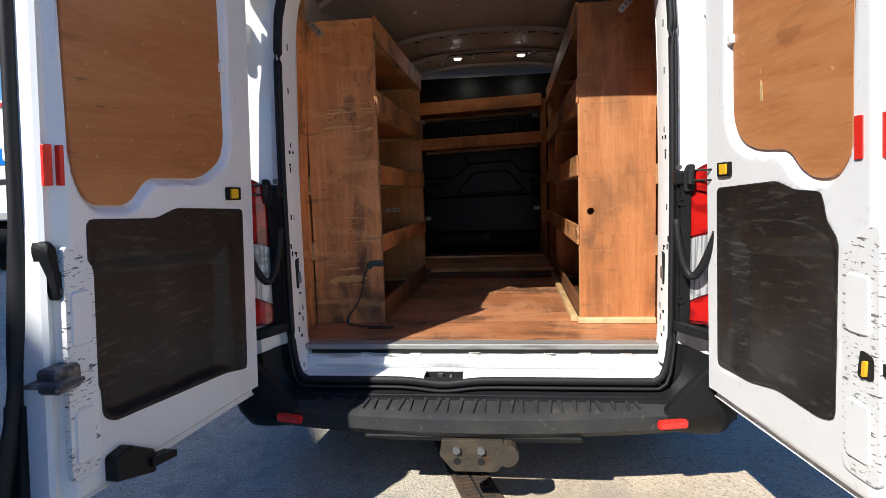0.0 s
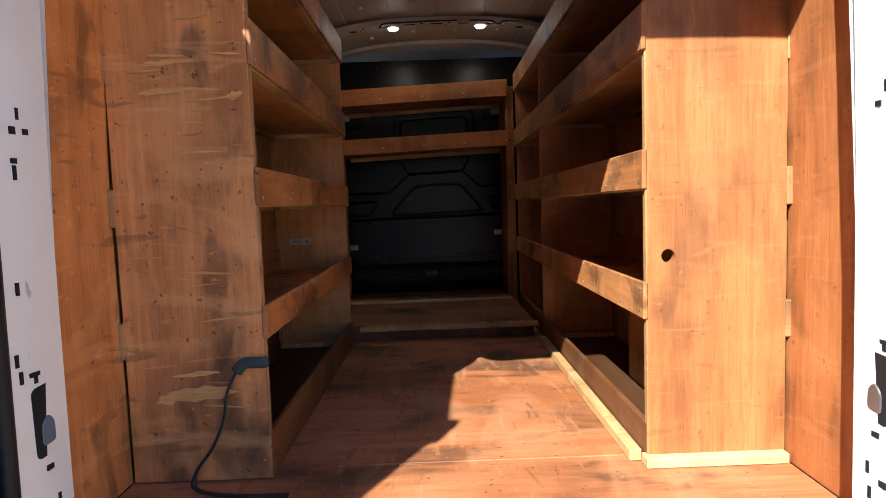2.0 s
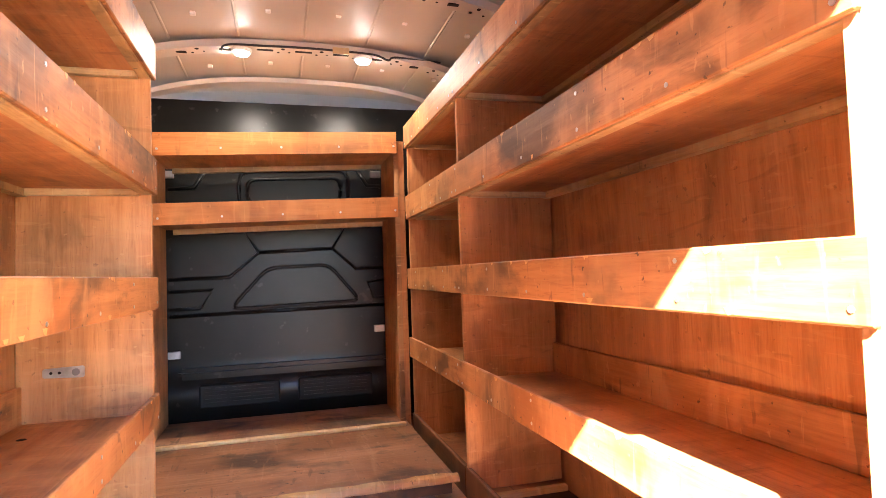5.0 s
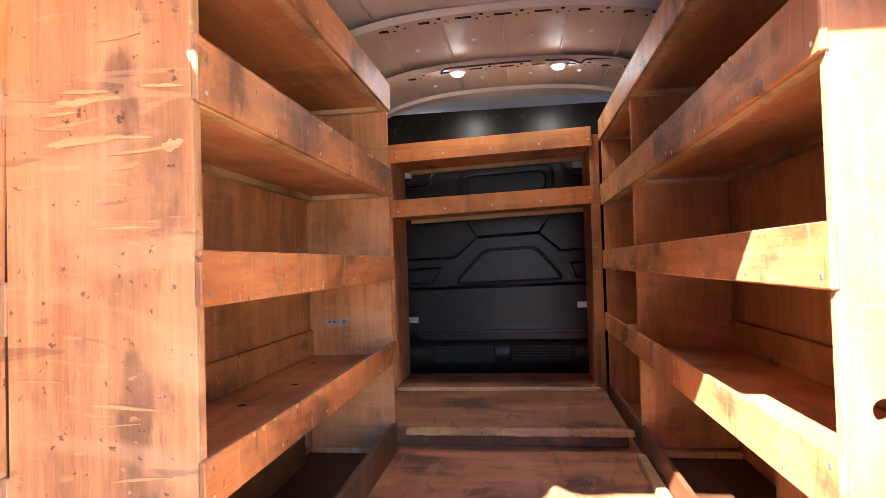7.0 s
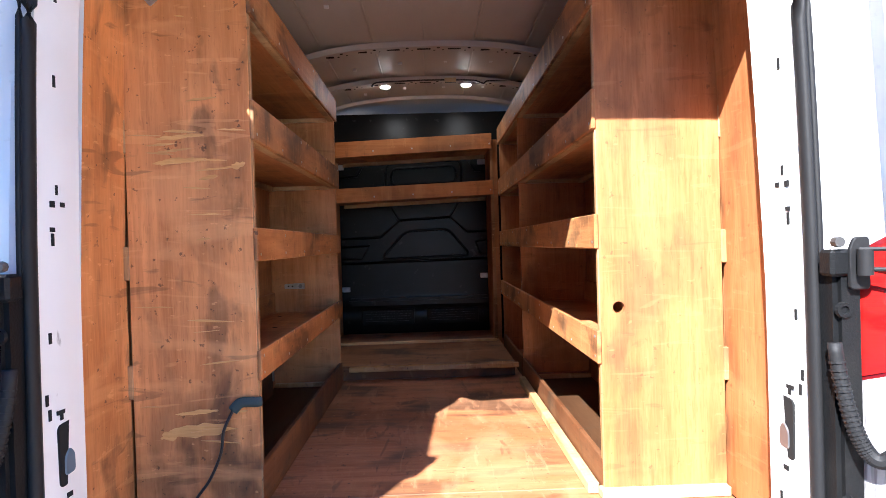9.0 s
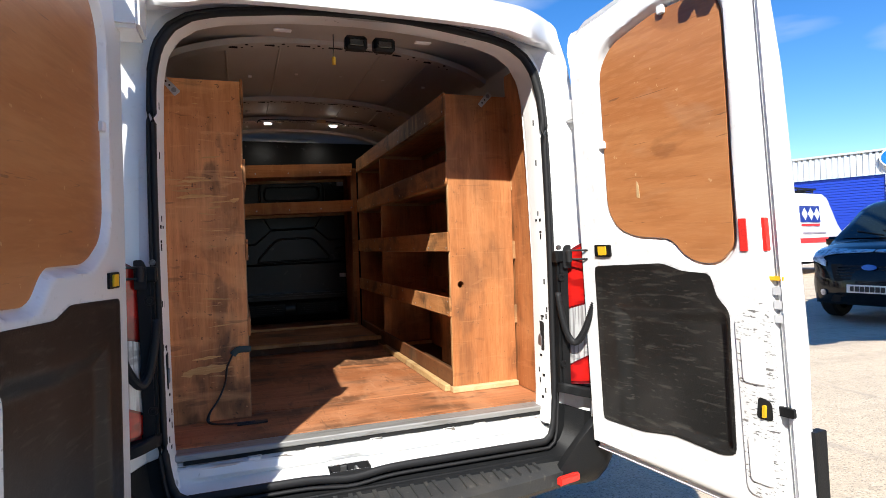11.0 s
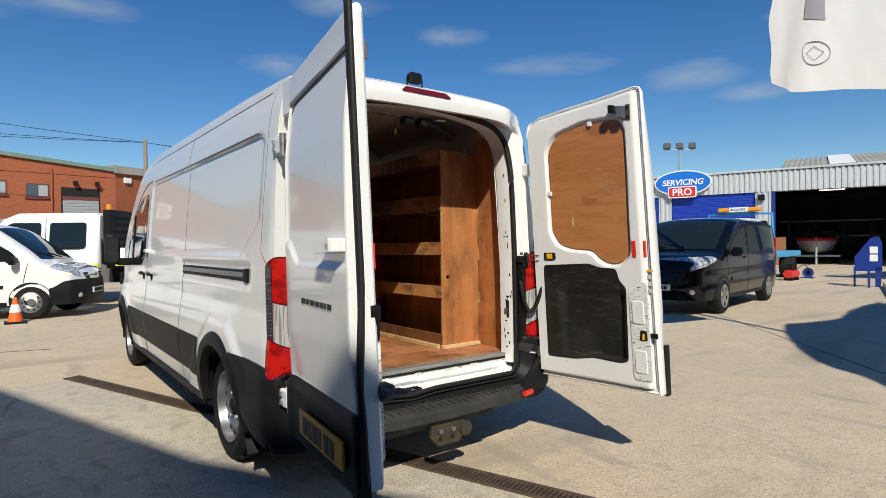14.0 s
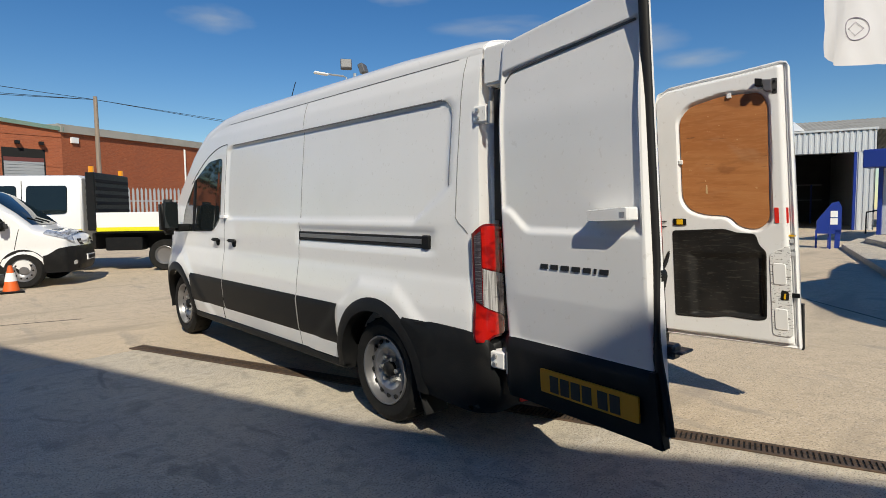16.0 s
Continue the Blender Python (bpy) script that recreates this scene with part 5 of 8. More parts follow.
# ---- load space ----
tagged(part("floor_board", box((-0.806, -0.057, 0.560), (0.806, 0.300, 0.5905), 0.002), PLY_FLOOR), "worn brown plywood floor board with dark stains", "floor board")
tagged(part("floor_board", box((-0.845, 0.304, 0.560), (0.845, 2.86, 0.5905), 0.002), PLY_FLOOR), "worn brown plywood floor board with scuffs", "floor board")
platform = thing("raised_platform", "raised stained plywood platform before the bulkhead", "platform", (-0.2, 2.25, 0.5915))
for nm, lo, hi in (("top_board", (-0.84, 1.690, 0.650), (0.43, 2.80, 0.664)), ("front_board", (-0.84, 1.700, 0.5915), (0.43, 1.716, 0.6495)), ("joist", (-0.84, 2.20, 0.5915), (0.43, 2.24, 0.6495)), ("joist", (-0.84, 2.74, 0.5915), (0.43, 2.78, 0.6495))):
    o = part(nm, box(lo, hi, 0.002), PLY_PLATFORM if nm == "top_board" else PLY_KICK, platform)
    o.matrix_parent_inverse = platform.matrix_world.inverted()
edge_rng = random.Random(4)
strip = bmesh.new()
rows = []
for i in range(31):
    x = -0.435 + 0.88 * i / 30
    j = [edge_rng.uniform(-0.003, 0.003) for k in range(3)]
    rows.append([strip.verts.new((x, y, z)) for y, z in ((1.6895, 0.642), (1.662 + j[0], 0.640), (1.660 + j[1], 0.646 + j[2]), (1.664, 0.661 + j[0]), (1.684 + j[2], 0.667 + j[1]), (1.6895, 0.662))])
for ra, rb in zip(rows, rows[1:]):
    for k in range(6):
        strip.faces.new((ra[k], rb[k], rb[(k + 1) % 6], ra[(k + 1) % 6]))
strip.faces.new(rows[0])
strip.faces.new(rows[-1][::-1])
bmesh.ops.recalc_face_normals(strip, faces=strip.faces)
tagged(part("timber_edge", strip, ROUGH_PINE), "rough pine timber along the platform edge", "timber")
tagged(part("pine_strip", box((-0.62, 2.335, 0.6645), (0.41, 2.36, 0.680), 0.003), PINE), "thin pine strip across the platform", "batten")


def rack(s, y0, y1, lips, kick, label, end_front, end_back, zb, zt=2.025, x0=0.465, x1=0.80):
    """A plywood shelving rack along one wall."""
    root = thing("shelving_rack", label, "shelving", (s * 0.63, (y0 + y1) / 2, 0.59), "van shelving racks")
    inv = root.matrix_world.inverted()

    def rp(name, bm, mat, lab="", par=None):
        o = part(name, bm, mat, par or root, lab)
        o.matrix_parent_inverse = inv
        return o

    def span(a, b):
        return min(s * a, s * b), max(s * a, s * b)
    xa, xb = span(x0, x1)
    if end_front:
        if s > 0:
            pan = bmesh.new()
            loops = []
            for pts in ([(xa, zb), (xb, zb), (xb, zt), (xa, zt)], [(0.515 + 0.0165 * math.cos(a), 1.107 + 0.0165 * math.sin(a)) for a in np.linspace(0, 2 * math.pi, 21)[:-1]]):
                front = [pan.verts.new((x, y0, z)) for x, z in pts]
                back = [pan.verts.new((x, y0 + 0.018, z)) for x, z in pts]
                n = len(pts)
                loops.append(([pan.edges.new((front[k], front[(k + 1) % n])) for k in range(n)], [pan.edges.new((back[k], back[(k + 1) % n])) for k in range(n)]))
                for k in range(n):
                    pan.faces.new((front[k], front[(k + 1) % n], back[(k + 1) % n], back[k]))
            for side in (0, 1):
                bmesh.ops.triangle_fill(pan, use_beauty=True, edges=loops[0][side] + loops[1][side])
            bmesh.ops.recalc_face_normals(pan, faces=pan.faces)
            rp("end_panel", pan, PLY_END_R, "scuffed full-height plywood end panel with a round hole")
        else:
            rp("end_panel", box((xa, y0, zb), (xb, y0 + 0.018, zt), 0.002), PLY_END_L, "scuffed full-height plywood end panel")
        ea, eb = span(x0 - 0.0035, x0)
        rp("panel_edge", box((ea, y0 + 0.001, zb), (eb, y0 + 0.017, zt)), PLY_EDGE, "chipped layered plywood edge")
        for z in (0.90, 1.22, 1.56):
            ta, tb = span(x1 - 0.002, x1 + 0.014)
            rp("joint_tab", box((ta, y0 - 0.005, z), (tb, y0 + 0.013, z + 0.09), 0.002), PLY_EDGE)
    if end_back:
        rp("end_panel", box((xa, y1 - 0.018, zb), (xb, y1, zt), 0.002), PLY_BACK, "stained plywood end panel")
    for i, (z0, z1) in enumerate(lips):
        la, lb = span(x0 - 0.012, x0)
        board = rp("shelf_lip", box((la, y0 - 0.004, z0), (lb, y1 + 0.004, z1), 0.0025), PLY_LIP, "stained plywood shelf front")
        for k in range(6):
            for dz in (0.018, z1 - z0 - 0.018):
                if (k + i) % 3 == 0 or dz < 0.02:
                    y = y0 + 0.02 + (y1 - y0 - 0.04) * k / 5
                    o = part("screw_head", rod((s * (x0 - 0.0115), y, z0 + dz), (s * (x0 - 0.0132), y, z0 + dz), 0.0042, 8), ZINC, board)
        rp("shelf", box((span(x0, x1)[0], y0 + 0.018, z0 + 0.012), (span(x0, x1)[1], y1 - 0.018, z0 + 0.030), 0.001), PLY_SHELF, "brown plywood shelf")
        ba, bb = span(x0 + 0.001, x0 + 0.028)
        rp("batten", box((ba, y0 + 0.018, z0 - 0.002 + 0.0), (bb, y1 - 0.018, z0 + 0.012), 0.001), PINE_Y, "pale pine batten")
        ca, cb = span(x1 - 0.03, x1 - 0.001)
        rp("batten", box((ca, y0 + 0.018, z0 - 0.008), (cb, y1 - 0.018, z0 + 0.012), 0.001), PINE_Y)
        for ye in (y0 + 0.019, y1 - 0.042):
            rp("batten", box((span(x0 + 0.03, x1 - 0.03)[0], ye, z0 - 0.006), (span(x0 + 0.03, x1 - 0.03)[1], ye + 0.022, z0 + 0.012), 0.001), PINE)
        if i == len(lips) - 1:
            ua, ub = span(x1 - 0.016, x1 - 0.002)
            rp("shelf_upstand", box((ua, y0 + 0.02, z0 + 0.031), (ub, y1 - 0.02, z0 + 0.13), 0.002), PLY_LIP)
    ka, kb = span(x0 - 0.004, x0 + 0.012)
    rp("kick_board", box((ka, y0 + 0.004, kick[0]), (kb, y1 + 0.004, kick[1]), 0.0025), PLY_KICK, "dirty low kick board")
    return root, rp


LEFT_LIPS = [(1.925, 2.035), (1.588, 1.695), (1.262, 1.352), (0.940, 1.022)]
RIGHT_LIPS = [(1.925, 2.030), (1.592, 1.700), (1.268, 1.362), (0.955, 1.045)]
rack_l, rp_l = rack(-1, 0.245, 1.615, LEFT_LIPS, (0.592, 0.705), "stained plywood shelving rack with four lipped shelves", True, True, 0.592)
rack_r, rp_r = rack(1, 0.240, 1.640, RIGHT_LIPS, (0.592, 0.695), "orange plywood shelving rack with four lipped shelves", True, True, 0.618)
rack_f, rp_f = rack(1, 1.644, 2.42, RIGHT_LIPS, (0.592, 0.695), "dark plywood shelving rack next to the bulkhead", False, True, 0.592)
tagged(part("pine_batten", box((0.452, 0.215, 0.591), (0.80, 0.258, 0.6175), 0.003), PINE), "pale pine batten under the rack end", "batten")
tagged(part("pine_batten", box((0.425, 0.262, 0.591), (0.456, 1.534, 0.622), 0.003), PINE_Y), "pale pine batten along the rack foot", "batten")
# hole, scars and marks on the end panels
scar_rng = random.Random(11)
scar_depth = 0.0006
SCAR = plywood("scraped_wood", (0.76, 0.43, 0.165), 0, dark=0.10, light=0.3)
for x, z, w, h in ((-0.66, 1.60, .14, .012), (-0.67, 1.565, .11, .008), (-0.66, 1.535, .15, .018), (-0.62, 0.81, .18, .035), (-0.70, 0.80, .06, .03), (-0.63, 0.86, .12, .012), (-0.58, 1.49, .05, .012), (-0.50, 1.52, .04, .02)):
    edge = [(x + w / 2 * math.cos(a) * (0.75 + 0.35 * scar_rng.random()), z + h / 2 * math.sin(a) * (0.5 + 0.7 * scar_rng.random()) + 0.004 * math.cos(a)) for a in np.linspace(0, 2 * math.pi, 26)[:-1]]
    scar_depth += 0.00025
    rp_l("paint_scar", slab(edge, lambda u, v, q: (u, 0.2452 - q, v), 0.0, scar_depth), SCAR, "pale scraped patch")
for k in range(22):
    x, z = scar_rng.uniform(-0.77, -0.50), scar_rng.choice((scar_rng.uniform(0.62, 1.95), scar_rng.uniform(1.50, 1.72), scar_rng.uniform(0.75, 0.92)))
    w, h, tilt = scar_rng.uniform(0.02, 0.13), scar_rng.uniform(0.002, 0.007), scar_rng.uniform(-0.12, 0.12)
    w = min(w, 2 * (x + 0.795), 2 * (-0.470 - x))
    top = [(x + w * t, z + w * t * tilt + h * math.sin(math.pi * (t + 0.5)) * (0.4 + 0.6 * scar_rng.random())) for t in np.linspace(-0.5, 0.5, 8)]
    low = [(x + w * t, z + w * t * tilt - 0.4 * h * math.sin(math.pi * (t + 0.5))) for t in np.linspace(0.45, -0.45, 6)]
    rp_l("paint_scar", slab(top + low, lambda u, v, q: (u, 0.2452 - q, v), 0.0, 0.0028 + 0.00008 * k), SCAR)
for rp_x, sgn, lips, y0, y1 in ((rp_l, -1, LEFT_LIPS, 0.245, 1.615), (rp_r, 1, RIGHT_LIPS, 0.240, 1.640)):
    for z0, z1 in lips:
        for k in range(9):
            y, w, h = scar_rng.uniform(y0, y1 - 0.05), scar_rng.uniform(0.006, 0.03), scar_rng.uniform(0.003, 0.012)
            z = z1 - 0.001 if scar_rng.random() < 0.75 else z0 + 0.001 + h
            chip = [(y - w / 2, z), (y + w / 2, z), (y + w * 0.2, z - h), (y - w * 0.25, z - h * 0.7)]
            rp_x("edge_chip", slab(chip, lambda u, v, q: (sgn * (0.4529 - q), u, v), 0.0, 0.0006), SCAR)
def fixing_plate(rp_x, place, width):
    plate = rp_x("fixing_plate", slab(rounded([(0, 0.004), (width, 0), (width, 0.032), (0, 0.028)], 0.006), place, 0.0, 0.003), ZINC, "perforated zinc fixing plate")
    for u, r, mat in ((width - 0.02, 0.010, STEEL), (0.02, 0.004, BLACK_VOID), (0.04, 0.004, BLACK_VOID)):
        o = part("plate_bolt", slab([(u + r * math.cos(a), 0.016 + r * math.sin(a)) for a in np.linspace(0, 2 * math.pi, 11)[:-1]], place, 0.002, 0.0055 if r > 0.006 else 0.0034), mat, plate)


fixing_plate(rp_l, lambda u, v, q: (-0.735 + u, 1.594 - q, 1.085 + v), 0.10)
fixing_plate(rp_l, lambda u, v, q: (-0.775 + 0.66 * u + 0.75 * v, 0.2445 - q, 2.012 - 0.75 * u + 0.66 * v), 0.085)
fixing_plate(rp_r, lambda u, v, q: (0.655 + 0.66 * u - 0.75 * v, 0.2395 - q, 1.965 + 0.75 * u + 0.66 * v), 0.085)
for k, (y, z) in enumerate(((1.05, 1.02), (0.80, 1.012), (1.42, 1.02))):
    rp_l("shelf_hole", put(lathe([(0.011, 0.0), (0.010, 0.001), (0.0, 0.0012)], 10), pose(-0.64 - 0.04 * k, y, 0.9702, 0, -90, 0)), BLACK_VOID)
TEAL_WEB = material("dull_teal_webbing", (0.030, 0.055, 0.058), 0.8, bump=(200, 0.3))
# black strap hanging from the left rack
strap = thing("black_strap", "black cable strap hanging from the rack corner", "strap", (-0.48, 0.22, 0.59))
sp = [(-0.530, 0.228, 0.866), (-0.553, 0.222, 0.816), (-0.562, 0.218, 0.755), (-0.590, 0.210, 0.690), (-0.625, 0.200, 0.640), (-0.628, 0.185, 0.606), (-0.585, 0.165, 0.599), (-0.52, 0.150, 0.599), (-0.45, 0.145, 0.599)]


o = part("strap_band", tube(spline(sp), 0.007, 8, squash=0.004), CABLE, strap, smooth=True)
o.matrix_parent_inverse = strap.matrix_world.inverted()
o = part("strap_knot", tube(spline([(-0.459, 0.246, 0.884), (-0.470, 0.238, 0.884), (-0.490, 0.233, 0.886), (-0.512, 0.230, 0.884), (-0.530, 0.228, 0.866)]), 0.008, 8, squash=0.014), TEAL_WEB, strap, "dull teal webbing wound round the rack edge", smooth=True)
o.matrix_parent_inverse = strap.matrix_world.inverted()
o = part("strap_tail", box((-0.52, 0.130, 0.5915), (-0.40, 0.162, 0.597), 0.002), CABLE, strap)
o.matrix_parent_inverse = strap.matrix_world.inverted()

# very dark brown plywood for the thin boards under both racks
DARK_BOARD = plywood("dark_bay_board", (0.085, 0.040, 0.018), 1, dark=0.8, light=0.1)
tagged(part("wheel_box", box((0.655, 0.262, 0.5915), (0.806, 0.955, 0.93), 0.004), PLY_BACK), "orange plywood box over the wheel arch under the rack", "wheel box")
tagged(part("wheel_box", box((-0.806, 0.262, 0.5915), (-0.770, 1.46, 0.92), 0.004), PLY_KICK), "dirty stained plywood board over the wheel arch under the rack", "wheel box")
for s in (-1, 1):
    tagged(part("bay_floor", box((min(s * .476, s * .800), 0.262, 0.5912), (max(s * .476, s * .800), 1.594, 0.5955), 0.001), DARK_BOARD), "very dark brown board on the floor under the rack", "floor board")
    tagged(part("pine_batten", box((min(s * .480, s * .795), 1.570, 0.596), (max(s * .480, s * .795), 1.594, 0.616), 0.002), PINE), "pale pine batten at the foot of the rack end", "batten")
tagged(part("steel_strip", slab(rounded([(1.44, 0.66), (1.462, 0.66), (1.462, 0.84), (1.44, 0.84)], 0.004), lambda u, v, w: (-0.768 + w, u, v), 0.0, 0.004), ZINC), "perforated zinc strip on the stained board", "steel strip")
# plywood lining of the walls, rear returns and behind the racks
for s, nm in ((-1, "west"), (1, "east")):
    def lin(y0, y1, z0, z1, s=s, x=0.805):
        n = 10

        def place(u, v, w):
            return (s * (float(np.interp(v, (0.6, 1.3, 2.05), (0.808, 0.812, 0.785))) + w), u, v)
        bm = bmesh.new()
        zz = [z0 + (z1 - z0) * k / n for k in range(n + 1)]
        for w, flip in ((0.0, 1), (0.012, -1)):
            vs = [[bm.verts.new(place(y, z, w)) for y in (y0, y1)] for z in zz]
            for a, b in zip(vs, vs[1:]):
                bm.faces.new((a[0], a[1], b[1], b[0])[::flip])
        bm.verts.ensure_lookup_table()
        return bm
    lining = thing("wall_lining", "orange plywood wall lining boards of the load space", "wall lining", (s * 0.80, 1.35, 0.591), "load space linings")
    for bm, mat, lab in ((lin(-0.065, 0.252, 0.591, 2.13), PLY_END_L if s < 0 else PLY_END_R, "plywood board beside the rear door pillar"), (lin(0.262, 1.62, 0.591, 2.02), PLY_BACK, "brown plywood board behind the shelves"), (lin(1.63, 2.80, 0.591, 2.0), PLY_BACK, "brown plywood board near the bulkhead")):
        board = part("lining_board", bm, mat, lining, lab)
        board.matrix_parent_inverse = lining.matrix_world.inverted()
    vpart("inner_wall", grid(8, 12, lambda u, v, s=s: (s * float(np.interp(0.56 + 1.62 * v, (0.56, 1.3, 2.0, 2.18), (0.845, 0.85, 0.825, 0.80))), 0.0 + 2.95 * u, 0.56 + 1.62 * v)), CEILING_MAT, "bare grey inner wall", smooth=True)

# cross shelf at the bulkhead
cross = thing("cross_shelf", "plywood cross shelves in front of the bulkhead", "shelving", (-0.1, 2.5, 0.664))
cinv = cross.matrix_world.inverted()


def cp(name, bm, mat, lab=""):
    o = part(name, bm, mat, cross, lab)
    o.matrix_parent_inverse = cinv
    return o


for zl, zr, h in ((1.862, 1.900, 0.098), (1.570, 1.602, 0.092)):
    cp("shelf_lip", slab([(-0.645, zl), (0.415, zr), (0.415, zr + h), (-0.645, zl + h)], lambda u, v, w: (u, w, v), 2.415, 2.40, edge=0.002), PLY_CROSS, "orange plywood cross board")
    cp("shelf", slab([(-0.63, zl + 0.012), (0.41, zr + 0.012), (0.41, zr + 0.03), (-0.63, zl + 0.03)], lambda u, v, w: (u, w, v), 2.416, 2.78), PLY_SHELF)
    cp("batten", slab([(-0.60, zl - 0.012), (0.40, zr - 0.012), (0.40, zr + 0.012), (-0.60, zl + 0.012)], lambda u, v, w: (u, w, v), 2.75, 2.778), PINE)
    for k in range(5):
        x = -0.60 + k * 0.25
        z = zl + (zr - zl) * (k / 4) + 0.03
        cp("screw_head", rod((x, 2.401, z), (x, 2.396, z), 0.005, 8), ZINC)
cp("upright", box((-0.655, 2.42, 0.665), (-0.637, 2.79, 1.96), 0.002), PLY_BACK, "plywood side upright")
cp("upright", box((0.405, 2.425, 0.60), (0.452, 2.79, 1.96), 0.002), PLY_BACK, "plywood side upright")
cp("upright_edge", box((0.403, 2.421, 0.60), (0.425, 2.4245, 1.96)), PLY_EDGE)

# bulkhead
bulk = vpart("bulkhead", grid(40, 50, lambda u, v: (-0.84 + 1.68 * u, 2.86 - 0.05 * smooth01(v, 0.0, 0.12) * (1 - smooth01(v, 0.12, 0.2)) + 0.02 * v, 0.585 + 1.66 * v)), BULKHEAD_MAT, "black pressed steel bulkhead", smooth=True, auto=40)


def rib(pts, r=0.011, closed=False, d=2.856):
    vpart("pressed_rib", tube([(x, d + 0.02 * ((z - 0.585) / 1.66), z) for x, z in pts], r, 6, closed, squash=0.011), BULKHEAD_MAT, "", smooth=True, parent=bulk)


rib(rounded([(-0.27, 1.72), (0.20, 1.735), (0.20, 1.86), (-0.27, 1.845)], 0.05), closed=True)
rib(rounded([(-0.31, 1.66), (0.24, 1.675), (0.24, 1.905), (-0.31, 1.89)], 0.07), closed=True)
rib([(-0.64, 1.345), (-0.36, 1.35), (-0.22, 1.47), (-0.34, 1.67), (0.27, 1.68), (0.15, 1.485), (0.27, 1.375), (0.42, 1.38)])
rib([(-0.22, 1.47), (0.15, 1.485)])
rib(rounded([(-0.36, 1.19), (0.29, 1.205), (0.13, 1.40), (-0.18, 1.39)], 0.05), closed=True)
rib([(-0.64, 1.285), (-0.44, 1.29), (-0.50, 1.20), (-0.64, 1.198)])
rib([(0.42, 1.31), (0.33, 1.30), (0.36, 1.22), (0.42, 1.215)])
rib([(-0.64, 1.165), (0.42, 1.18)], 0.006)
rib([(-0.46, 1.90), (-0.52, 1.80), (-0.64, 1.79)])
rib([(0.28, 1.92), (0.34, 1.82), (0.42, 1.815)])
for x0, x1 in ((-0.50, -0.13), (-0.04, 0.33)):
    grille = vpart("vent_grille", box((x0, 2.782, 0.725), (x1, 2.83, 0.835), 0.006), BLACK_TRIM, "black plastic vent grille at the foot of the bulkhead", parent=bulk)
    for i in range(3):
        for k in range(5):
            w = (x1 - x0 - 0.04) / 3
            vpart("vent_slat", box((x0 + 0.02 + i * w + 0.006, 2.7805, 0.742 + k * 0.017), (x0 + 0.02 + (i + 1) * w - 0.006, 2.7835, 0.749 + k * 0.017)), BLACK_VOID, parent=bulk)
            vpart("vent_slat", box((x0 + 0.02 + i * w + 0.006, 2.7785, 0.749 + k * 0.017), (x0 + 0.02 + (i + 1) * w - 0.006, 2.7825, 0.753 + k * 0.017)), BULKHEAD_MAT, parent=bulk)
vpart("bulkhead_beam", box((-0.60, 2.80, 0.86), (0.42, 2.862, 0.915), 0.02, segments=2), BULKHEAD_MAT, "", parent=bulk, smooth=True, auto=40)
for x, z in ((-0.62, 1.86), (0.40, 1.875), (0.40, 1.055), (-0.60, 0.98)):
    vpart("fixing_bracket", box((x - 0.045, 2.835, z - 0.018), (x + 0.012, 2.852, z + 0.018), 0.003), ZINC, "perforated zinc bracket", parent=bulk)
# roof ribs, lamps, wiring
for y, thick in ((0.55, 1.0), (1.68, 1.0), (2.30, 1.0), (2.76, 0.8)):
    bm = bmesh.new()
    prof = [(-0.045 * thick, 0.0), (-0.04 * thick, -0.028 * thick), (0.04 * thick, -0.028 * thick), (0.045 * thick, 0.0)]
    rows = []
    for i in range(33):
        x = -0.80 + 1.6 * i / 32
        zt = 2.16 + 0.172 * (max(0.0, 1 - (abs(x) / 0.83) ** 2.6)) ** 0.72
        rows.append([bm.verts.new((x, y + dy, zt + dz)) for dy, dz in prof])
    for a, b in zip(rows, rows[1:]):
        for k in range(3):
            bm.faces.new((a[k], b[k], b[k + 1], a[k + 1]))
    bmesh.ops.recalc_face_normals(bm, faces=bm.faces)
    rb = vpart("roof_rib", bm, CEILING_MAT, "pale punched steel roof rib", smooth=True, auto=30)
    for x in (-0.5, -0.33, -0.16, 0.0, 0.16, 0.33, 0.5) if thick == 1.0 else ():
        zt = 2.16 + 0.172 * (max(0.0, 1 - (abs(x) / 0.83) ** 2.6)) ** 0.72 - 0.0285
        vpart("punched_slot", box((x - 0.035, y - 0.012, zt - 0.0006), (x + 0.035, y + 0.006, zt + 0.003)), BLACK_VOID, parent=rb)
        for dx, dy, r in ((0.055, 0.018, 0.006), (0.075, -0.02, 0.009), (0.10, 0.012, 0.005)):
            zh = 2.16 + 0.172 * (max(0.0, 1 - (abs(x + dx) / 0.83) ** 2.6)) ** 0.72 - 0.0285
            vpart("punched_hole", rod((x + dx, y + dy, zh - 0.0008), (x + dx, y + dy, zh + 0.004), r, 8), BLACK_VOID, parent=rb)
for x in (-0.251, 0.255):
    ld = vpart("interior_lamp", put(lathe([(0.042, 0.0), (0.040, 0.010), (0.030, 0.014), (0.0, 0.015)], 20), pose(x, 2.30, 2.296, 0, 90, 0)), WHITE, "small round LED ceiling lamp")
    vpart("lamp_lens", put(lathe([(0.028, 0.0), (0.026, 0.004), (0.0, 0.005)], 16), pose(x, 2.30, 2.281, 0, 90, 0)), LED, "lit LED lens", parent=ld)
    lamp = bpy.data.lights.new("led", "AREA")
    lamp.shape, lamp.size, lamp.energy, lamp.color = "DISK", 0.05, 0.22, (1.0, 0.95, 0.86)
    lo = new("led_light", lamp)
    lo.matrix_world = look((x, 2.30, 2.270), (x, 2.30, 1.0))
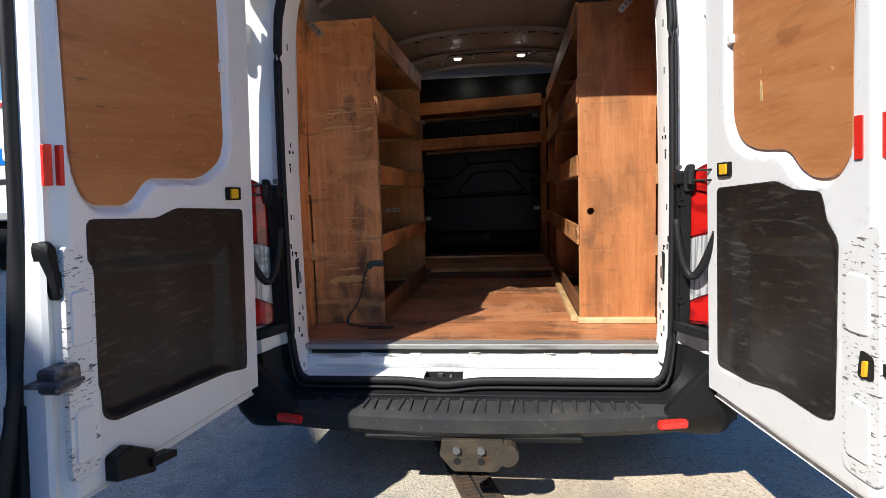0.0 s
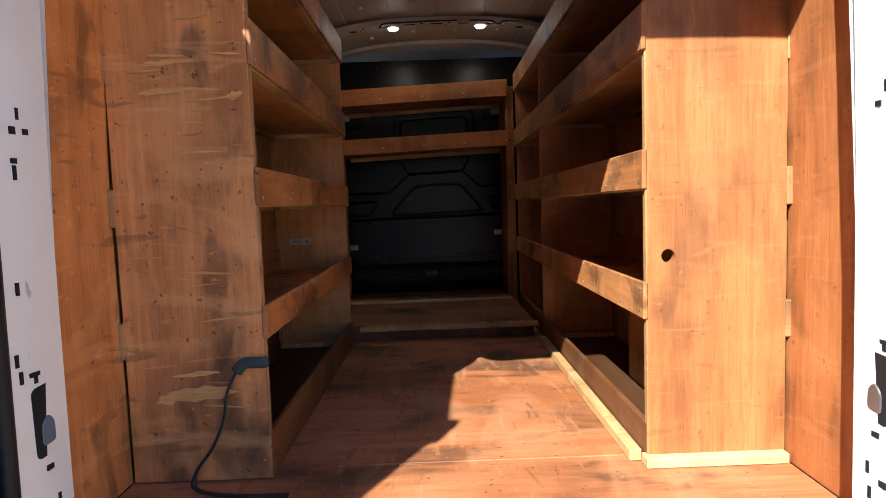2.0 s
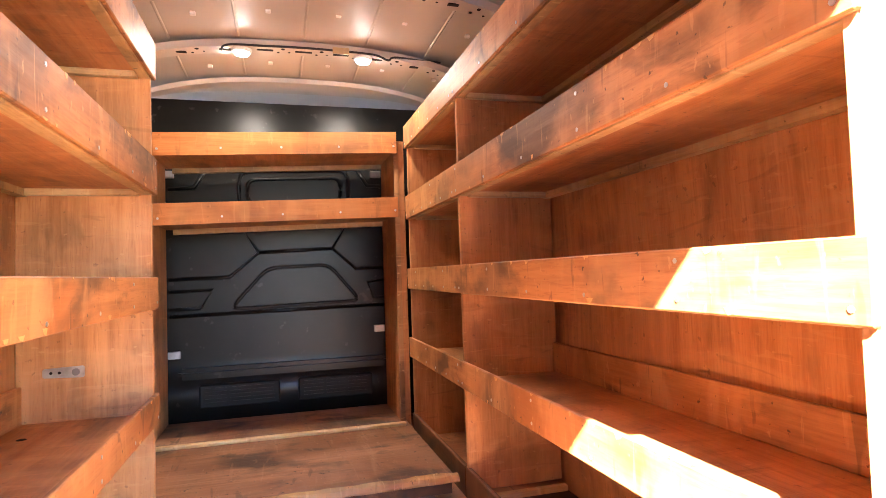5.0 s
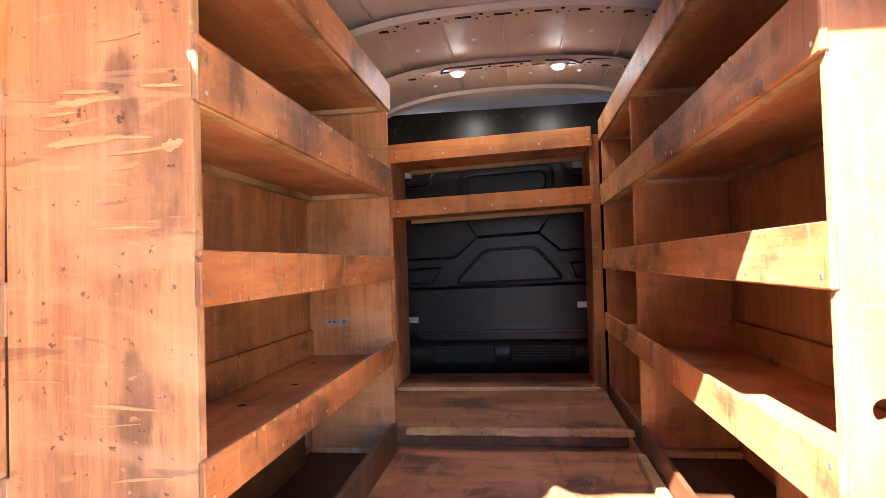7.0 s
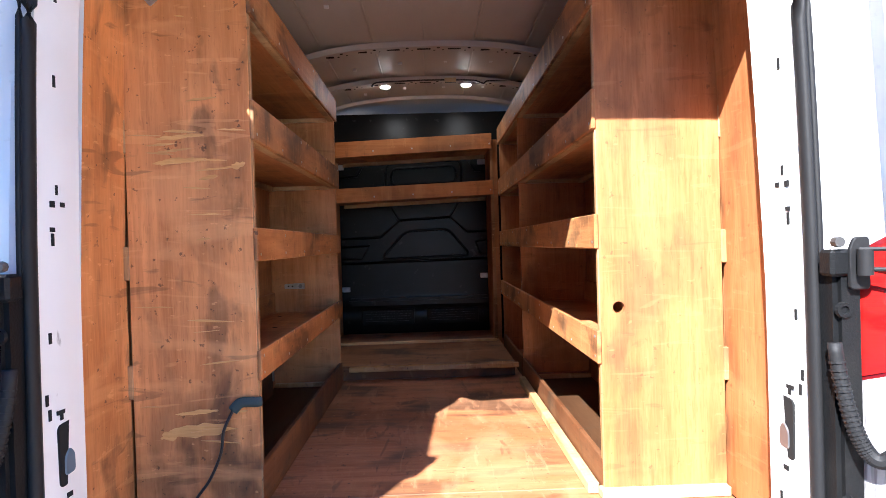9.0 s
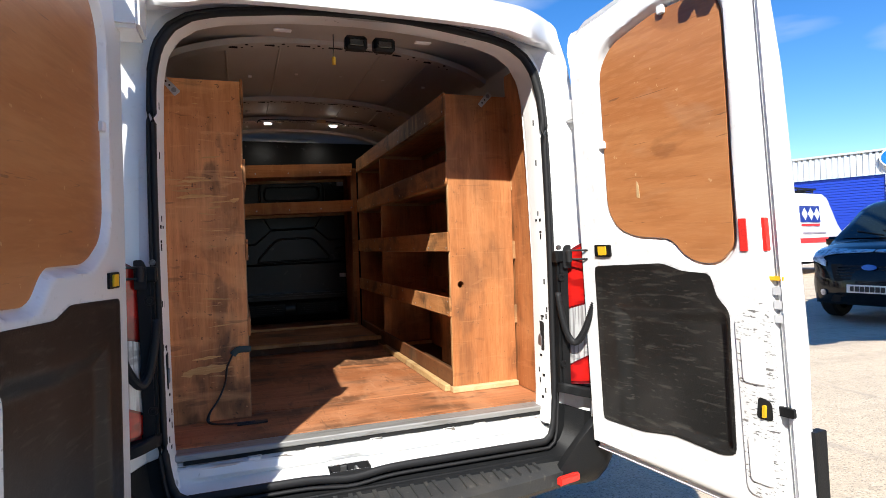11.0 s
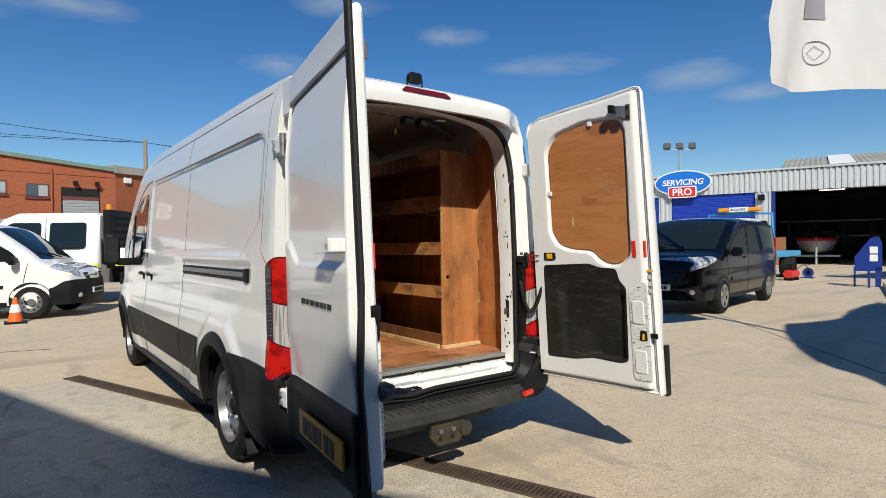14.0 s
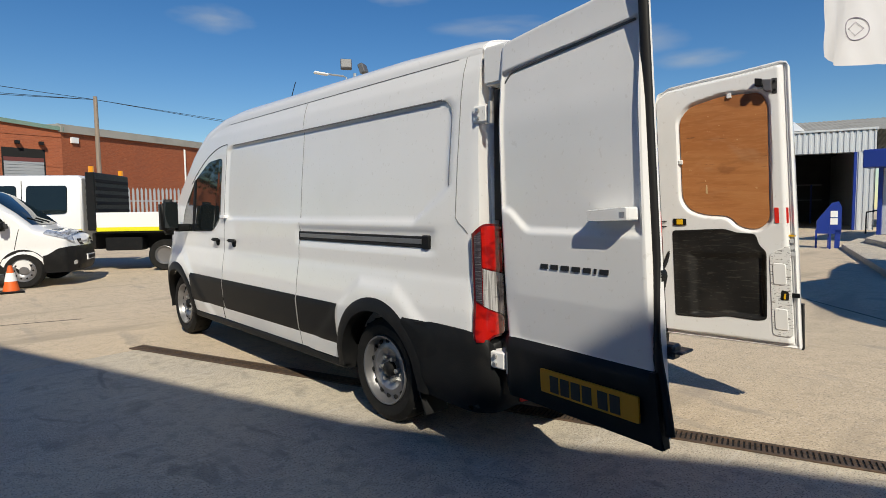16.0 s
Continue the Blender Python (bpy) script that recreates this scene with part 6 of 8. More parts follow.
wire = spline([(-0.33, 2.26, 2.275), (-0.30, 2.26, 2.30), (-0.15, 2.26, 2.305), (0.0, 2.26, 2.308), (0.15, 2.26, 2.306), (0.30, 2.26, 2.30), (0.36, 2.26, 2.28), (0.40, 2.26, 2.295), (0.60, 2.26, 2.285)])
vpart("lamp_wire", tube(wire, 0.005, 6), CABLE, "black lamp wire along the rib", smooth=True)
vpart("tape_tag", box((0.12, 2.252, 2.292), (0.19, 2.258, 2.318)), PINE, "beige tape tag")
for x in (-0.02, 0.095):
    fl = vpart("flood_lamp", box((x - 0.045, -0.08, 2.095), (x + 0.045, -0.03, 2.150), 0.01), BLACK_TRIM, "black flood lamp under the header")
    vpart("flood_lens", box((x - 0.03, -0.084, 2.105), (x + 0.03, -0.079, 2.135), 0.004), DARK_GLASS, parent=fl)
for x in (-0.30, 0.28):
    vpart("header_lamp", box((x - 0.035, -0.02, 2.165), (x + 0.035, 0.01, 2.172), 0.004), PALE_INK, "small white header lamp")
vpart("pull_cord", rod((-0.11, -0.06, 2.15), (-0.11, -0.06, 2.06), 0.002, 6), CABLE, "hanging cord")
vpart("cord_end", rod((-0.11, -0.06, 2.06), (-0.11, -0.06, 2.03), 0.007, 8), YELLOW, "orange cord end")
# creases and studs of the roof skin between the ribs
for y0, y1 in ((0.62, 1.61), (1.75, 2.23), (2.36, 2.70)):
    for x in (-0.52, -0.26, 0.0, 0.26, 0.52):
        zc = 2.16 + 0.172 * (max(0.0, 1 - (abs(x) / 0.83) ** 2.6)) ** 0.72
        vpart("roof_crease", tube([(x, y, zc + 0.004) for y in np.linspace(y0, y1, 6)], 0.006, 6, squash=0.004), CEILING_MAT, "", smooth=True)
        vpart("roof_stud", box((x + 0.11, (y0 + y1) / 2 - 0.008, zc - 0.001), (x + 0.13, (y0 + y1) / 2 + 0.008, zc + 0.012), 0.002), PALE_INK)
# header inside
vpart("header_lining", grid(30, 6, lambda u, v: ((u - 0.5) * 1.5, -0.10 + 0.16 * v, 2.06 + 0.145 * (1 - abs(2 * u - 1) ** 4) + 0.03 * v)), CEILING_MAT, "grey header lining", smooth=True)

# ---- surroundings ----
BRICK = material("red_brick", (0.31, 0.082, 0.032), 0.85, spots=[(0.8, (1, 1, 1), 0.45, 0.75, (0.26, 0.075, 0.036), 0.6, 6), (9, (1, 1, 3.2), 0.5, 0.7, (0.38, 0.13, 0.065), 0.6, 3), (22, (1, 1, 3), 0.6, 0.7, (0.22, 0.08, 0.05), 0.6, 2)])


def brick_courses(m):
    """Mortar courses over the brick colour."""
    nt = m.node_tree
    bsdf = nt.nodes["Principled BSDF"]
    src = bsdf.inputs["Base Color"].links[0].from_socket
    co, sep, add, com = nt.nodes.new("ShaderNodeTexCoord"), nt.nodes.new("ShaderNodeSeparateXYZ"), nt.nodes.new("ShaderNodeMath"), nt.nodes.new("ShaderNodeCombineXYZ")
    nt.links.new(co.outputs["Object"], sep.inputs[0])
    nt.links.new(sep.outputs["X"], add.inputs[0])
    nt.links.new(sep.outputs["Y"], add.inputs[1])
    nt.links.new(add.outputs[0], com.inputs[0])
    nt.links.new(sep.outputs["Z"], com.inputs[1])
    bt = nt.nodes.new("ShaderNodeTexBrick")
    bt.inputs["Scale"].default_value, bt.inputs["Mortar Size"].default_value = 1.0, 0.009
    bt.inputs["Brick Width"].default_value, bt.inputs["Row Height"].default_value = 0.225, 0.075
    bt.inputs["Color1"].default_value, bt.inputs["Color2"].default_value, bt.inputs["Mortar"].default_value = (1.08, 1.05, 1.0, 1), (0.84, 0.82, 0.80, 1), (0.98, 1.15, 1.3, 1)
    nt.links.new(com.outputs[0], bt.inputs["Vector"])
    mix = nt.nodes.new("ShaderNodeMix")
    mix.data_type, mix.blend_type = "RGBA", "MULTIPLY"
    mix.inputs["Factor"].default_value = 1.0
    nt.links.new(src, mix.inputs["A"])
    nt.links.new(bt.outputs["Color"], mix.inputs["B"])
    nt.links.new(mix.outputs["Result"], bsdf.inputs["Base Color"])


brick_courses(BRICK)

GREEN_TRIM = material("green_painted_metal", (0.13, 0.21, 0.17), 0.5, spots=[(3, (1, 1, 1), 0.5, 0.7, (0.2, 0.26, 0.22), 0.5, 5)])
SHUTTER = material("grey_roller_shutter", (0.36, 0.37, 0.38), 0.45, 0.3)
FRAME_RED = material("dark_red_window_frame", (0.12, 0.03, 0.025), 0.5)
WINDOW = material("office_window_glass", (0.05, 0.07, 0.09), 0.05, spec=0.8)
SIGN_WHITE = material("white_signboard", (0.80, 0.80, 0.78), 0.5)
SIGN_YELLOW = material("yellow_sign_lettering", (0.75, 0.55, 0.03), 0.5)
CLAD = material("pale_grey_cladding", (0.56, 0.58, 0.59), 0.45, 0.15, spots=[(0.7, (1, 1, 1), 0.5, 0.75, (0.48, 0.49, 0.49), 0.5, 6)])
BLUE = material("blue_roller_door", (0.010, 0.045, 0.42), 0.42, spots=[(1.2, (1, 1, 1), 0.5, 0.75, (0.015, 0.06, 0.34), 0.6, 5)])
BLUE_TRIM = material("dark_blue_paint", (0.010, 0.035, 0.24), 0.4)
SIGN_BLUE = material("bright_blue_sign", (0.01, 0.16, 0.62), 0.35)
SIGN_RED = material("red_sign", (0.62, 0.03, 0.03), 0.4)
ASBESTOS = material("weathered_roof_sheet", (0.33, 0.32, 0.29), 0.85, spots=[(0.8, (1, 1, 1), 0.45, 0.7, (0.22, 0.21, 0.18), 0.7, 7)])
# dark greys put the open bay's dimness into its walls and ceiling
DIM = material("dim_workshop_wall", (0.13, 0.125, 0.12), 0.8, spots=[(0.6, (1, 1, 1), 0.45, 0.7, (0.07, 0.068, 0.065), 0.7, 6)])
LAMP_GREY = material("dark_grey_lamp", (0.10, 0.10, 0.105), 0.45)
GALV = material("galvanised_fence", (0.42, 0.44, 0.45), 0.5, 0.5)
POLE_WOOD = material("weathered_wood_pole", (0.28, 0.22, 0.17), 0.85, spots=[(4, (3, 3, 0.2), 0.45, 0.7, (0.18, 0.14, 0.11), 0.7, 6)])
BLACK_TAR = material("dark_joint_tar", (0.07, 0.06, 0.05), 0.9)
ORANGE = material("orange_plastic", (0.78, 0.13, 0.02), 0.5)
AMBER = material("amber_lens", (0.85, 0.32, 0.02), 0.25, coat=0.5)
SKY_BLUE = material("light_blue_paint", (0.06, 0.34, 0.62), 0.4)
BLACK_PAINT = material("glossy_black_paint", (0.003, 0.0035, 0.005), 0.12, coat=0.25, spots=[(1.5, (1, 1, 1), 0.5, 0.8, (0.008, 0.009, 0.012), 0.5, 5)], spec=0.25)
GLASS_CAR = material("car_window_glass", (0.010, 0.016, 0.016), 0.03, coat=0.0, spec=0.5)
HEADLAMP = material("headlamp", (0.66, 0.68, 0.70), 0.08, 0.3, coat=1.0, spots=[(16, (1, 1, 1), 0.45, 0.6, (0.15, 0.15, 0.16), 0.7, 2)])
ALLOY = material("alloy_wheel", (0.55, 0.55, 0.56), 0.3, 0.8)
YELLOW_TAPE = material("yellow_reflective_tape", (0.75, 0.70, 0.02), 0.45)
BLIND = material("grey_window_blind", (0.30, 0.33, 0.34), 0.7)
FLAG = material("white_flag_cloth", (0.60, 0.60, 0.62), 0.8, spots=[(3, (1, 1, 1), 0.5, 0.75, (0.66, 0.66, 0.68), 0.4, 5)], bump=(4, 0.6))
GREY_INK = material("grey_flag_print", (0.28, 0.25, 0.30), 0.7)
LEAF = material("leaf_green", (0.075, 0.11, 0.03), 0.6, spots=[(2, (1, 1, 1), 0.45, 0.7, (0.12, 0.15, 0.05), 0.7, 4)])
BARK = material("bark", (0.10, 0.075, 0.05), 0.9, bump=(20, 0.5))


def tpart(root, name, bm, mat, label="", smooth=False, auto=0.0, parent=None):
    """A part of a thing whose root is an Empty; the mesh is given in the thing's own frame."""
    return part(name, bm, mat, parent or root, label, smooth, auto)


XZ = lambda u, v, w: Vector((u, w, v))


# -- brick building: local x along the facade, -y towards the yard
def brick_unit():
    root = thing("brick_building", "red brick industrial unit with a green roof edge and roller shutters", "building", (2.70, 33.6, 0))
    P = lambda u, v, w: Vector((u - 8.64, w, v))                          # u as along the facade from its far corner
    wall = tpart(root, "front_wall", slab([(0, 0), (8.64, 0), (8.64, 5.62), (0, 6.55)], P, 0.35, 0.0), BRICK, "red brick gable wall")
    side = Vector((9.7, 5.2, 0)).normalized()
    S = lambda u, v, w: Vector((side.x * u + side.y * w, side.y * u - side.x * w, v))
    tpart(root, "side_wall", slab([(0, 0), (24, 0), (24, 5.75), (0, 5.62)], S, -0.3, 0.0), BRICK, "long red brick side wall")
    L = lambda u, v, w: Vector((-8.64 - 0.75 * u - 0.6 * w, 0.66 * u - 0.75 * w, v))
    tpart(root, "side_wall", slab([(0, 0), (14, 0), (14, 5.2), (0, 6.55)], L, -0.3, 0.0), BRICK, "red brick end wall")
    tpart(root, "roof_edge", slab([(-0.12, 6.55), (8.75, 5.60), (8.75, 5.80), (-0.12, 6.76)], P, 0.2, -0.14), GREEN_TRIM, "green metal roof edge")
    tpart(root, "roof_edge", slab([(-0.1, 6.55), (14, 5.2), (14, 5.4), (-0.1, 6.76)], L, -0.2, 0.12), GREEN_TRIM)
    tpart(root, "gutter", slab([(-0.1, 5.55), (24, 5.70), (24, 6.05), (-0.1, 5.90)], S, -0.3, 0.16), ASBESTOS, "weathered grey roof edge and gutter")
    tpart(root, "roof", slab([(-0.1, 5.85), (24, 6.0), (24, 6.15), (-0.1, 6.0)], S, -12, -0.05), ASBESTOS, "grey sheet roof")
    Q = lambda u, v, w: Vector((u - 9.30, w, v))
    for u, v in ((1.08, 4.18), (3.47, 4.16), (5.24, 4.06)):
        w = tpart(root, "window", slab([(u, v), (u + 1.0, v), (u + 1.0, v + 0.72), (u, v + 0.72)], Q, 0.05, -0.02), FRAME_RED, "dark red framed office window")
        for k in (0, 1):
            tpart(root, "pane", slab([(u + 0.06 + 0.46 * k, v + 0.07), (u + 0.48 + 0.46 * k, v + 0.07), (u + 0.48 + 0.46 * k, v + 0.66), (u + 0.06 + 0.46 * k, v + 0.66)], Q, 0.0, -0.03), WINDOW, parent=w)
        tpart(root, "blind", slab([(u + 0.53, v + 0.08), (u + 0.93, v + 0.08), (u + 0.93, v + (0.34 if u < 2 else 0.64)), (u + 0.53, v + (0.28 if u < 2 else 0.64))], Q, -0.025, -0.033), BLIND, "pale window blind", parent=w)
        tpart(root, "sill", slab([(u - 0.05, v - 0.08), (u + 1.05, v - 0.08), (u + 1.05, v - 0.01), (u - 0.05, v - 0.01)], Q, 0, -0.09), FRAME_RED, parent=w)
    tpart(root, "lintel_course", slab([(0, 5.45), (8.64, 5.28), (8.64, 5.36), (0, 5.53)], P, 0.1, -0.03), BRICK)
    d = tpart(root, "shutter_door", slab([(6.75, 0), (8.70 - 0.15, 0), (8.55, 4.60), (6.75, 4.66)], Q, 0.05, -0.015), BLACK_VOID, "recessed loading door")
    tpart(root, "shutter", slab([(6.82, 0), (8.48, 0), (8.48, 3.95), (6.82, 3.98)], Q, 0.0, -0.03), SHUTTER, "grey roller shutter", parent=d)
    for k in range(26):
        tpart(root, "slat", slab([(6.82, 0.05 + k * 0.15), (8.48, 0.05 + k * 0.15), (8.48, 0.15 + k * 0.15), (6.82, 0.15 + k * 0.15)], Q, -0.028, -0.05), SHUTTER, parent=d)
    tpart(root, "red_lintel", slab([(6.82, 3.98), (8.48, 3.95), (8.48, 4.15), (6.82, 4.18)], Q, 0.0, -0.04), FRAME_RED, parent=d)
    for u in (0.8, 2.75):
        sh = tpart(root, "shutter_door", slab([(u, 0), (u + 1.75, 0), (u + 1.75, 2.9), (u, 2.9)], Q, 0, -0.05), SHUTTER, "grey roller shutter")
        for k in range(18):
            tpart(root, "slat", slab([(u, 0.05 + k * 0.15), (u + 1.75, 0.05 + k * 0.15), (u + 1.75, 0.13 + k * 0.15), (u, 0.13 + k * 0.15)], Q, -0.04, -0.065), SHUTTER, parent=sh)
    sg = tpart(root, "signboard", slab([(0.80, 2.90), (2.60, 2.90), (2.60, 3.30), (0.80, 3.30)], Q, 0, -0.12), SIGN_WHITE, "white signboard with yellow lettering bars")
    for k in range(5):
        tpart(root, "lettering_bar", slab([(1.2 + k * 0.2, 3.02), (1.34 + k * 0.2, 3.02), (1.36 + k * 0.2, 3.20), (1.22 + k * 0.2, 3.20)], Q, -0.11, -0.13), SIGN_YELLOW, parent=sg)
    s2 = tpart(root, "signboard", slab([(0.35, 4.0), (1.55, 4.0), (1.55, 5.05), (0.35, 5.05)], L, 0, 0.06), SIGN_WHITE, "white signboard with grey text bars")
    tpart(root, "lettering_bar", slab([(0.5, 4.72), (1.2, 4.72), (1.2, 4.95), (0.5, 4.95)], L, 0.05, 0.07), SIGN_YELLOW, parent=s2)
    for k in range(5):
        tpart(root, "text_bar", slab([(0.55, 4.15 + k * 0.11), (1.35, 4.15 + k * 0.11), (1.35, 4.19 + k * 0.11), (0.55, 4.19 + k * 0.11)], L, 0.05, 0.07), GREY_INK, parent=s2)
    tpart(root, "alarm_box", slab([(0.5, 5.05), (0.9, 5.05), (0.9, 5.35), (0.5, 5.35)], S, 0, 0.12), SIGN_WHITE, "white alarm box")
    tpart(root, "alarm_box", slab([(0.25, 4.95), (0.45, 4.95), (0.45, 5.2), (0.25, 5.2)], P, 0, -0.1), SIGN_WHITE, "white alarm box")
    tpart(root, "drain_pipe", put(rod((0, 0, 0), (0, 0, 5.4), 0.06, 8), Matrix.Translation(S(8.45, 0, 0.1))), SIGN_WHITE, "white rain pipe")
    tpart(root, "drain_pipe", put(rod((0, 0, 0), (0, 0, 5.6), 0.05, 8), Matrix.Translation(Q(6.35, 0, -0.06))), BRICK)
    for u in (7.3, 8.3):
        tpart(root, "wall_lamp", slab([(u, 4.82), (u + 0.2, 4.82), (u + 0.2, 4.98), (u, 4.98)], Q, 0, -0.35), BLACK_TRIM, "black wall lamp")
    return root


brick_unit()


# -- service garage: local x along the facade (from its far end), y into the building
def garage():
    ang = math.degrees(math.atan2(4.2 - 24.5, 32.0 - 24.6))
    root = thing("service_garage", "pale grey ribbed garage with blue roller doors and one open bay", "building", (24.6, 24.5, 0), rz=ang)
    P = lambda u, v, w: Vector((u, w, v))                                  # w positive goes into the building
    def ribbed(u0, u1, v0, v1, pitch=0.25):
        bm = bmesh.new()
        u = u0
        pts = []
        while u < u1 - 1e-6:
            for du, dw in ((0.0, 0.0), (0.4, 0.0), (0.5, -0.045), (0.9, -0.045)):
                pts.append((min(u1, u + du * pitch), dw))
            u += pitch
        pts.append((u1, 0.0))
        lo = [bm.verts.new(P(a, v0, b)) for a, b in pts]
        hi = [bm.verts.new(P(a, v1, b)) for a, b in pts]
        for k in range(len(pts) - 1):
            bm.faces.new((lo[k], lo[k + 1], hi[k + 1], hi[k]))
        bmesh.ops.recalc_face_normals(bm, faces=bm.faces)
        return bm
    tpart(root, "fascia_cladding", ribbed(-4, 21.45, 3.90, 5.0), CLAD, "pale grey ribbed steel fascia")
    tpart(root, "fascia_cap", box((-4, -0.10, 4.97), (21.5, 0.05, 5.07), 0.01), CLAD)
    for u0, u1 in ((-4, 2.0), (9.22, 9.92), (14.1, 14.9), (20.62, 21.45)):
        tpart(root, "pier", ribbed(u0, u1, 0, 3.90), CLAD, "ribbed grey pier")
    for u0, u1 in ((2.0, 9.22), (9.92, 14.1)):
        door = tpart(root, "roller_door", slab([(u0, 0), (u1, 0), (u1, 3.9), (u0, 3.9)], P, 0.2, 0.12), BLUE, "blue steel roller door")
        for k in range(30):
            tpart(root, "slat", slab([(u0, k * 0.13), (u1, k * 0.13), (u1, k * 0.13 + 0.105), (u0, k * 0.13 + 0.105)], P, 0.12, 0.085), BLUE, parent=door)
    tpart(root, "blue_post", box((14.86, -0.06, 0), (15.02, 0.1, 3.9), 0.01), BLUE_TRIM, "blue door post")
    tpart(root, "blue_post", box((20.55, -0.06, 0), (20.68, 0.1, 3.9), 0.01), BLUE_TRIM, "blue door post")
    tpart(root, "side_wall", box((21.35, 0.0, 0), (21.45, 16, 4.9)), CLAD)
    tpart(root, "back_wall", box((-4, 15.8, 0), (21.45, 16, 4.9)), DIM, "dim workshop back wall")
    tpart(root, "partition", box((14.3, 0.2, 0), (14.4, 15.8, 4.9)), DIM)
    tpart(root, "roof", slab([(0, 4.9), (16, 6.4), (16, 6.5), (0, 5.0)], lambda u, v, w: Vector((w, u, v)), -4, 21.5), ASBESTOS, "weathered corrugated roof")
    bm = bmesh.new()
    ridge = [(0.3, 4.98), (9.0, 6.55), (9.2, 6.55), (18.0, 4.98)]
    n_rib = 150
    rows = [[bm.verts.new(Vector((15.2 + 19.0 * i / n_rib, y, z + 0.035 * (i % 2)))) for y, z in ridge] for i in range(n_rib + 1)]
    for ra, rb in zip(rows, rows[1:]):
        for k in range(3):
            bm.faces.new((ra[k], rb[k], rb[k + 1], ra[k + 1]))
    bm.faces.new(rows[0])
    bm.faces.new(rows[-1][::-1])
    bmesh.ops.recalc_face_normals(bm, faces=bm.faces)
    big = tpart(root, "rear_roof", bm, ASBESTOS, "weathered corrugated sheet roof behind the bay")
    for u in (17.4, 26.0):
        tpart(root, "skylight", slab([(1.2, 5.20), (8.6, 6.535), (8.6, 6.56), (1.2, 5.225)], lambda y, v, w, u=u: Vector((u + w, y, v + 0.03)), 0.0, 1.1), SIGN_WHITE, "pale roof light sheet", parent=big)
    tpart(root, "workshop_rail", box((14.5, 11.0, 1.55), (20.4, 11.08, 1.62)), STEEL, "pale shelf rail in the workshop")
    tpart(root, "workshop_rail", box((14.5, 11.2, 2.55), (20.4, 11.3, 2.65)), STEEL)
    for k in range(4):
        tpart(root, "shelf_post", box((15.2 + k * 1.5, 10.9, 0), (15.3 + k * 1.5, 11.0, 2.6)), BLUE_TRIM)
    tpart(root, "ceiling_lining", box((14.0, 0.06, 4.70), (21.4, 15.9, 4.78)), DIM, "workshop ceiling in dimmed grey")
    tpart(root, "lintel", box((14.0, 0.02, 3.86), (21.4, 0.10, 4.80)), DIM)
    strip = material("workshop_tube_light", (1.0, 0.82, 0.6), 0.5, emit=2.0)
    fx = tpart(root, "workshop_light", box((16.9, 4.0, 4.15), (18.2, 4.8, 4.25), 0.02), STEEL, "hanging fluorescent workshop light")
    for k in range(3):
        tpart(root, "light_tube", box((16.95, 4.1 + 0.25 * k, 4.13), (18.15, 4.18 + 0.25 * k, 4.16)), strip, parent=fx)
    for u in (1.6, 14.4):
        tpart(root, "flood_light", box((u - 0.15, -0.25, 3.45), (u + 0.15, -0.05, 3.75), 0.02), BLACK_TRIM, "black flood light")
    # sign
    def ellipse(cu, cv, a, b, n=40):
        return [(cu + a * math.cos(2 * math.pi * k / n), cv + b * math.sin(2 * math.pi * k / n)) for k in range(n)]
    sg = tpart(root, "oval_sign", slab(ellipse(10.55, 4.62, 1.50, 0.70), P, -0.06, -0.24), SIGN_WHITE, "oval blue sign with white lettering")
    tpart(root, "sign_face", slab(ellipse(10.55, 4.62, 1.43, 0.63), P, -0.23, -0.25), SIGN_BLUE, parent=sg)
    tpart(root, "sign_band", slab(rounded([(9.78, 3.78), (11.28, 3.78), (11.28, 4.42), (9.78, 4.42)], 0.12), P, -0.20, -0.275), SIGN_WHITE, parent=sg)
    tpart(root, "sign_panel", slab(rounded([(9.84, 3.84), (11.22, 3.84), (11.22, 4.36), (9.84, 4.36)], 0.10), P, -0.26, -0.285), SIGN_RED, "red lower sign panel", parent=sg)
    for text, size, u, v, w, mat, shear in (("SERVICING", 0.44, 10.55, 4.50, -0.262, PALE_INK, 0.15), ("PRO", 0.54, 10.53, 3.92, -0.296, PALE_INK, 0.0)):
        cu = bpy.data.curves.new("sign_lettering", "FONT")
        cu.body, cu.size, cu.align_x, cu.extrude, cu.offset, cu.shear = text, size, "CENTER", 0.008, 0.012, shear
        cu.materials.append(mat)
        o = new("sign_lettering", cu)
        o.parent = sg
        o.matrix_basis = pose(u, w, v, 90, 0, 0)
    return root


garage()
post = thing("flood_light_post", "tall steel post with three floodlights behind the garage", "lamp post", (30.6, 16.2, 0))
tpart(post, "post", rod((0, 0, 0), (0, 0, 7.0), 0.07, 8), GALV)
tpart(post, "cross_arm", rod((-0.55, 0.5, 6.95), (0.55, -0.5, 6.95), 0.04, 6), GALV)
for k in (-1, 0, 1):
    tpart(post, "flood_lamp", put(box((-0.12, -0.2, -0.18), (0.12, 0.2, 0.18), 0.03), pose(k * 0.55, -k * 0.5, 7.15, 0, 15, 20)), LAMP_GREY, "grey floodlight head")
post = thing("flood_light_post", "tall steel post with two floodlights and a street lamp arm", "lamp post", (15.0, 24.5, 0))
tpart(post, "post", rod((0, 0, 0), (0, 0, 8.75), 0.08, 8), GALV)
for k in (-1, 1):
    tpart(post, "flood_lamp", put(box((-0.3, -0.15, -0.28), (0.3, 0.15, 0.28), 0.04), pose(k * 0.42, -0.2 * k, 9.1 - 0.1 * k, -20, 0, 30 * k)), LAMP_GREY, "grey floodlight head")
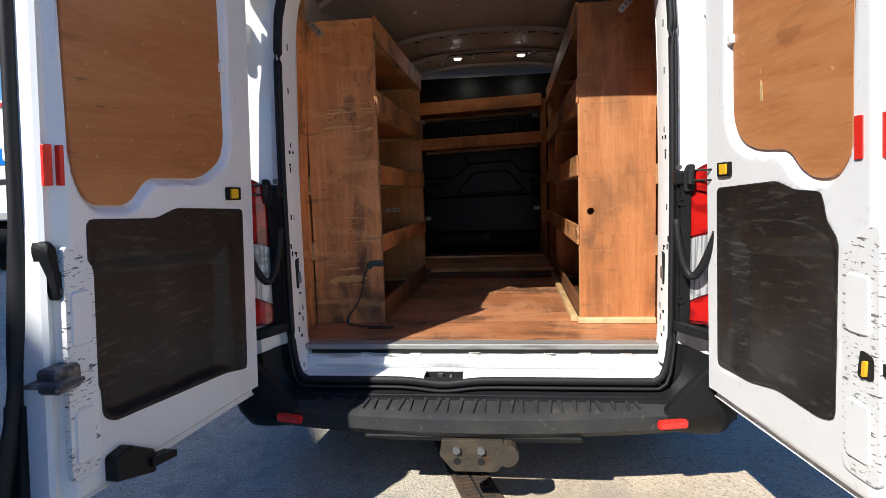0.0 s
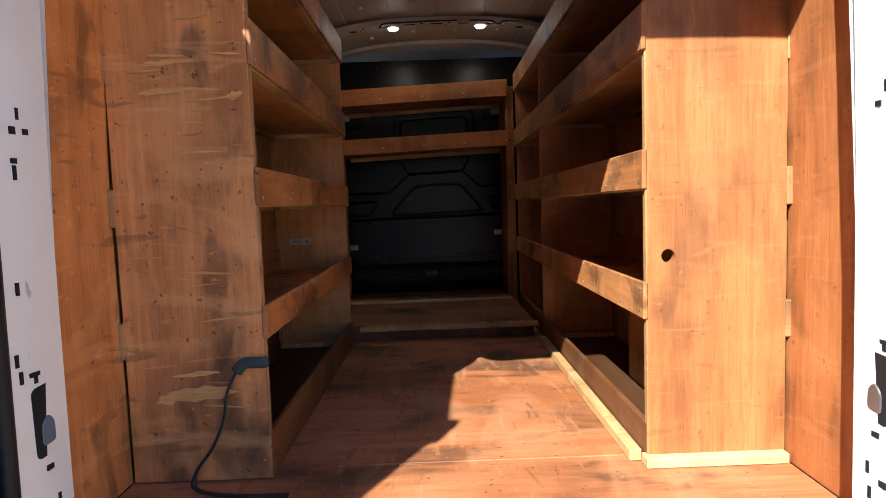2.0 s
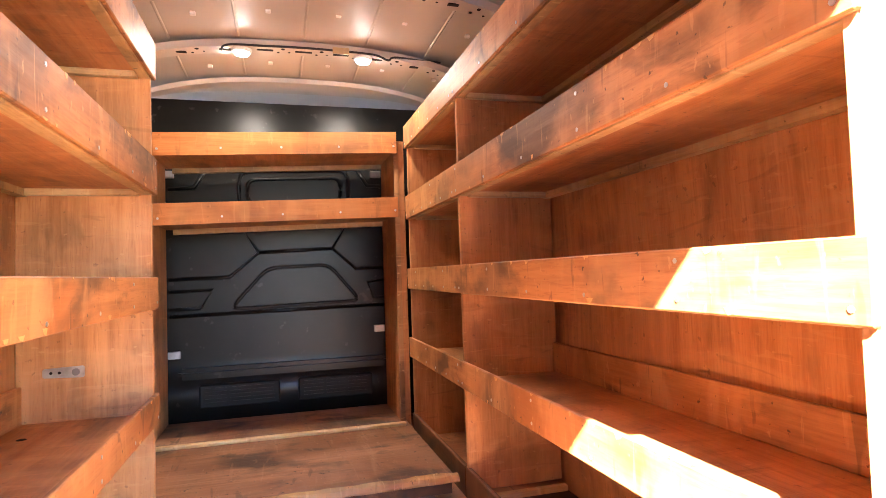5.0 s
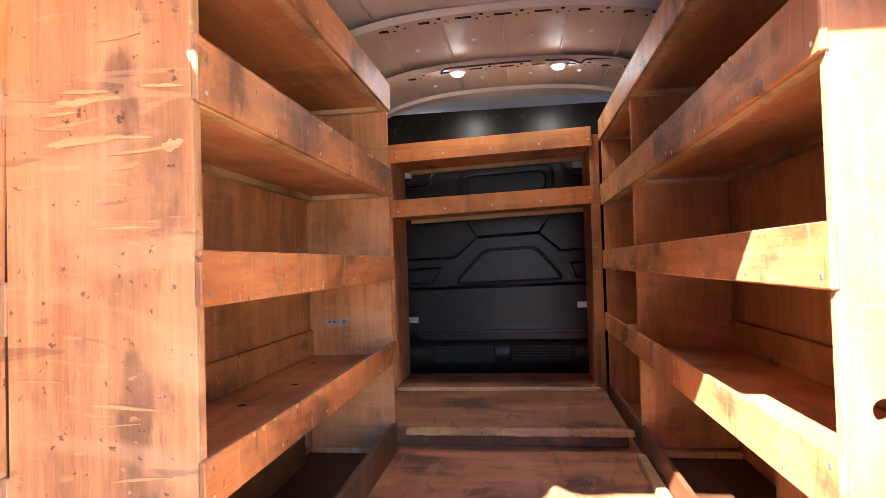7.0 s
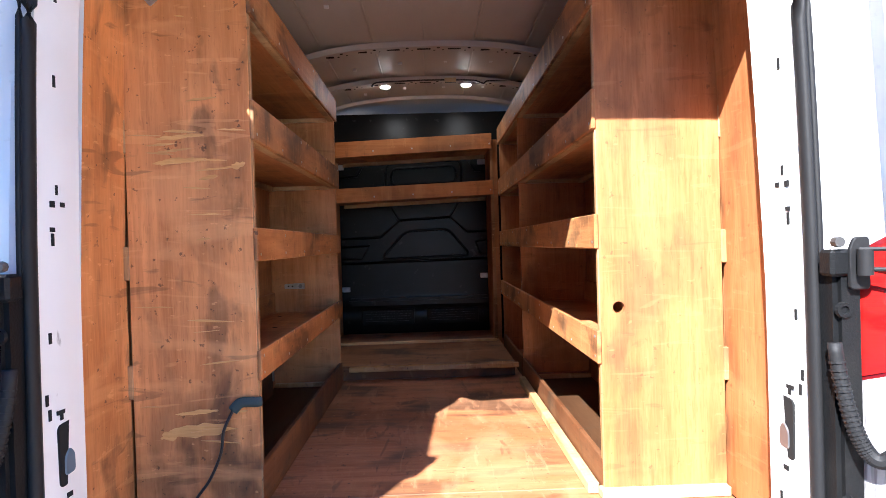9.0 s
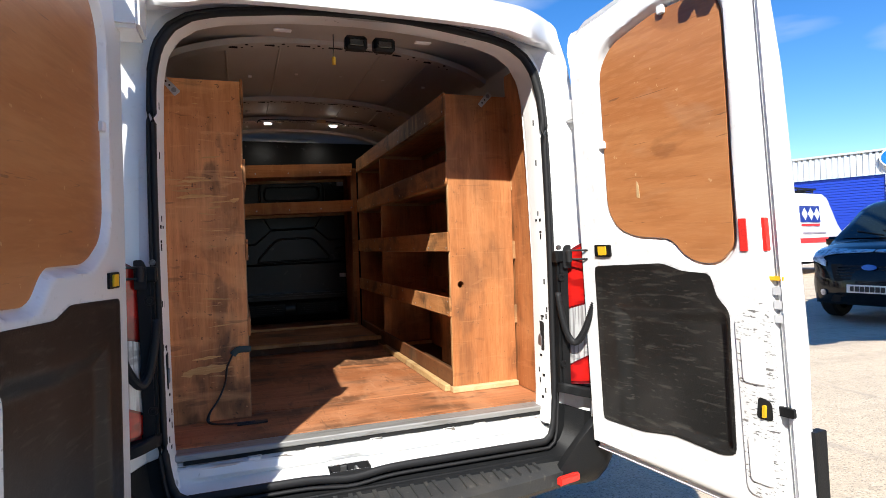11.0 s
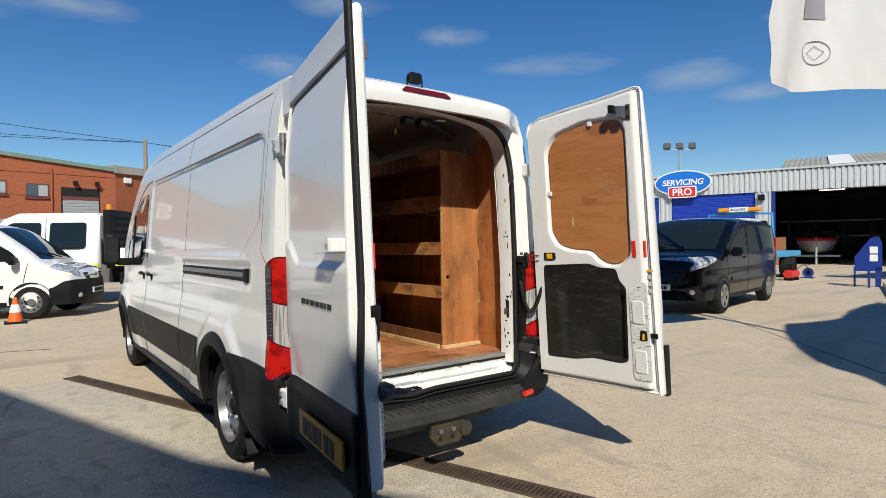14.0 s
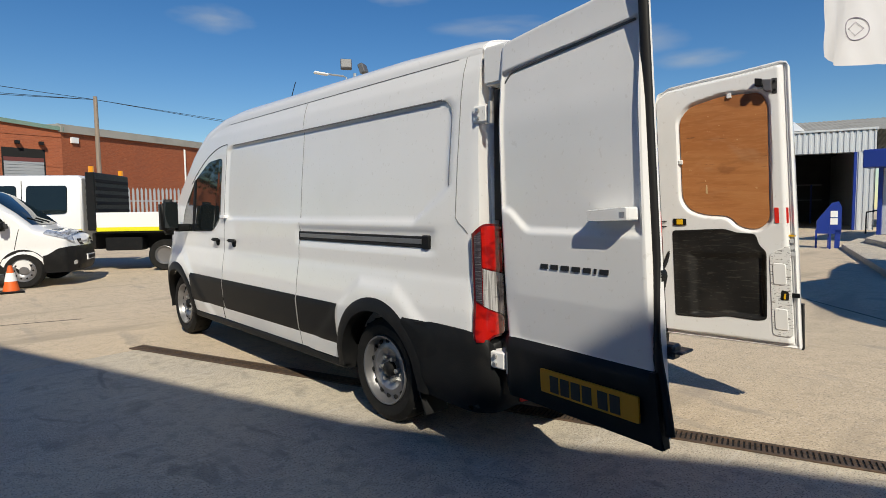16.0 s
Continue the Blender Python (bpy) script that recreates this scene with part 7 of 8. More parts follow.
tpart(post, "street_lamp_arm", tube([(-0.55, 0, 6.5), (-0.55, 0, 8.45), (-0.8, 0, 8.5), (-2.0, 0, 8.45)], 0.05, 6), GALV)
tpart(post, "lamp_head", box((-2.5, -0.12, 8.38), (-1.7, 0.12, 8.5), 0.04), SIGN_WHITE)

pole = thing("telegraph_pole", "weathered wooden telegraph pole with wires", "telegraph pole", (3.66, 30.2, 0))
tpart(pole, "pole_shaft", rod((0, 0, 0), (0, 0, 7.0), 0.13, 10, r2=0.09), POLE_WOOD)
for k, (end, z) in enumerate((((-30, -6), 8.6), ((-30, 4), 7.3), ((-26, -2), 7.0), ((40, 14), 7.6), ((40, 9), 7.2))):
    pts = [(end[0] * t, end[1] * t, 6.85 + (z - 6.85) * t - 1.6 * t * (1 - t)) for t in np.linspace(0, 1, 14)]
    tpart(pole, "overhead_wire", tube(pts, 0.012, 4), BLACK_INK)

fence = thing("palisade_fence", "galvanised steel palisade fence in front of the brick wall", "fence", (4.6, 31.5, 0))
for z in (0.5, 1.9):
    tpart(fence, "rail", box((-12, 0.03, z), (9.0, 0.07, z + 0.06)), GALV)
for k in range(100):
    u = -12 + k * 0.21
    tpart(fence, "pale", slab([(u, 0), (u + 0.11, 0), (u + 0.11, 2.5), (u + 0.055, 2.65), (u, 2.5)], XZ, 0.03, 0.0), GALV)


# -- vehicles: local x ahead, y to the left, origin on the ground under the front axle
def arch_points(c, r, z0, n=9):
    a0 = math.asin(max(-1, min(0.95, (z0 - 0.32) / r)))
    return [(c + r * math.cos(a), 0.32 + r * math.sin(a)) for a in np.linspace(math.pi - a0, a0, n)]


def vehicle(name, label, at, yaw, paint, outline_top, wheelbase, half, roof_lean, lower=0.30, arch=0.37, belt=1.0):
    root = thing(name, label, "van", (at[0], at[1], 0), rz=yaw)
    poly = list(outline_top)
    bottom = arch_points(-wheelbase, arch, lower) + arch_points(0.0, arch, lower)
    poly = poly + [(x, z) for x, z in bottom][::1]
    zmax = max(p[1] for p in outline_top)

    def lean(z):
        return 1 - roof_lean * smooth01(z, belt, zmax)
    bm = bmesh.new()
    rings = []
    for w, inset in ((-1.0, 0.05), (-0.97, 0.012), (-0.90, 0.0), (0.90, 0.0), (0.97, 0.012), (1.0, 0.05)):
        ring = []
        for x, z in poly:
            cz = 0.95
            cx = -wheelbase / 2
            k = inset if z > 0.72 else inset * 0.4
            ring.append(bm.verts.new((x + (cx - x) / abs(cx - x + 1e-6) * k * 0.8, w * half * lean(z), z - (k if z > cz else 0))))
        rings.append(ring)
    n = len(poly)
    for a, b in zip(rings, rings[1:]):
        for k in range(n):
            bm.faces.new((a[k], a[(k + 1) % n], b[(k + 1) % n], b[k]))
    bm.faces.new(rings[0][::-1])
    bm.faces.new(rings[-1])
    bmesh.ops.recalc_face_normals(bm, faces=bm.faces)
    bmesh.ops.triangulate(bm, faces=[f for f in bm.faces if len(f.verts) > 4])
    tpart(root, "body", bm, paint, "", smooth=True, auto=32)
    return root, lean


def car_wheels(root, wheelbase, half, R, rim_mat, spokes=0):
    for c in (0.0, -wheelbase):
        for s in (-1, 1):
            m = pose(c, s * (half - 0.11), R, 0, 0, 90 if s > 0 else -90)
            w = tpart(root, "wheel", lathe([(R * 0.62, -0.1), (R - 0.03, -0.105), (R, -0.07), (R, 0.07), (R - 0.03, 0.105), (R * 0.64, 0.105)], 28, m, cap=False), TYRE, "", True, 35)
            if spokes:
                tpart(root, "rim", lathe([(R * 0.65, 0.10), (R * 0.62, 0.108), (R * 0.58, 0.07), (0.0, 0.05)], 28, m), BLACK_TRIM, "", True, 35, parent=w)
                for k in range(spokes):
                    a = 2 * math.pi * k / spokes
                    for da in (-0.12, 0.12):
                        tpart(root, "spoke", put(slab([(-0.022, 0.03), (0.022, 0.03), (0.016, R * 0.61), (-0.016, R * 0.61)], lambda u, v, q: Vector((q, u, v)), 0.06, 0.108), m @ Matrix.Rotation(a + da, 4, "X")), rim_mat, parent=w)
                tpart(root, "rim_ring", lathe([(R * 0.66, 0.095), (R * 0.65, 0.112), (R * 0.60, 0.110), (R * 0.59, 0.09)], 28, m, cap=False), rim_mat, "", True, 35, parent=w)
            else:
                tpart(root, "rim", lathe([(R * 0.65, 0.10), (R * 0.62, 0.108), (R * 0.56, 0.08), (R * 0.46, 0.085), (R * 0.28, 0.06), (R * 0.2, 0.085), (0.0, 0.085)], 28, m), rim_mat, "", True, 35, parent=w)
                for k in range(10):
                    a = 2 * math.pi * k / 10
                    tpart(root, "vent_hole", put(lathe([(0.018, 0.0), (0.017, 0.004), (0.0, 0.005)], 8), m @ Matrix.Translation((0.083, R * 0.46 * math.cos(a), R * 0.46 * math.sin(a)))), BLACK_VOID, parent=w)


def side_plate(root, name, poly, half, lean, out, mat, label="", both=(-1, 1), parent=None, thick=0.02):
    for s in both:
        tpart(root, name, slab(poly, lambda u, v, w, s=s: Vector((u, s * (half * lean(v) + w), v)), -thick, out), mat, label, parent=parent)


def front_plate(root, name, poly, xf, mat, label="", out=0.012, parent=None):
    """poly in (y, z); xf(y, z): the nose's x there."""
    return tpart(root, name, slab(poly, lambda u, v, w: Vector((xf(u, v) + w, u, v)), -0.03, out), mat, label, parent=parent)


# compact vans
class CarShape:
    """A rounded body: half width over length and height, with a bulging nose."""

    def __init__(self, half, x_end, x_back, tops, nose, roof_cap=0.15, lean=0.19):
        self.half, self.x_end, self.x_back, self.tops, self.nose, self.cap, self.lean = half, x_end, x_back, tops, nose, roof_cap, lean

    def top(self, x):
        return float(np.interp(x, [t[0] for t in self.tops], [t[1] for t in self.tops]))

    def plan(self, x):
        f = max(0.0, (x - (self.x_end - 0.75)) / 0.75)
        r = max(0.0, ((self.x_back + 0.35) - x) / 0.35)
        return self.half * (1 - 0.13 * f ** 2.2 - 0.04 * r ** 2)

    def side(self, x, z):
        zt = self.top(x)
        low = 0.955 + 0.045 * smooth01(z, 0.22, 0.55)
        crease = 1 - 0.012 * math.exp(-((z - 0.72) / 0.07) ** 2)
        lean = 1 - self.lean * max(0.0, z - 1.02) / 0.85
        t = max(0.0, min(1.0, (z - (zt - self.cap)) / self.cap))
        return self.plan(x) * low * crease * lean * math.sqrt(max(0.0, 1 - t ** 2.3))

    def front(self, y, z):
        w = max(0.05, self.side(self.x_end, min(z, self.top(self.x_end) - 0.03)))
        u = min(1.0, abs(y) / w)
        push = float(np.interp(z, [n[0] for n in self.nose], [n[1] for n in self.nose]))
        return self.x_end + push * (1 - u ** 2.6)

    def roof(self, x, y):
        lo, hi = self.top(x) - self.cap * 1.6, self.top(x)
        for _ in range(24):
            mid = (lo + hi) / 2
            if self.side(x, mid) > abs(y):
                lo = mid
            else:
                hi = mid
        return lo

    def wrap(self, p, z, s):
        """Round the nose corner: p < 0 along the flank, p > 0 across the front (1 at the middle)."""
        if p <= 0:
            return Vector((self.x_end + p, s * self.side(self.x_end + p, z), z))
        y = self.side(self.x_end, z) * (1 - p)
        return Vector((self.front(y, z), s * y, z))

    def body(self, lower):
        bm = bmesh.new()
        xs = [self.x_back + (self.x_end - self.x_back) * i / 70 for i in range(71)]
        ts = [j / 20 for j in range(14)] + [0.65 + 0.35 * math.sin(k / 11 * math.pi / 2) for k in range(1, 12)]
        rows = []
        for x in xs:
            zt = self.top(x)
            zs = [lower + (zt - lower) * t for t in ts]
            rows.append([bm.verts.new((x, -self.side(x, z), z)) for z in zs] + [bm.verts.new((x, self.side(x, z), z)) for z in zs[::-1]])
        n = len(rows[0])
        for a, b in zip(rows, rows[1:]):
            for k in range(n - 1):
                bm.faces.new((a[k], b[k], b[k + 1], a[k + 1]))
        bm.faces.new(rows[0])
        zt = self.top(self.x_end)
        zs = [lower + (zt - lower) * t for t in ts]
        grid_rows = []
        for z in zs:
            w = self.side(self.x_end, z)
            grid_rows.append([bm.verts.new((self.front(w * u, z), w * u, z)) for u in np.linspace(-1, 1, 25)])
        for a, b in zip(grid_rows, grid_rows[1:]):
            for k in range(24):
                bm.faces.new((a[k], a[k + 1], b[k + 1], b[k]))
        bmesh.ops.remove_doubles(bm, verts=bm.verts, dist=2e-4)
        bmesh.ops.recalc_face_normals(bm, faces=bm.faces)
        return bm


def compact_van(label, at, yaw, paint, shape, wheelbase, glass_line, black_nose, rim_mat, spokes, rear_glass):
    root = thing("compact_van", label, "van", (at[0], at[1], 0), rz=yaw)
    body = tpart(root, "body", shape.body(0.27), paint, "", True, 50)
    half = shape.half
    xw0, xw1, b0 = glass_line

    def side_poly(name, poly, out, mat, lab="", par=None, thick=0.012, n=6):
        for s in (-1, 1):
            dense = []
            for p, q in zip(poly, poly[1:] + poly[:1]):
                steps = max(1, int(math.hypot(q[0] - p[0], q[1] - p[1]) / 0.08))
                dense += [(p[0] + (q[0] - p[0]) * k / steps, p[1] + (q[1] - p[1]) * k / steps) for k in range(steps)]
            tpart(root, name, slab(dense, lambda u, v, w: Vector((u, s * (shape.side(u, v) + w), v)), -thick, out), mat, lab, True, 30, parent=par)
    # arches, wheels
    for c in (0.0, -wheelbase):
        disc = [(c + 0.385 * math.cos(a), 0.325 + 0.385 * math.sin(a)) for a in np.linspace(-0.13, math.pi + 0.13, 24)]
        side_poly("wheel_arch", disc, 0.004, BLACK_VOID, "dark wheel arch")
    car_wheels(root, wheelbase, half + 0.01, 0.325, rim_mat, spokes)
    # glass
    def screen(u, v):
        x = xw0 + (xw1 - xw0) * v
        wide = shape.side(x, shape.top(x) - 0.055)
        y = wide * (2 * u - 1) * 0.91
        return Vector((x - 0.06 * (2 * u - 1) ** 2 * (1 - v), y, shape.roof(x - 0.06 * (2 * u - 1) ** 2 * (1 - v), y) + 0.010))
    tpart(root, "windscreen", grid(16, 10, screen), GLASS_CAR, "dark windscreen", True)
    for k in (-1, 1):
        tpart(root, "wiper", tube([screen(0.5 + 0.12 * k, 0.04) + Vector((0, 0, 0.012)), screen(0.5 + 0.12 * k - 0.28, 0.16) + Vector((0, 0, 0.012))], 0.008, 5), BLACK_TRIM)
    side_poly("side_window", rounded([(b0, 1.14), (xw0 - 0.34, 1.11), (xw0 - 0.50, 1.30), (xw1 - 0.06, shape.top(xw1) - 0.23), (b0, shape.top(b0) - 0.20)], 0.05), 0.006, GLASS_CAR, "dark door window")
    side_poly("door_gap", [(b0 - 0.06, 0.36), (b0 - 0.046, 0.36), (b0 - 0.046, 1.70), (b0 - 0.06, 1.70)], 0.003, BLACK_VOID)
    side_poly("door_gap", [(xw0 - 0.30, 0.70), (xw0 - 0.289, 0.70), (xw0 - 0.20, 1.08), (xw0 - 0.211, 1.08)], 0.003, BLACK_VOID)
    side_poly("door_pull", rounded([(b0 + 0.05, 1.00), (b0 + 0.23, 1.00), (b0 + 0.23, 1.035), (b0 + 0.05, 1.035)], 0.012), 0.03, BLACK_TRIM if black_nose else paint)
    if rear_glass:
        side_poly("side_window", rounded([(b0 - 1.30, 1.15), (b0 - 0.12, 1.14), (b0 - 0.12, shape.top(b0) - 0.20), (b0 - 1.28, shape.top(b0) - 0.20)], 0.06), 0.006, GLASS_CAR, "dark side window")
    side_poly("side_strip", [(-wheelbase + 0.46, 0.58), (-0.46, 0.60), (-0.46, 0.66), (-wheelbase + 0.46, 0.64)], 0.016, BLACK_TRIM if black_nose else paint, "side strip")
    side_poly("side_step", [(-wheelbase + 0.42, 0.265), (-0.42, 0.265), (-0.42, 0.33), (-wheelbase + 0.42, 0.33)], 0.012, BLACK_TRIM)
    for s in (-1, 1):
        mirror = tpart(root, "door_mirror", put(box((-0.07, -0.11, -0.085), (0.07, 0.11, 0.085), 0.04, segments=3), pose(xw0 - 0.42, s * (half + 0.12), 1.14)), BLACK_TRIM if black_nose else paint, "black door mirror", True, 50)
        # headlamp sweeping round the corner
        def lamp(u, v):
            p = -0.34 + 0.62 * u
            lo = 0.985 - 0.19 * u
            hi = lo + 0.030 + 0.105 * math.sin(math.pi * min(1.0, 0.12 + 0.74 * u)) ** 0.8
            q = shape.wrap(p if p < 0 else p * 1.0, lo + (hi - lo) * v, s)
            return q + Vector((0.012, s * 0.010, 0.004))
        tpart(root, "headlamp", grid(18, 6, lamp), HEADLAMP, "clear headlamp", True)
    front = lambda name, poly, out, mat, lab="", par=None: front_plate(root, name, poly, shape.front, mat, lab, out, parent=par)
    if black_nose:
        for s in (-1, 1):
            def nose_side(u, v):
                p = -0.36 + 1.36 * u
                z = 0.262 + (0.43 + 0.05 * smooth01(p, -0.3, 0.1)) * v * (1.0 if p > -0.1 else 0.75 + 0.25 * smooth01(p, -0.36, -0.1))
                q = shape.wrap(p, z, s)
                return q + Vector((0.014, s * 0.012 * (p < 0.3), 0))
            tpart(root, "front_bumper", grid(34, 10, nose_side), BLACK_TRIM, "black plastic front bumper", True)
    g = front("grille", rounded([(-0.40, 0.75), (0.40, 0.75), (0.46, 0.87), (-0.46, 0.87)] if black_nose else [(-0.44, 0.60), (0.44, 0.60), (0.52, 0.84), (-0.52, 0.84)], 0.04), 0.018, BLACK_VOID, "black grille")
    for k in range(1 if black_nose else 5):
        z = 0.80 if black_nose else 0.625 + 0.044 * k
        front("grille_slat", [(-0.42, z), (0.42, z), (0.42, z + 0.024), (-0.42, z + 0.024)], 0.028, ALU if black_nose else BLACK_TRIM, "", g)
    zb = 0.82 if black_nose else 0.80
    tpart(root, "badge", put(lathe([(0.055, 0.0), (0.05, 0.012), (0.0, 0.014)], 18), pose(shape.front(0, zb) + 0.03, 0, zb) @ (Matrix.Identity(4) if black_nose else Matrix.Diagonal((1, 1.7, 0.75, 1)))), ALU if black_nose else SIGN_BLUE, "small badge disc")
    zp = 0.45
    pl = front("number_plate", [(-0.26, zp), (0.26, zp), (0.26, zp + 0.11), (-0.26, zp + 0.11)], 0.035, SIGN_WHITE, "white number plate")
    for k in range(7):
        y = -0.215 + k * 0.062
        front("plate_bar", [(y, zp + 0.02), (y + 0.046, zp + 0.02), (y + 0.046, zp + 0.09), (y, zp + 0.09)], 0.039, BLACK_INK, "", pl)
    front("lower_grille", rounded([(-0.52, 0.30), (0.52, 0.30), (0.46, 0.41), (-0.46, 0.41)], 0.03), 0.024, BLACK_VOID, "dark lower grille")
    for s in (-1, 1):
        front("fog_lamp", [(s * 0.62 + 0.045 * math.cos(a), 0.43 + 0.045 * math.sin(a)) for a in np.linspace(0, 2 * math.pi, 13)[:-1]], 0.028, HEADLAMP, "round fog lamp")
        tpart(root, "tail_light", box((shape.x_back - 0.02, min(s * (half - 0.16), s * (half - 0.03)), 0.95), (shape.x_back + 0.03, max(s * (half - 0.16), s * (half - 0.03)), 1.40), 0.01), RED_LENS)
    return root


NOSE = [(0.24, 0.10), (0.30, 0.15), (0.46, 0.20), (0.62, 0.19), (0.74, 0.165), (0.86, 0.12), (0.96, 0.05), (1.02, 0.0)]
white_shape = CarShape(0.905, 0.66, -3.42, [(-3.42, 1.70), (-3.30, 1.80), (-2.6, 1.87), (-1.15, 1.87), (-0.82, 1.84), (-0.60, 1.75), (-0.12, 1.40), (0.10, 1.20), (0.20, 1.115), (0.34, 1.08), (0.53, 1.035), (0.66, 0.975)], NOSE, roof_cap=0.12, lean=0.12)
compact_van("white compact van with black bumpers parked on the yard", (-1.35, 11.35), -25, WHITE, white_shape, 2.755, (0.17, -0.68, -1.28), True, STEEL, 0, False)
cone = thing("traffic_cone", "orange and white traffic cone standing by the van wheel", "traffic cone", (-1.97, 10.05, 0))
tpart(cone, "base", box((-0.17, -0.17, 0), (0.17, 0.17, 0.035), 0.01), BLACK_TRIM)
cm = lambda prof: put(lathe(prof, 18), pose(0, 0, 0, 0, -90, 0))
tpart(cone, "body", cm([(0.125, 0.035), (0.028, 0.47), (0.0, 0.475)]), ORANGE, "", True, 40)
tpart(cone, "sleeve", cm([(0.092, 0.20), (0.094, 0.20), (0.062, 0.345), (0.058, 0.345)]), SIGN_WHITE, "white reflective sleeve", True, 40)
black_shape = CarShape(0.92, 0.68, -3.90, [(-3.90, 1.62), (-3.75, 1.76), (-3.0, 1.84), (-1.5, 1.85), (-1.10, 1.81), (-0.85, 1.72), (-0.36, 1.43), (-0.10, 1.26), (0.04, 1.175), (0.20, 1.15), (0.50, 1.08), (0.68, 1.0)], NOSE, roof_cap=0.10, lean=0.10)
compact_van("glossy black compact van facing the yard", (8.40, 3.22), 190.0, BLACK_PAINT, black_shape, 3.06, (0.02, -0.95, -1.48), False, ALLOY, 5, True)

# tall white van with a roof rack
tvan, lean = vehicle("tall_van", "white tall van with a black roof rack and blue logo panel", (18.0, 12.1), 15.7, WHITE,
                     [(-4.40, 0.45), (-4.45, 1.2), (-4.40, 2.35), (-4.25, 2.5), (-1.2, 2.52), (-0.85, 2.40), (-0.25, 1.60), (0.05, 1.35), (0.75, 1.15), (0.92, 0.8), (0.93, 0.45), (0.88, 0.3)], 3.45, 1.02, 0.08, 0.34, 0.41)
car_wheels(tvan, 3.45, 1.0, 0.35, STEEL)
side_plate(tvan, "logo_panel", [(-2.9, 1.62), (-1.55, 1.62), (-1.55, 2.12), (-2.9, 2.12)], 1.02, lean, 0.006, BLUE_TRIM, "blue logo panel")
for k in range(3):
    u = -2.80 + k * 0.42
    side_plate(tvan, "logo_diamond", [(u, 1.87), (u + 0.21, 1.68), (u + 0.40, 1.87), (u + 0.21, 2.06)], 1.02, lean, 0.010, SIGN_WHITE)
side_plate(tvan, "text_bar", [(-2.85, 1.50), (-1.6, 1.50), (-1.6, 1.57), (-2.85, 1.57)], 1.02, lean, 0.006, SIGN_RED)
side_plate(tvan, "text_bar", [(-3.0, 0.98), (-0.6, 0.98), (-0.6, 1.13), (-3.0, 1.13)], 1.02, lean, 0.006, SIGN_RED, "red stripe")
side_plate(tvan, "text_bar", [(-2.8, 1.26), (-1.2, 1.26), (-1.2, 1.31), (-2.8, 1.31)], 1.02, lean, 0.006, GREY_INK)
side_plate(tvan, "lower_trim", [(-4.3, 0.42), (-3.9, 0.42), (-3.9, 0.95), (-4.3, 0.95)], 1.02, lean, 0.02, BLACK_TRIM, "black rear corner")
for s in (-1, 1):
    tpart(tvan, "tail_light", box((-4.47, min(s * .86, s * 1.02), 0.98), (-4.33, max(s * .86, s * 1.02), 1.55), 0.02), RED_LENS, "red tail light")
rk = tpart(tvan, "roof_rack", tube([(-4.2, -0.8, 2.66), (-4.2, 0.8, 2.66), (-1.4, 0.8, 2.66), (-1.4, -0.8, 2.66)], 0.03, 6, True), BLACK_TRIM, "black roof rack")
for k in range(6):
    tpart(tvan, "rack_bar", rod((-4.1 + k * 0.5, -0.8, 2.58), (-4.1 + k * 0.5, 0.8, 2.58), 0.025, 6), BLACK_TRIM, parent=rk)
    for s in (-1, 1):
        tpart(tvan, "rack_foot", rod((-4.1 + k * 0.5, s * 0.8, 2.48), (-4.1 + k * 0.5, s * 0.8, 2.67), 0.02, 6), BLACK_TRIM, parent=rk)

# recovery truck
rec = thing("recovery_truck", "white recovery truck with a light blue frame and amber beacon bar", "truck", (17.0, 6.45, 0), rz=190)
tpart(rec, "cab", box((-0.9, -0.95, 0.45), (1.1, 0.95, 2.05), 0.18, segments=3), WHITE, "white truck cab", True, 40)
tpart(rec, "cab_window", box((-0.95, -0.75, 1.35), (-0.90, 0.75, 1.85), 0.02), GLASS_CAR)
for s in (-1, 1):
    tpart(rec, "side_window", box((0.0, min(s * .93, s * .958), 1.25), (0.80, max(s * .93, s * .958), 1.80), 0.02), GLASS_CAR)
    tpart(rec, "mirror", box((0.95, min(s * 1.15, s * 1.40), 1.55), (1.08, max(s * 1.15, s * 1.40), 1.95), 0.04), BLACK_TRIM, "black truck mirror")
    tpart(rec, "blue_frame", tube([(-1.2, s * 1.05, 0.9), (-1.2, s * 1.0, 2.26), (-1.2, 0, 2.28)], 0.05, 8), SKY_BLUE, "light blue tube frame")
bar = tpart(rec, "beacon_bar", box((-1.35, -0.68, 2.34), (-1.05, 0.68, 2.49), 0.04), AMBER, "amber beacon bar")
tpart(rec, "beacon_panel", box((-1.37, -0.30, 2.335), (-1.03, 0.30, 2.50), 0.01), SIGN_WHITE, "white lettered panel", parent=bar)
for sx in (1.022,):
    cu = bpy.data.curves.new("beacon_lettering", "FONT")
    cu.body, cu.size, cu.align_x, cu.extrude = "RECOVERY", 0.10, "CENTER", 0.003
    cu.materials.append(BLACK_INK)
    o = new("beacon_lettering", cu)
    o.parent = bar
    o.matrix_basis = pose(-1.028, 0, 2.385, 90, 0, 90)
tpart(rec, "deck", box((-5.2, -1.05, 0.75), (-1.0, 1.05, 0.95), 0.02), SKY_BLUE, "blue steel deck")
for x in (0.5, -3.4, -4.2):
    for s in (-1, 1):
        tpart(rec, "wheel", put(lathe([(0.2, -0.12), (0.38, -0.12), (0.42, -0.08), (0.42, 0.08), (0.38, 0.12), (0.2, 0.12), (0.0, 0.06)], 24), pose(x, s * 0.9, 0.42, 0, 0, 90)), TYRE, "", True, 35)
reel = thing("cable_reel", "blue cable reel standing on the yard floor", "cable reel", (20.55, 5.42, 0))
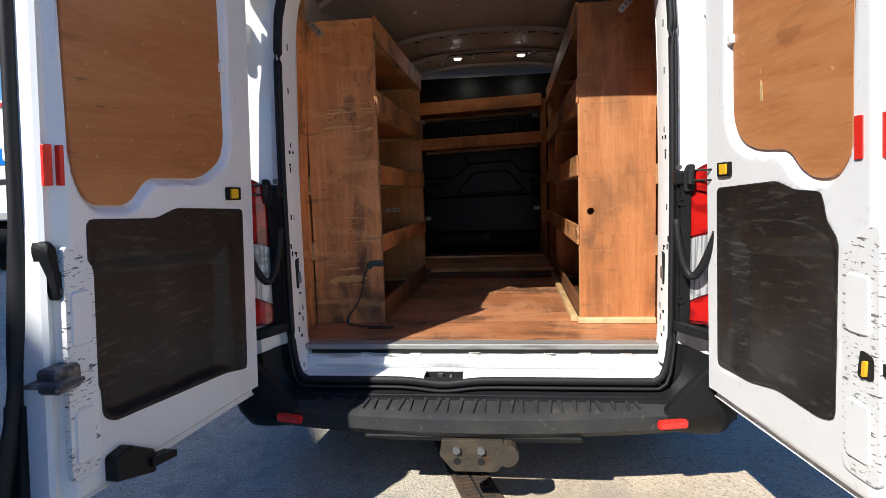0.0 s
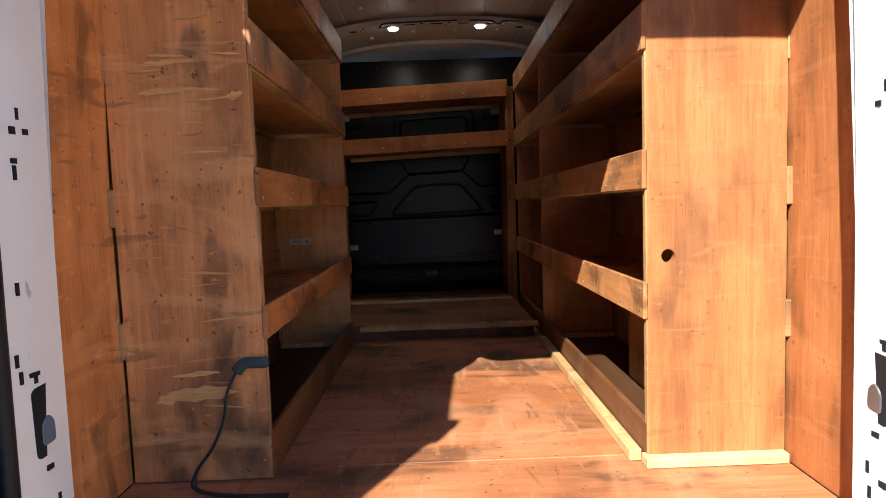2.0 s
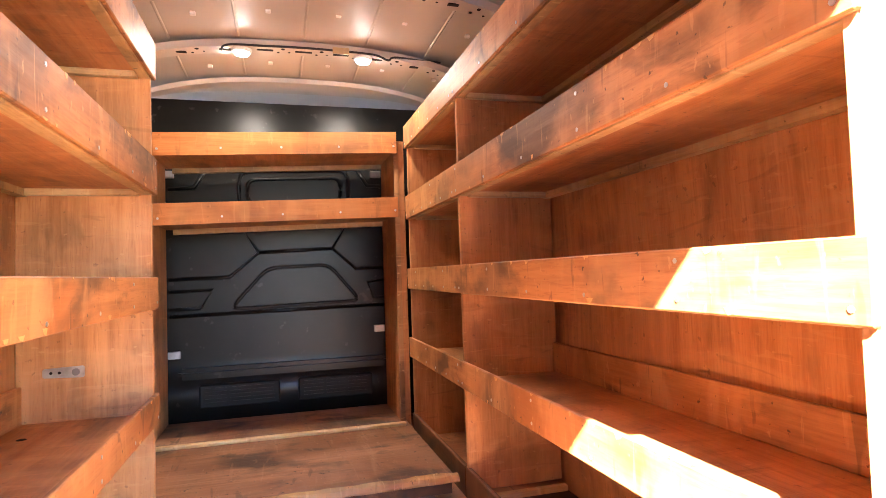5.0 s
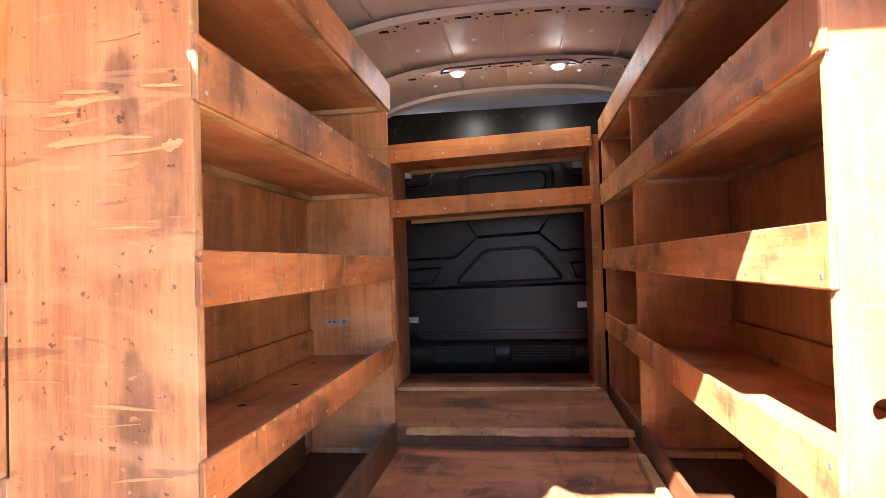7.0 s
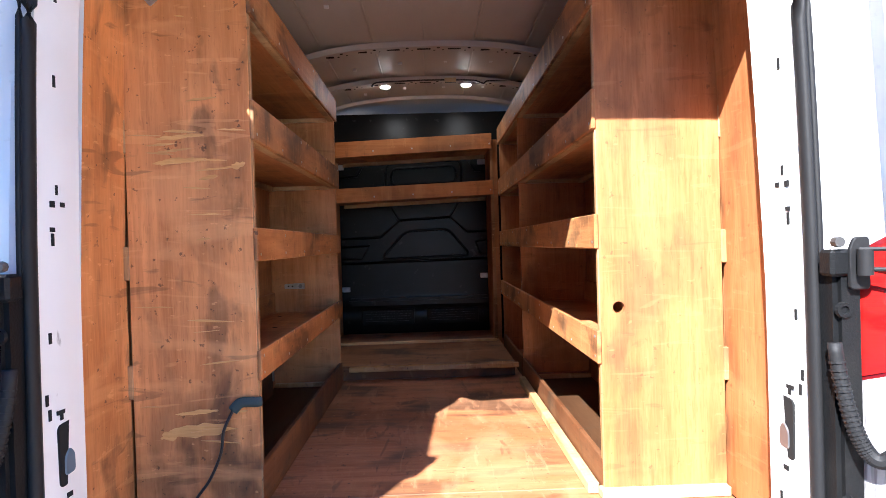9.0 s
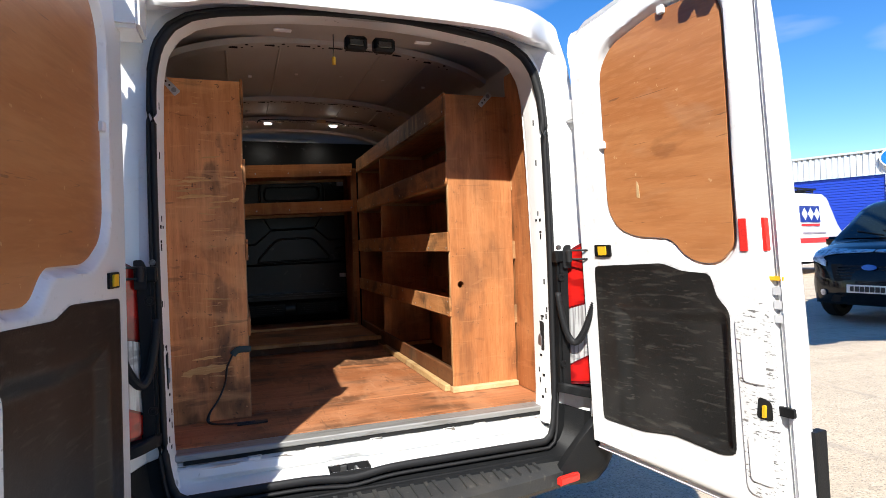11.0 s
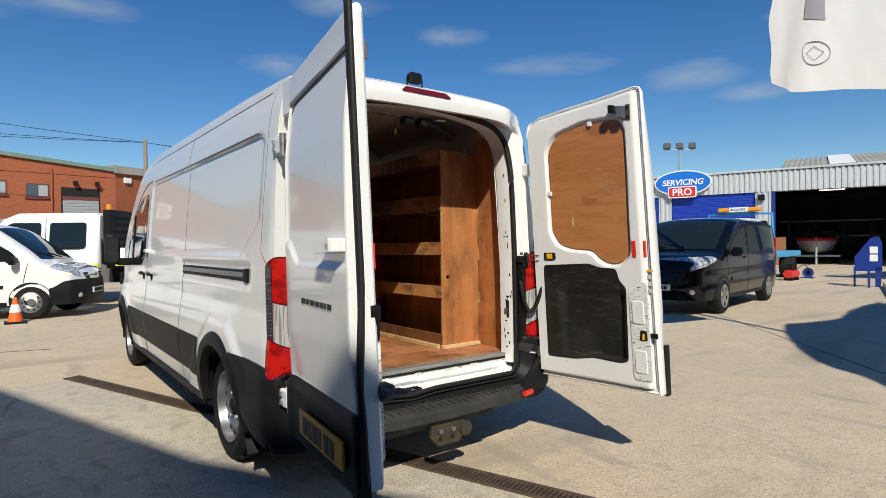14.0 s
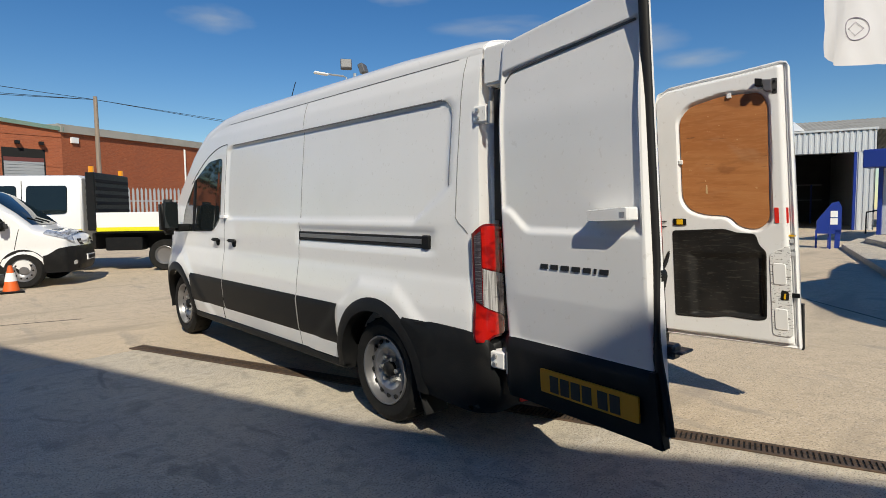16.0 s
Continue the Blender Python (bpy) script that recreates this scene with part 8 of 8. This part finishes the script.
tpart(reel, "drum", put(lathe([(0.17, -0.1), (0.17, -0.08), (0.09, -0.07), (0.09, 0.07), (0.17, 0.08), (0.17, 0.1), (0.0, 0.1)], 20), pose(0, 0, 0.19, 0, 0, 20)), BLUE_TRIM, "", True, 35)
tpart(reel, "stand", box((-0.14, -0.18, 0), (0.14, 0.18, 0.03), 0.005), BLUE_TRIM)
comp = thing("compressor", "small red and black compressor with a hose", "compressor", (18.9, 5.3, 0))
tpart(comp, "tank", rod((-0.3, 0, 0.22), (0.3, 0, 0.22), 0.14, 14), SIGN_RED)
tpart(comp, "motor", box((-0.18, -0.12, 0.34), (0.16, 0.12, 0.56), 0.03), BLACK_TRIM)
for x in (-0.22, 0.22):
    tpart(comp, "foot", box((x - 0.03, -0.14, 0), (x + 0.03, 0.14, 0.1), 0.005), BLACK_TRIM)
tpart(comp, "hose", tube(spline([(0.3, 0, 0.3), (0.7, -0.1, 0.5), (0.95, -0.2, 0.3), (1.1, -0.2, 0.02), (1.5, -0.1, 0.012)]), 0.012, 6), CABLE, "", True)

# crew cab tipper
tip, lean = vehicle("tipper_truck", "white crew cab tipper with a dropside body and yellow stripe", (-1.72, 15.0), 146.5, WHITE,
                    [(-2.30, 0.50), (-2.32, 1.2), (-2.30, 2.15), (-2.2, 2.22), (-0.4, 2.22), (-0.05, 2.08), (0.45, 1.40), (0.85, 1.28), (1.0, 1.0), (1.02, 0.5)], 0.9, 1.0, 0.12, 0.42, 0.02)
side_plate(tip, "side_window", rounded([(-2.0, 1.35), (-1.15, 1.35), (-1.15, 1.98), (-2.0, 1.98)], 0.08), 1.0, lean, 0.006, GLASS_CAR, "dark rear cab window")
side_plate(tip, "side_window", rounded([(-0.95, 1.35), (0.25, 1.35), (0.0, 1.75), (-0.25, 1.98), (-0.95, 1.98)], 0.08), 1.0, lean, 0.006, GLASS_CAR, "dark cab window")
side_plate(tip, "yellow_stripe", [(-2.3, 0.88), (-0.2, 0.88), (-0.2, 0.99), (-2.3, 0.99)], 1.0, lean, 0.006, YELLOW_TAPE, "yellow stripe")
side_plate(tip, "door_gap", [(-1.06, 0.5), (-1.045, 0.5), (-1.045, 2.1), (-1.06, 2.1)], 1.0, lean, 0.004, BLACK_VOID)
hb = tpart(tip, "headboard", box((-2.62, -1.0, 0.95), (-2.42, 1.0, 2.28), 0.02), BLACK_TRIM, "black mesh headboard")
for k in range(6):
    tpart(tip, "headboard_slat", box((-2.64, -0.95, 1.2 + k * 0.17), (-2.40, 0.95, 1.28 + k * 0.17), 0.005), BLACK_VOID, parent=hb)
for s in (-1, 1):
    tpart(tip, "beacon", put(rod((0, 0, 0), (0, 0, 0.14), 0.06, 10), pose(-2.5, s * 0.85, 2.28)), AMBER, "amber beacon")
    tpart(tip, "dropside", box((-6.2, min(s * .98, s * 1.02), 0.98), (-2.62, max(s * .98, s * 1.02), 1.36), 0.008), WHITE, "white dropside panel")
    tpart(tip, "side_stripe", box((-6.2, min(s * 1.015, s * 1.026), 0.93), (-2.62, max(s * 1.015, s * 1.026), 1.02)), YELLOW_TAPE)
    for x in (-4.05, 0.0):
        w = tpart(tip, "wheel", put(lathe([(0.2, -0.12), (0.33, -0.12), (0.36, -0.08), (0.36, 0.08), (0.33, 0.12), (0.22, 0.12)], 26, cap=False), pose(x, s * 0.88, 0.36, 0, 0, 90 * s)), TYRE, "", True, 35)
        tpart(tip, "rim", put(lathe([(0.225, 0.11), (0.21, 0.118), (0.18, 0.06), (0.1, 0.05), (0.0, 0.05)], 26), pose(x, s * 0.88, 0.36, 0, 0, 90 * s)), STEEL, "", True, 35, parent=w)
tpart(tip, "bed_floor", box((-6.2, -1.0, 0.88), (-2.6, 1.0, 0.98), 0.01), BLACK_TRIM)
tpart(tip, "chassis", box((-6.0, -0.5, 0.5), (0.4, 0.5, 0.88), 0.02), BLACK_VOID)
tpart(tip, "toolbox", box((-3.55, 0.55, 0.48), (-2.75, 0.92, 0.78), 0.02), BLACK_TRIM)
tpart(tip, "toolbox", box((-3.55, -0.92, 0.48), (-2.75, -0.55, 0.78), 0.02), BLACK_TRIM)

# box truck at the yard's edge
bt = thing("box_truck", "white box truck with dark lettering bars on its side", "truck", (-9.6, 7.3, 0), rz=0)
tpart(bt, "box_body", box((-4.5, -0.1, 0.95), (0.75, 2.3, 3.15), 0.03), WHITE, "white box body")
tpart(bt, "top_lamp", box((0.3, -0.13, 3.02), (0.6, -0.09, 3.09)), SIGN_RED)
tpart(bt, "lettering_bar", box((0.2, -0.112, 1.98), (0.62, -0.098, 2.28)), SIGN_BLUE, "blue lettering bar")
tpart(bt, "lettering_bar", box((0.15, -0.112, 1.62), (0.65, -0.098, 1.72)), BLACK_INK, "dark lettering bar")
tpart(bt, "side_rail", box((-4.5, -0.12, 0.98), (0.75, -0.05, 1.10)), GALV)
tpart(bt, "side_guard", box((-3.5, -0.05, 0.4), (0.6, 0.05, 0.8), 0.01), BLACK_TRIM)
for x in (-3.6, 0.1):
    tpart(bt, "wheel", put(lathe([(0.2, -0.14), (0.42, -0.14), (0.46, -0.08), (0.46, 0.08), (0.42, 0.14), (0.2, 0.14), (0.0, 0.06)], 24), pose(x, 0.25, 0.46, 0, 0, -90)), TYRE, "", True, 35)
    tpart(bt, "wheel", put(lathe([(0.2, -0.14), (0.42, -0.14), (0.46, -0.08), (0.46, 0.08), (0.42, 0.14), (0.2, 0.14), (0.0, 0.06)], 24), pose(x, 1.95, 0.46, 0, 0, 90)), TYRE, "", True, 35)
tpart(bt, "chassis", box((-4.3, 0.5, 0.55), (0.6, 1.7, 0.95)), BLACK_VOID)

# boat on a trailer in the open bay: local x across the hull, y along it
boat = thing("motor_boat", "red and white motor boat on a trailer in the workshop", "boat", (33.0, 9.7, 0), rz=-70)
hull = bmesh.new()
rows = []
for i in range(13):
    t = i / 12
    w = 1.05 * (1 - (1 - t) ** 2.4) + 0.02
    rows.append([hull.verts.new(p) for p in ((-w, 4.5 * t, 1.45), (-w * 0.98, 4.5 * t, 1.2), (-w * 0.75, 4.5 * t, 0.8 - 0.1 * t), (0, 4.5 * t, 0.65 - 0.15 * t), (w * 0.75, 4.5 * t, 0.8 - 0.1 * t), (w * 0.98, 4.5 * t, 1.2), (w, 4.5 * t, 1.45))])
for a, b2 in zip(rows, rows[1:]):
    for k in range(6):
        hull.faces.new((a[k], b2[k], b2[k + 1], a[k + 1]))
hull.faces.new(rows[-1])
bmesh.ops.recalc_face_normals(hull, faces=hull.faces)
tpart(boat, "hull", hull, SIGN_WHITE, "white boat hull", True, 40)
tpart(boat, "red_band", tube([(1.05 * (1 - (1 - t) ** 2.4) * s + 0.02 * s, 4.5 * t, 1.38) for s, ts in ((-1, np.linspace(1, 0, 12)), (1, np.linspace(0, 1, 12))) for t in ts], 0.05, 6, squash=0.10), SIGN_RED, "red gunwale band")
for s in (-1, 1):
    tpart(boat, "windscreen", slab([(s * 0.2, 1.45), (s * 0.95, 1.45), (s * 0.85, 1.85), (s * 0.25, 1.85)], lambda u, v, w: Vector((u, 1.7 + w + (v - 1.45) * 0.5, v)), 0, 0.02), GLASS_CAR)
tpart(boat, "deck", box((-0.9, 1.2, 1.40), (0.9, 4.4, 1.44)), SIGN_RED)
tpart(boat, "trailer", box((-1.1, 0.3, 0.42), (1.1, 0.5, 0.52)), GALV, "galvanised trailer beam")
tpart(boat, "jockey_wheel", rod((0, -0.3, 0.0), (0, -0.3, 1.0), 0.06, 8), GALV)
tpart(boat, "trailer_bar", box((-0.05, -0.6, 0.4), (0.05, 4.4, 0.5)), GALV)
for s in (-1, 1):
    tpart(boat, "wheel", put(lathe([(0.1, -0.08), (0.28, -0.08), (0.28, 0.08), (0.1, 0.08)], 20), pose(s * 1.0, 3.2, 0.28)), TYRE)
tagged(part("brown_board", put(box((-0.55, -0.03, 0), (0.55, 0.03, 1.5), 0.005), pose(31.5, 11.2, 0, 0, 0, -70)), material("brown_hardboard", (0.30, 0.13, 0.06), 0.7)), "brown board leaning inside the workshop", "board")

# blue notice stand, kerbed walkway, sales kiosk
stand = thing("notice_stand", "blue steel stand with white notices at the walkway end", "sign stand", (17.45, 2.7, 0), rz=-72)
stand.matrix_world = stand.matrix_world @ Matrix.Diagonal((0.50, 0.75, 0.80, 1))
for y in (-0.55, 0.10):
    tpart(stand, "post", box((-0.05, y - 0.05, 0), (0.05, y + 0.05, 0.9)), BLUE_TRIM)
tpart(stand, "panel", slab([(-0.65, 0.55), (0.62, 0.55), (0.62, 1.55), (0.45, 1.78), (0.10, 1.72), (-0.65, 1.05)], lambda u, v, w: Vector((u, w, v)), 0.06, -0.06), BLUE_TRIM, "blue steel panel")
tpart(stand, "ramp_leg", slab([(-0.70, 0), (-0.60, 0), (-0.60, 0.7), (-0.70, 0.7)], lambda u, v, w: Vector((u, w, v)), 0.06, -0.06), BLUE_TRIM)
tpart(stand, "ramp_leg", slab([(0.30, 0), (0.55, 0), (0.60, 0.7), (0.30, 0.7)], lambda u, v, w: Vector((u, w, v)), 0.06, -0.06), BLUE_TRIM)
for z in (1.02, 1.30):
    tpart(stand, "notice", slab([(0.05, z - 0.12), (0.42, z - 0.12), (0.42, z + 0.12), (0.05, z + 0.12)], lambda u, v, w: Vector((u, w, v)), -0.06, -0.075), SIGN_WHITE, "white notice")
tagged(part("walkway", slab([(17.4, 2.35), (9.6, -0.15), (9.6, -9), (40, -9), (40, 3.6), (27.5, 3.4)], lambda u, v, w: Vector((u, v, w)), -0.05, 0.13, edge=0.02), SLAB), "raised concrete walkway with a kerb", "pavement", kind="structure")
tagged(part("walkway_step", slab([(18.5, 2.0), (11.6, -1.0), (11.6, -9), (40, -9), (40, 3.0), (27.5, 2.8)], lambda u, v, w: Vector((u, v, w)), 0.12, 0.28, edge=0.02), SLAB), "upper concrete step of the walkway", "pavement", kind="structure")
kiosk = thing("sales_kiosk", "dark blue sales kiosk with a lettered canopy", "kiosk", (24.5, -0.4, 0.28))
tpart(kiosk, "wall", box((-3.5, -4, 0), (4, 2.55, 2.6), 0.03), CLAD, "grey kiosk wall")
tpart(kiosk, "canopy", box((-4.2, -4, 2.25), (-3.4, 2.9, 2.85), 0.03), BLUE_TRIM, "dark blue canopy with white lettering")
cu = bpy.data.curves.new("canopy_lettering", "FONT")
cu.body, cu.size, cu.extrude = "VAN SA", 0.42, 0.004
cu.materials.append(PALE_INK)
o = new("canopy_lettering", cu)
o.parent = kiosk
o.matrix_basis = pose(-4.212, 2.2, 2.40, 90, 0, -90)
for y in (2.5, 0.9):
    tpart(kiosk, "post", box((-3.62, y - 0.06, 0), (-3.48, y + 0.06, 2.3)), BLUE_TRIM)
tpart(kiosk, "window", box((-3.53, -1.5, 0.4), (-3.49, 0.6, 2.1)), GLASS_CAR)
rail = thing("hand_rail", "black steel hand rail on the walkway", "hand rail", (21.6, 2.0, 0.28))
tpart(rail, "rail", tube([(0, 0.6, 0.0), (0, 0.6, 0.75), (0.0, -0.6, 1.0), (0, -0.6, 0)], 0.03, 6), BLACK_TRIM)

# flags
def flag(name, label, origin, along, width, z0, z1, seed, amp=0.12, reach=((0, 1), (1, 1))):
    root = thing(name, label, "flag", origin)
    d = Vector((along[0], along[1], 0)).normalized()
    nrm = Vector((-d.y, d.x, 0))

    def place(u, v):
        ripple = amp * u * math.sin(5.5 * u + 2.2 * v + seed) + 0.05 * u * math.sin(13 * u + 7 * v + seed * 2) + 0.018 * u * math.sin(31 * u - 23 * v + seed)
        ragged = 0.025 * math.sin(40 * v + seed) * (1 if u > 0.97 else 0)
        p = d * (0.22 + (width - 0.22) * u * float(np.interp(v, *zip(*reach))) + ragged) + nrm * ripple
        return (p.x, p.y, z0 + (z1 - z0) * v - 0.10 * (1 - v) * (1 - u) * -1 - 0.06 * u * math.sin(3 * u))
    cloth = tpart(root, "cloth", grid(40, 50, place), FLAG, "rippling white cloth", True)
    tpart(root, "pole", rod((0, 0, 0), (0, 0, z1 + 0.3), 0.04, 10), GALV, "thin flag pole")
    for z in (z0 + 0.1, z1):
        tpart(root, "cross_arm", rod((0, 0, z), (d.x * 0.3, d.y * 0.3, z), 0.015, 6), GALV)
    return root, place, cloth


fl, fplace, cloth = flag("banner_flag", "tattered white banner flag with faint grey print", (6.20, -0.98, 0), (-0.96, 0.28), 2.13, 2.94, 6.6, 1.0)
for z0, z1, u0, u1 in ((0.215, 0.275, 0.50, 0.66), (0.29, 0.35, 0.50, 0.66), (0.365, 0.43, 0.50, 0.66), (0.445, 0.51, 0.50, 0.66)):
    tpart(fl, "print_bar", put(grid(4, 6, lambda u, v: Vector(fplace(u0 + (u1 - u0) * u, z0 + (z1 - z0) * v)) + Vector((-0.003, -0.008, 0))), Matrix.Identity(4)), GREY_INK, "grey printed bar", parent=cloth)
ringp = [Vector(fplace(0.58 + 0.085 * math.cos(a), 0.115 + 0.035 * math.sin(a))) + Vector((-0.003, -0.008, 0)) for a in np.linspace(0, 2 * math.pi, 24)[:-1]]
tpart(fl, "print_ring", tube(ringp, 0.005, 4, True), GREY_INK, parent=cloth)
tpart(fl, "print_diamond", tube([Vector(fplace(0.58 + a, 0.115 + b)) + Vector((-0.003, -0.009, 0)) for a, b in ((0.05, 0), (0, 0.021), (-0.05, 0), (0, -0.021))], 0.004, 4, True), GREY_INK, parent=cloth)
# unseen flag added as shadow caster; reach shapes the shadow's left edge
flag("banner_flag", "unseen flag added to cast the shadow on the yard's right", (9.6, -4.9, 0), (-7.1, -0.35), 7.1, 2.6, 6.1, 2.0, 0.25, ((0.0, 1.03), (0.42, 1.08), (0.68, 1.01), (0.85, 0.88), (1.0, 0.69)))

# tree beyond the brick unit
tree = thing("tree", "leafy green tree beyond the brick building", "tree", (-15.0, 36.0, 0))
rng = random.Random(4)
tpart(tree, "trunk", rod((0, 0, 0), (0.3, 0, 4.5), 0.28, 10, r2=0.14), BARK)
leaves = bmesh.new()
for k in range(3600):
    a, r = rng.uniform(0, 2 * math.pi), rng.random() ** 0.5
    z = rng.uniform(-1, 1)
    R = 2.9 * math.sqrt(max(0, 1 - z * z)) * (0.8 + 0.35 * math.sin(3 * a + 4 * z))
    c = Vector((R * r * math.cos(a), R * r * math.sin(a), 5.6 + 2.4 * z))
    n = Vector((rng.gauss(0, 1), rng.gauss(0, 1), rng.gauss(0, 1))).normalized()
    t1 = n.orthogonal().normalized() * rng.uniform(0.10, 0.2)
    t2 = n.cross(t1)
    leaves.faces.new([leaves.verts.new(c + q) for q in (t1, t2 * 0.6, -t1, -t2 * 0.6)])
tagged(tpart(tree, "crown", leaves, LEAF, "dense green leaves"), kind="stuff")
for k in range(7):
    a = k * 0.9
    tpart(tree, "limb", rod((0.2, 0, 3.2 + 0.2 * k), (1.5 * math.cos(a), 1.5 * math.sin(a), 5.0 + 0.3 * k), 0.09, 6, r2=0.03), BARK)

# small far clouds
def cloud_material():
    m = bpy.data.materials.new("cloud")
    m.use_nodes = True
    nt = m.node_tree
    nt.nodes.remove(nt.nodes["Principled BSDF"])
    out = nt.nodes["Material Output"]
    em, tr, mix = nt.nodes.new("ShaderNodeEmission"), nt.nodes.new("ShaderNodeBsdfTransparent"), nt.nodes.new("ShaderNodeMixShader")
    em.inputs[0].default_value, em.inputs[1].default_value = (0.80, 0.87, 0.96, 1), 0.62
    co, nz, gr, mp = nt.nodes.new("ShaderNodeTexCoord"), nt.nodes.new("ShaderNodeTexNoise"), nt.nodes.new("ShaderNodeTexGradient"), nt.nodes.new("ShaderNodeMapRange")
    gr.gradient_type = "SPHERICAL"
    nz.inputs["Scale"].default_value, nz.inputs["Detail"].default_value = 1.6, 9
    mul = nt.nodes.new("ShaderNodeMath")
    mul.operation = "MULTIPLY"
    fl = nt.nodes.new("ShaderNodeMapping")
    fl.inputs["Scale"].default_value = (1, 1, 0)
    nt.links.new(co.outputs["Object"], fl.inputs[0])
    nt.links.new(fl.outputs[0], gr.inputs[0])
    nt.links.new(co.outputs["Object"], nz.inputs["Vector"])
    nt.links.new(gr.outputs["Fac"], mul.inputs[0])
    nt.links.new(nz.outputs["Fac"], mul.inputs[1])
    mp.inputs["From Min"].default_value, mp.inputs["From Max"].default_value, mp.inputs["To Max"].default_value = 0.16, 0.56, 0.42
    nt.links.new(mul.outputs[0], mp.inputs["Value"])
    nt.links.new(mp.outputs[0], mix.inputs[0])
    nt.links.new(tr.outputs[0], mix.inputs[1])
    nt.links.new(em.outputs[0], mix.inputs[2])
    nt.links.new(mix.outputs[0], out.inputs[0])
    return m


CLOUD = cloud_material()
for az, el, w, h in ((-3, 19, 70, 26), (4, 20, 90, 24), (15, 24, 60, 18), (21, 17, 60, 22), (27, 23, 80, 30), (38, 20, 60, 20), (44, 26, 90, 36), (57, 25, 60, 26), (61, 15, 80, 26), (66, 13, 70, 16), (70, 19, 60, 18), (48, 17, 110, 20), (75, 22, 140, 24)):
    a, e = radians(az), radians(el)
    c = Vector((math.sin(a) * math.cos(e), math.cos(a) * math.cos(e), math.sin(e))) * 800
    cl = part("cloud", grid(2, 2, lambda u, v: (2 * u - 1, 2 * v - 1, az * 0.37)), CLOUD)
    cl.matrix_world = Matrix.Translation(c) @ (-c).to_track_quat("Z", "Y").to_matrix().to_4x4() @ Matrix.Diagonal((w * 1.2, h * 1.2, 0.001, 1))
    tagged(cl, "small faint white cloud in a blue sky", "cloud", "far clouds", "structure")

# expansion joints of the yard
for a, b in (((9.0, 3.0), (4.6, -1.5)), ((-1.6, 6.3), (-9, 8.4)), ((2.2, 14.0), (16.0, 18.0))):
    a, b = Vector((*a, 0)), Vector((*b, 0))
    rng = random.Random(int(a.x * 10))
    d = (b - a).normalized()
    nrm = Vector((-d.y, d.x, 0))
    pts = [a + (b - a) * t + nrm * rng.uniform(-0.006, 0.006) + Vector((0, 0, -0.004)) for t in np.linspace(0, 1, 50)]
    tagged(part("expansion_joint", tube(pts, 0.006, 4, squash=0.0055), BLACK_TAR), "dark tar-filled joint in the concrete", "joint", "yard joints", "structure")

# unseen building inferred from its shadow over the yard; footprint follows the shadow edge
nb = thing("neighbour_building", "unseen building beside the yard, shaped to shade the ground", "building", (-12, -10, 0))
footprint = [(-8.05, 0.9), (-5.42, -7.12), (-4.82, -8.18), (-4.265, -9.07), (-4.0, -9.66), (1.0, -18.0), (-25.0, -28.0), (-30.0, -3.0)]
tpart(nb, "wall", slab([(x + 11.95, y + 10) for x, y in footprint], lambda u, v, w: Vector((u, v, w)), 0, 7.88), BRICK, "brick wall")
tpart(nb, "roof", slab([(x + 12, y + 10) for x, y in footprint], lambda u, v, w: Vector((u, v, w)), 7.88, 8.0), ASBESTOS, "flat roof")
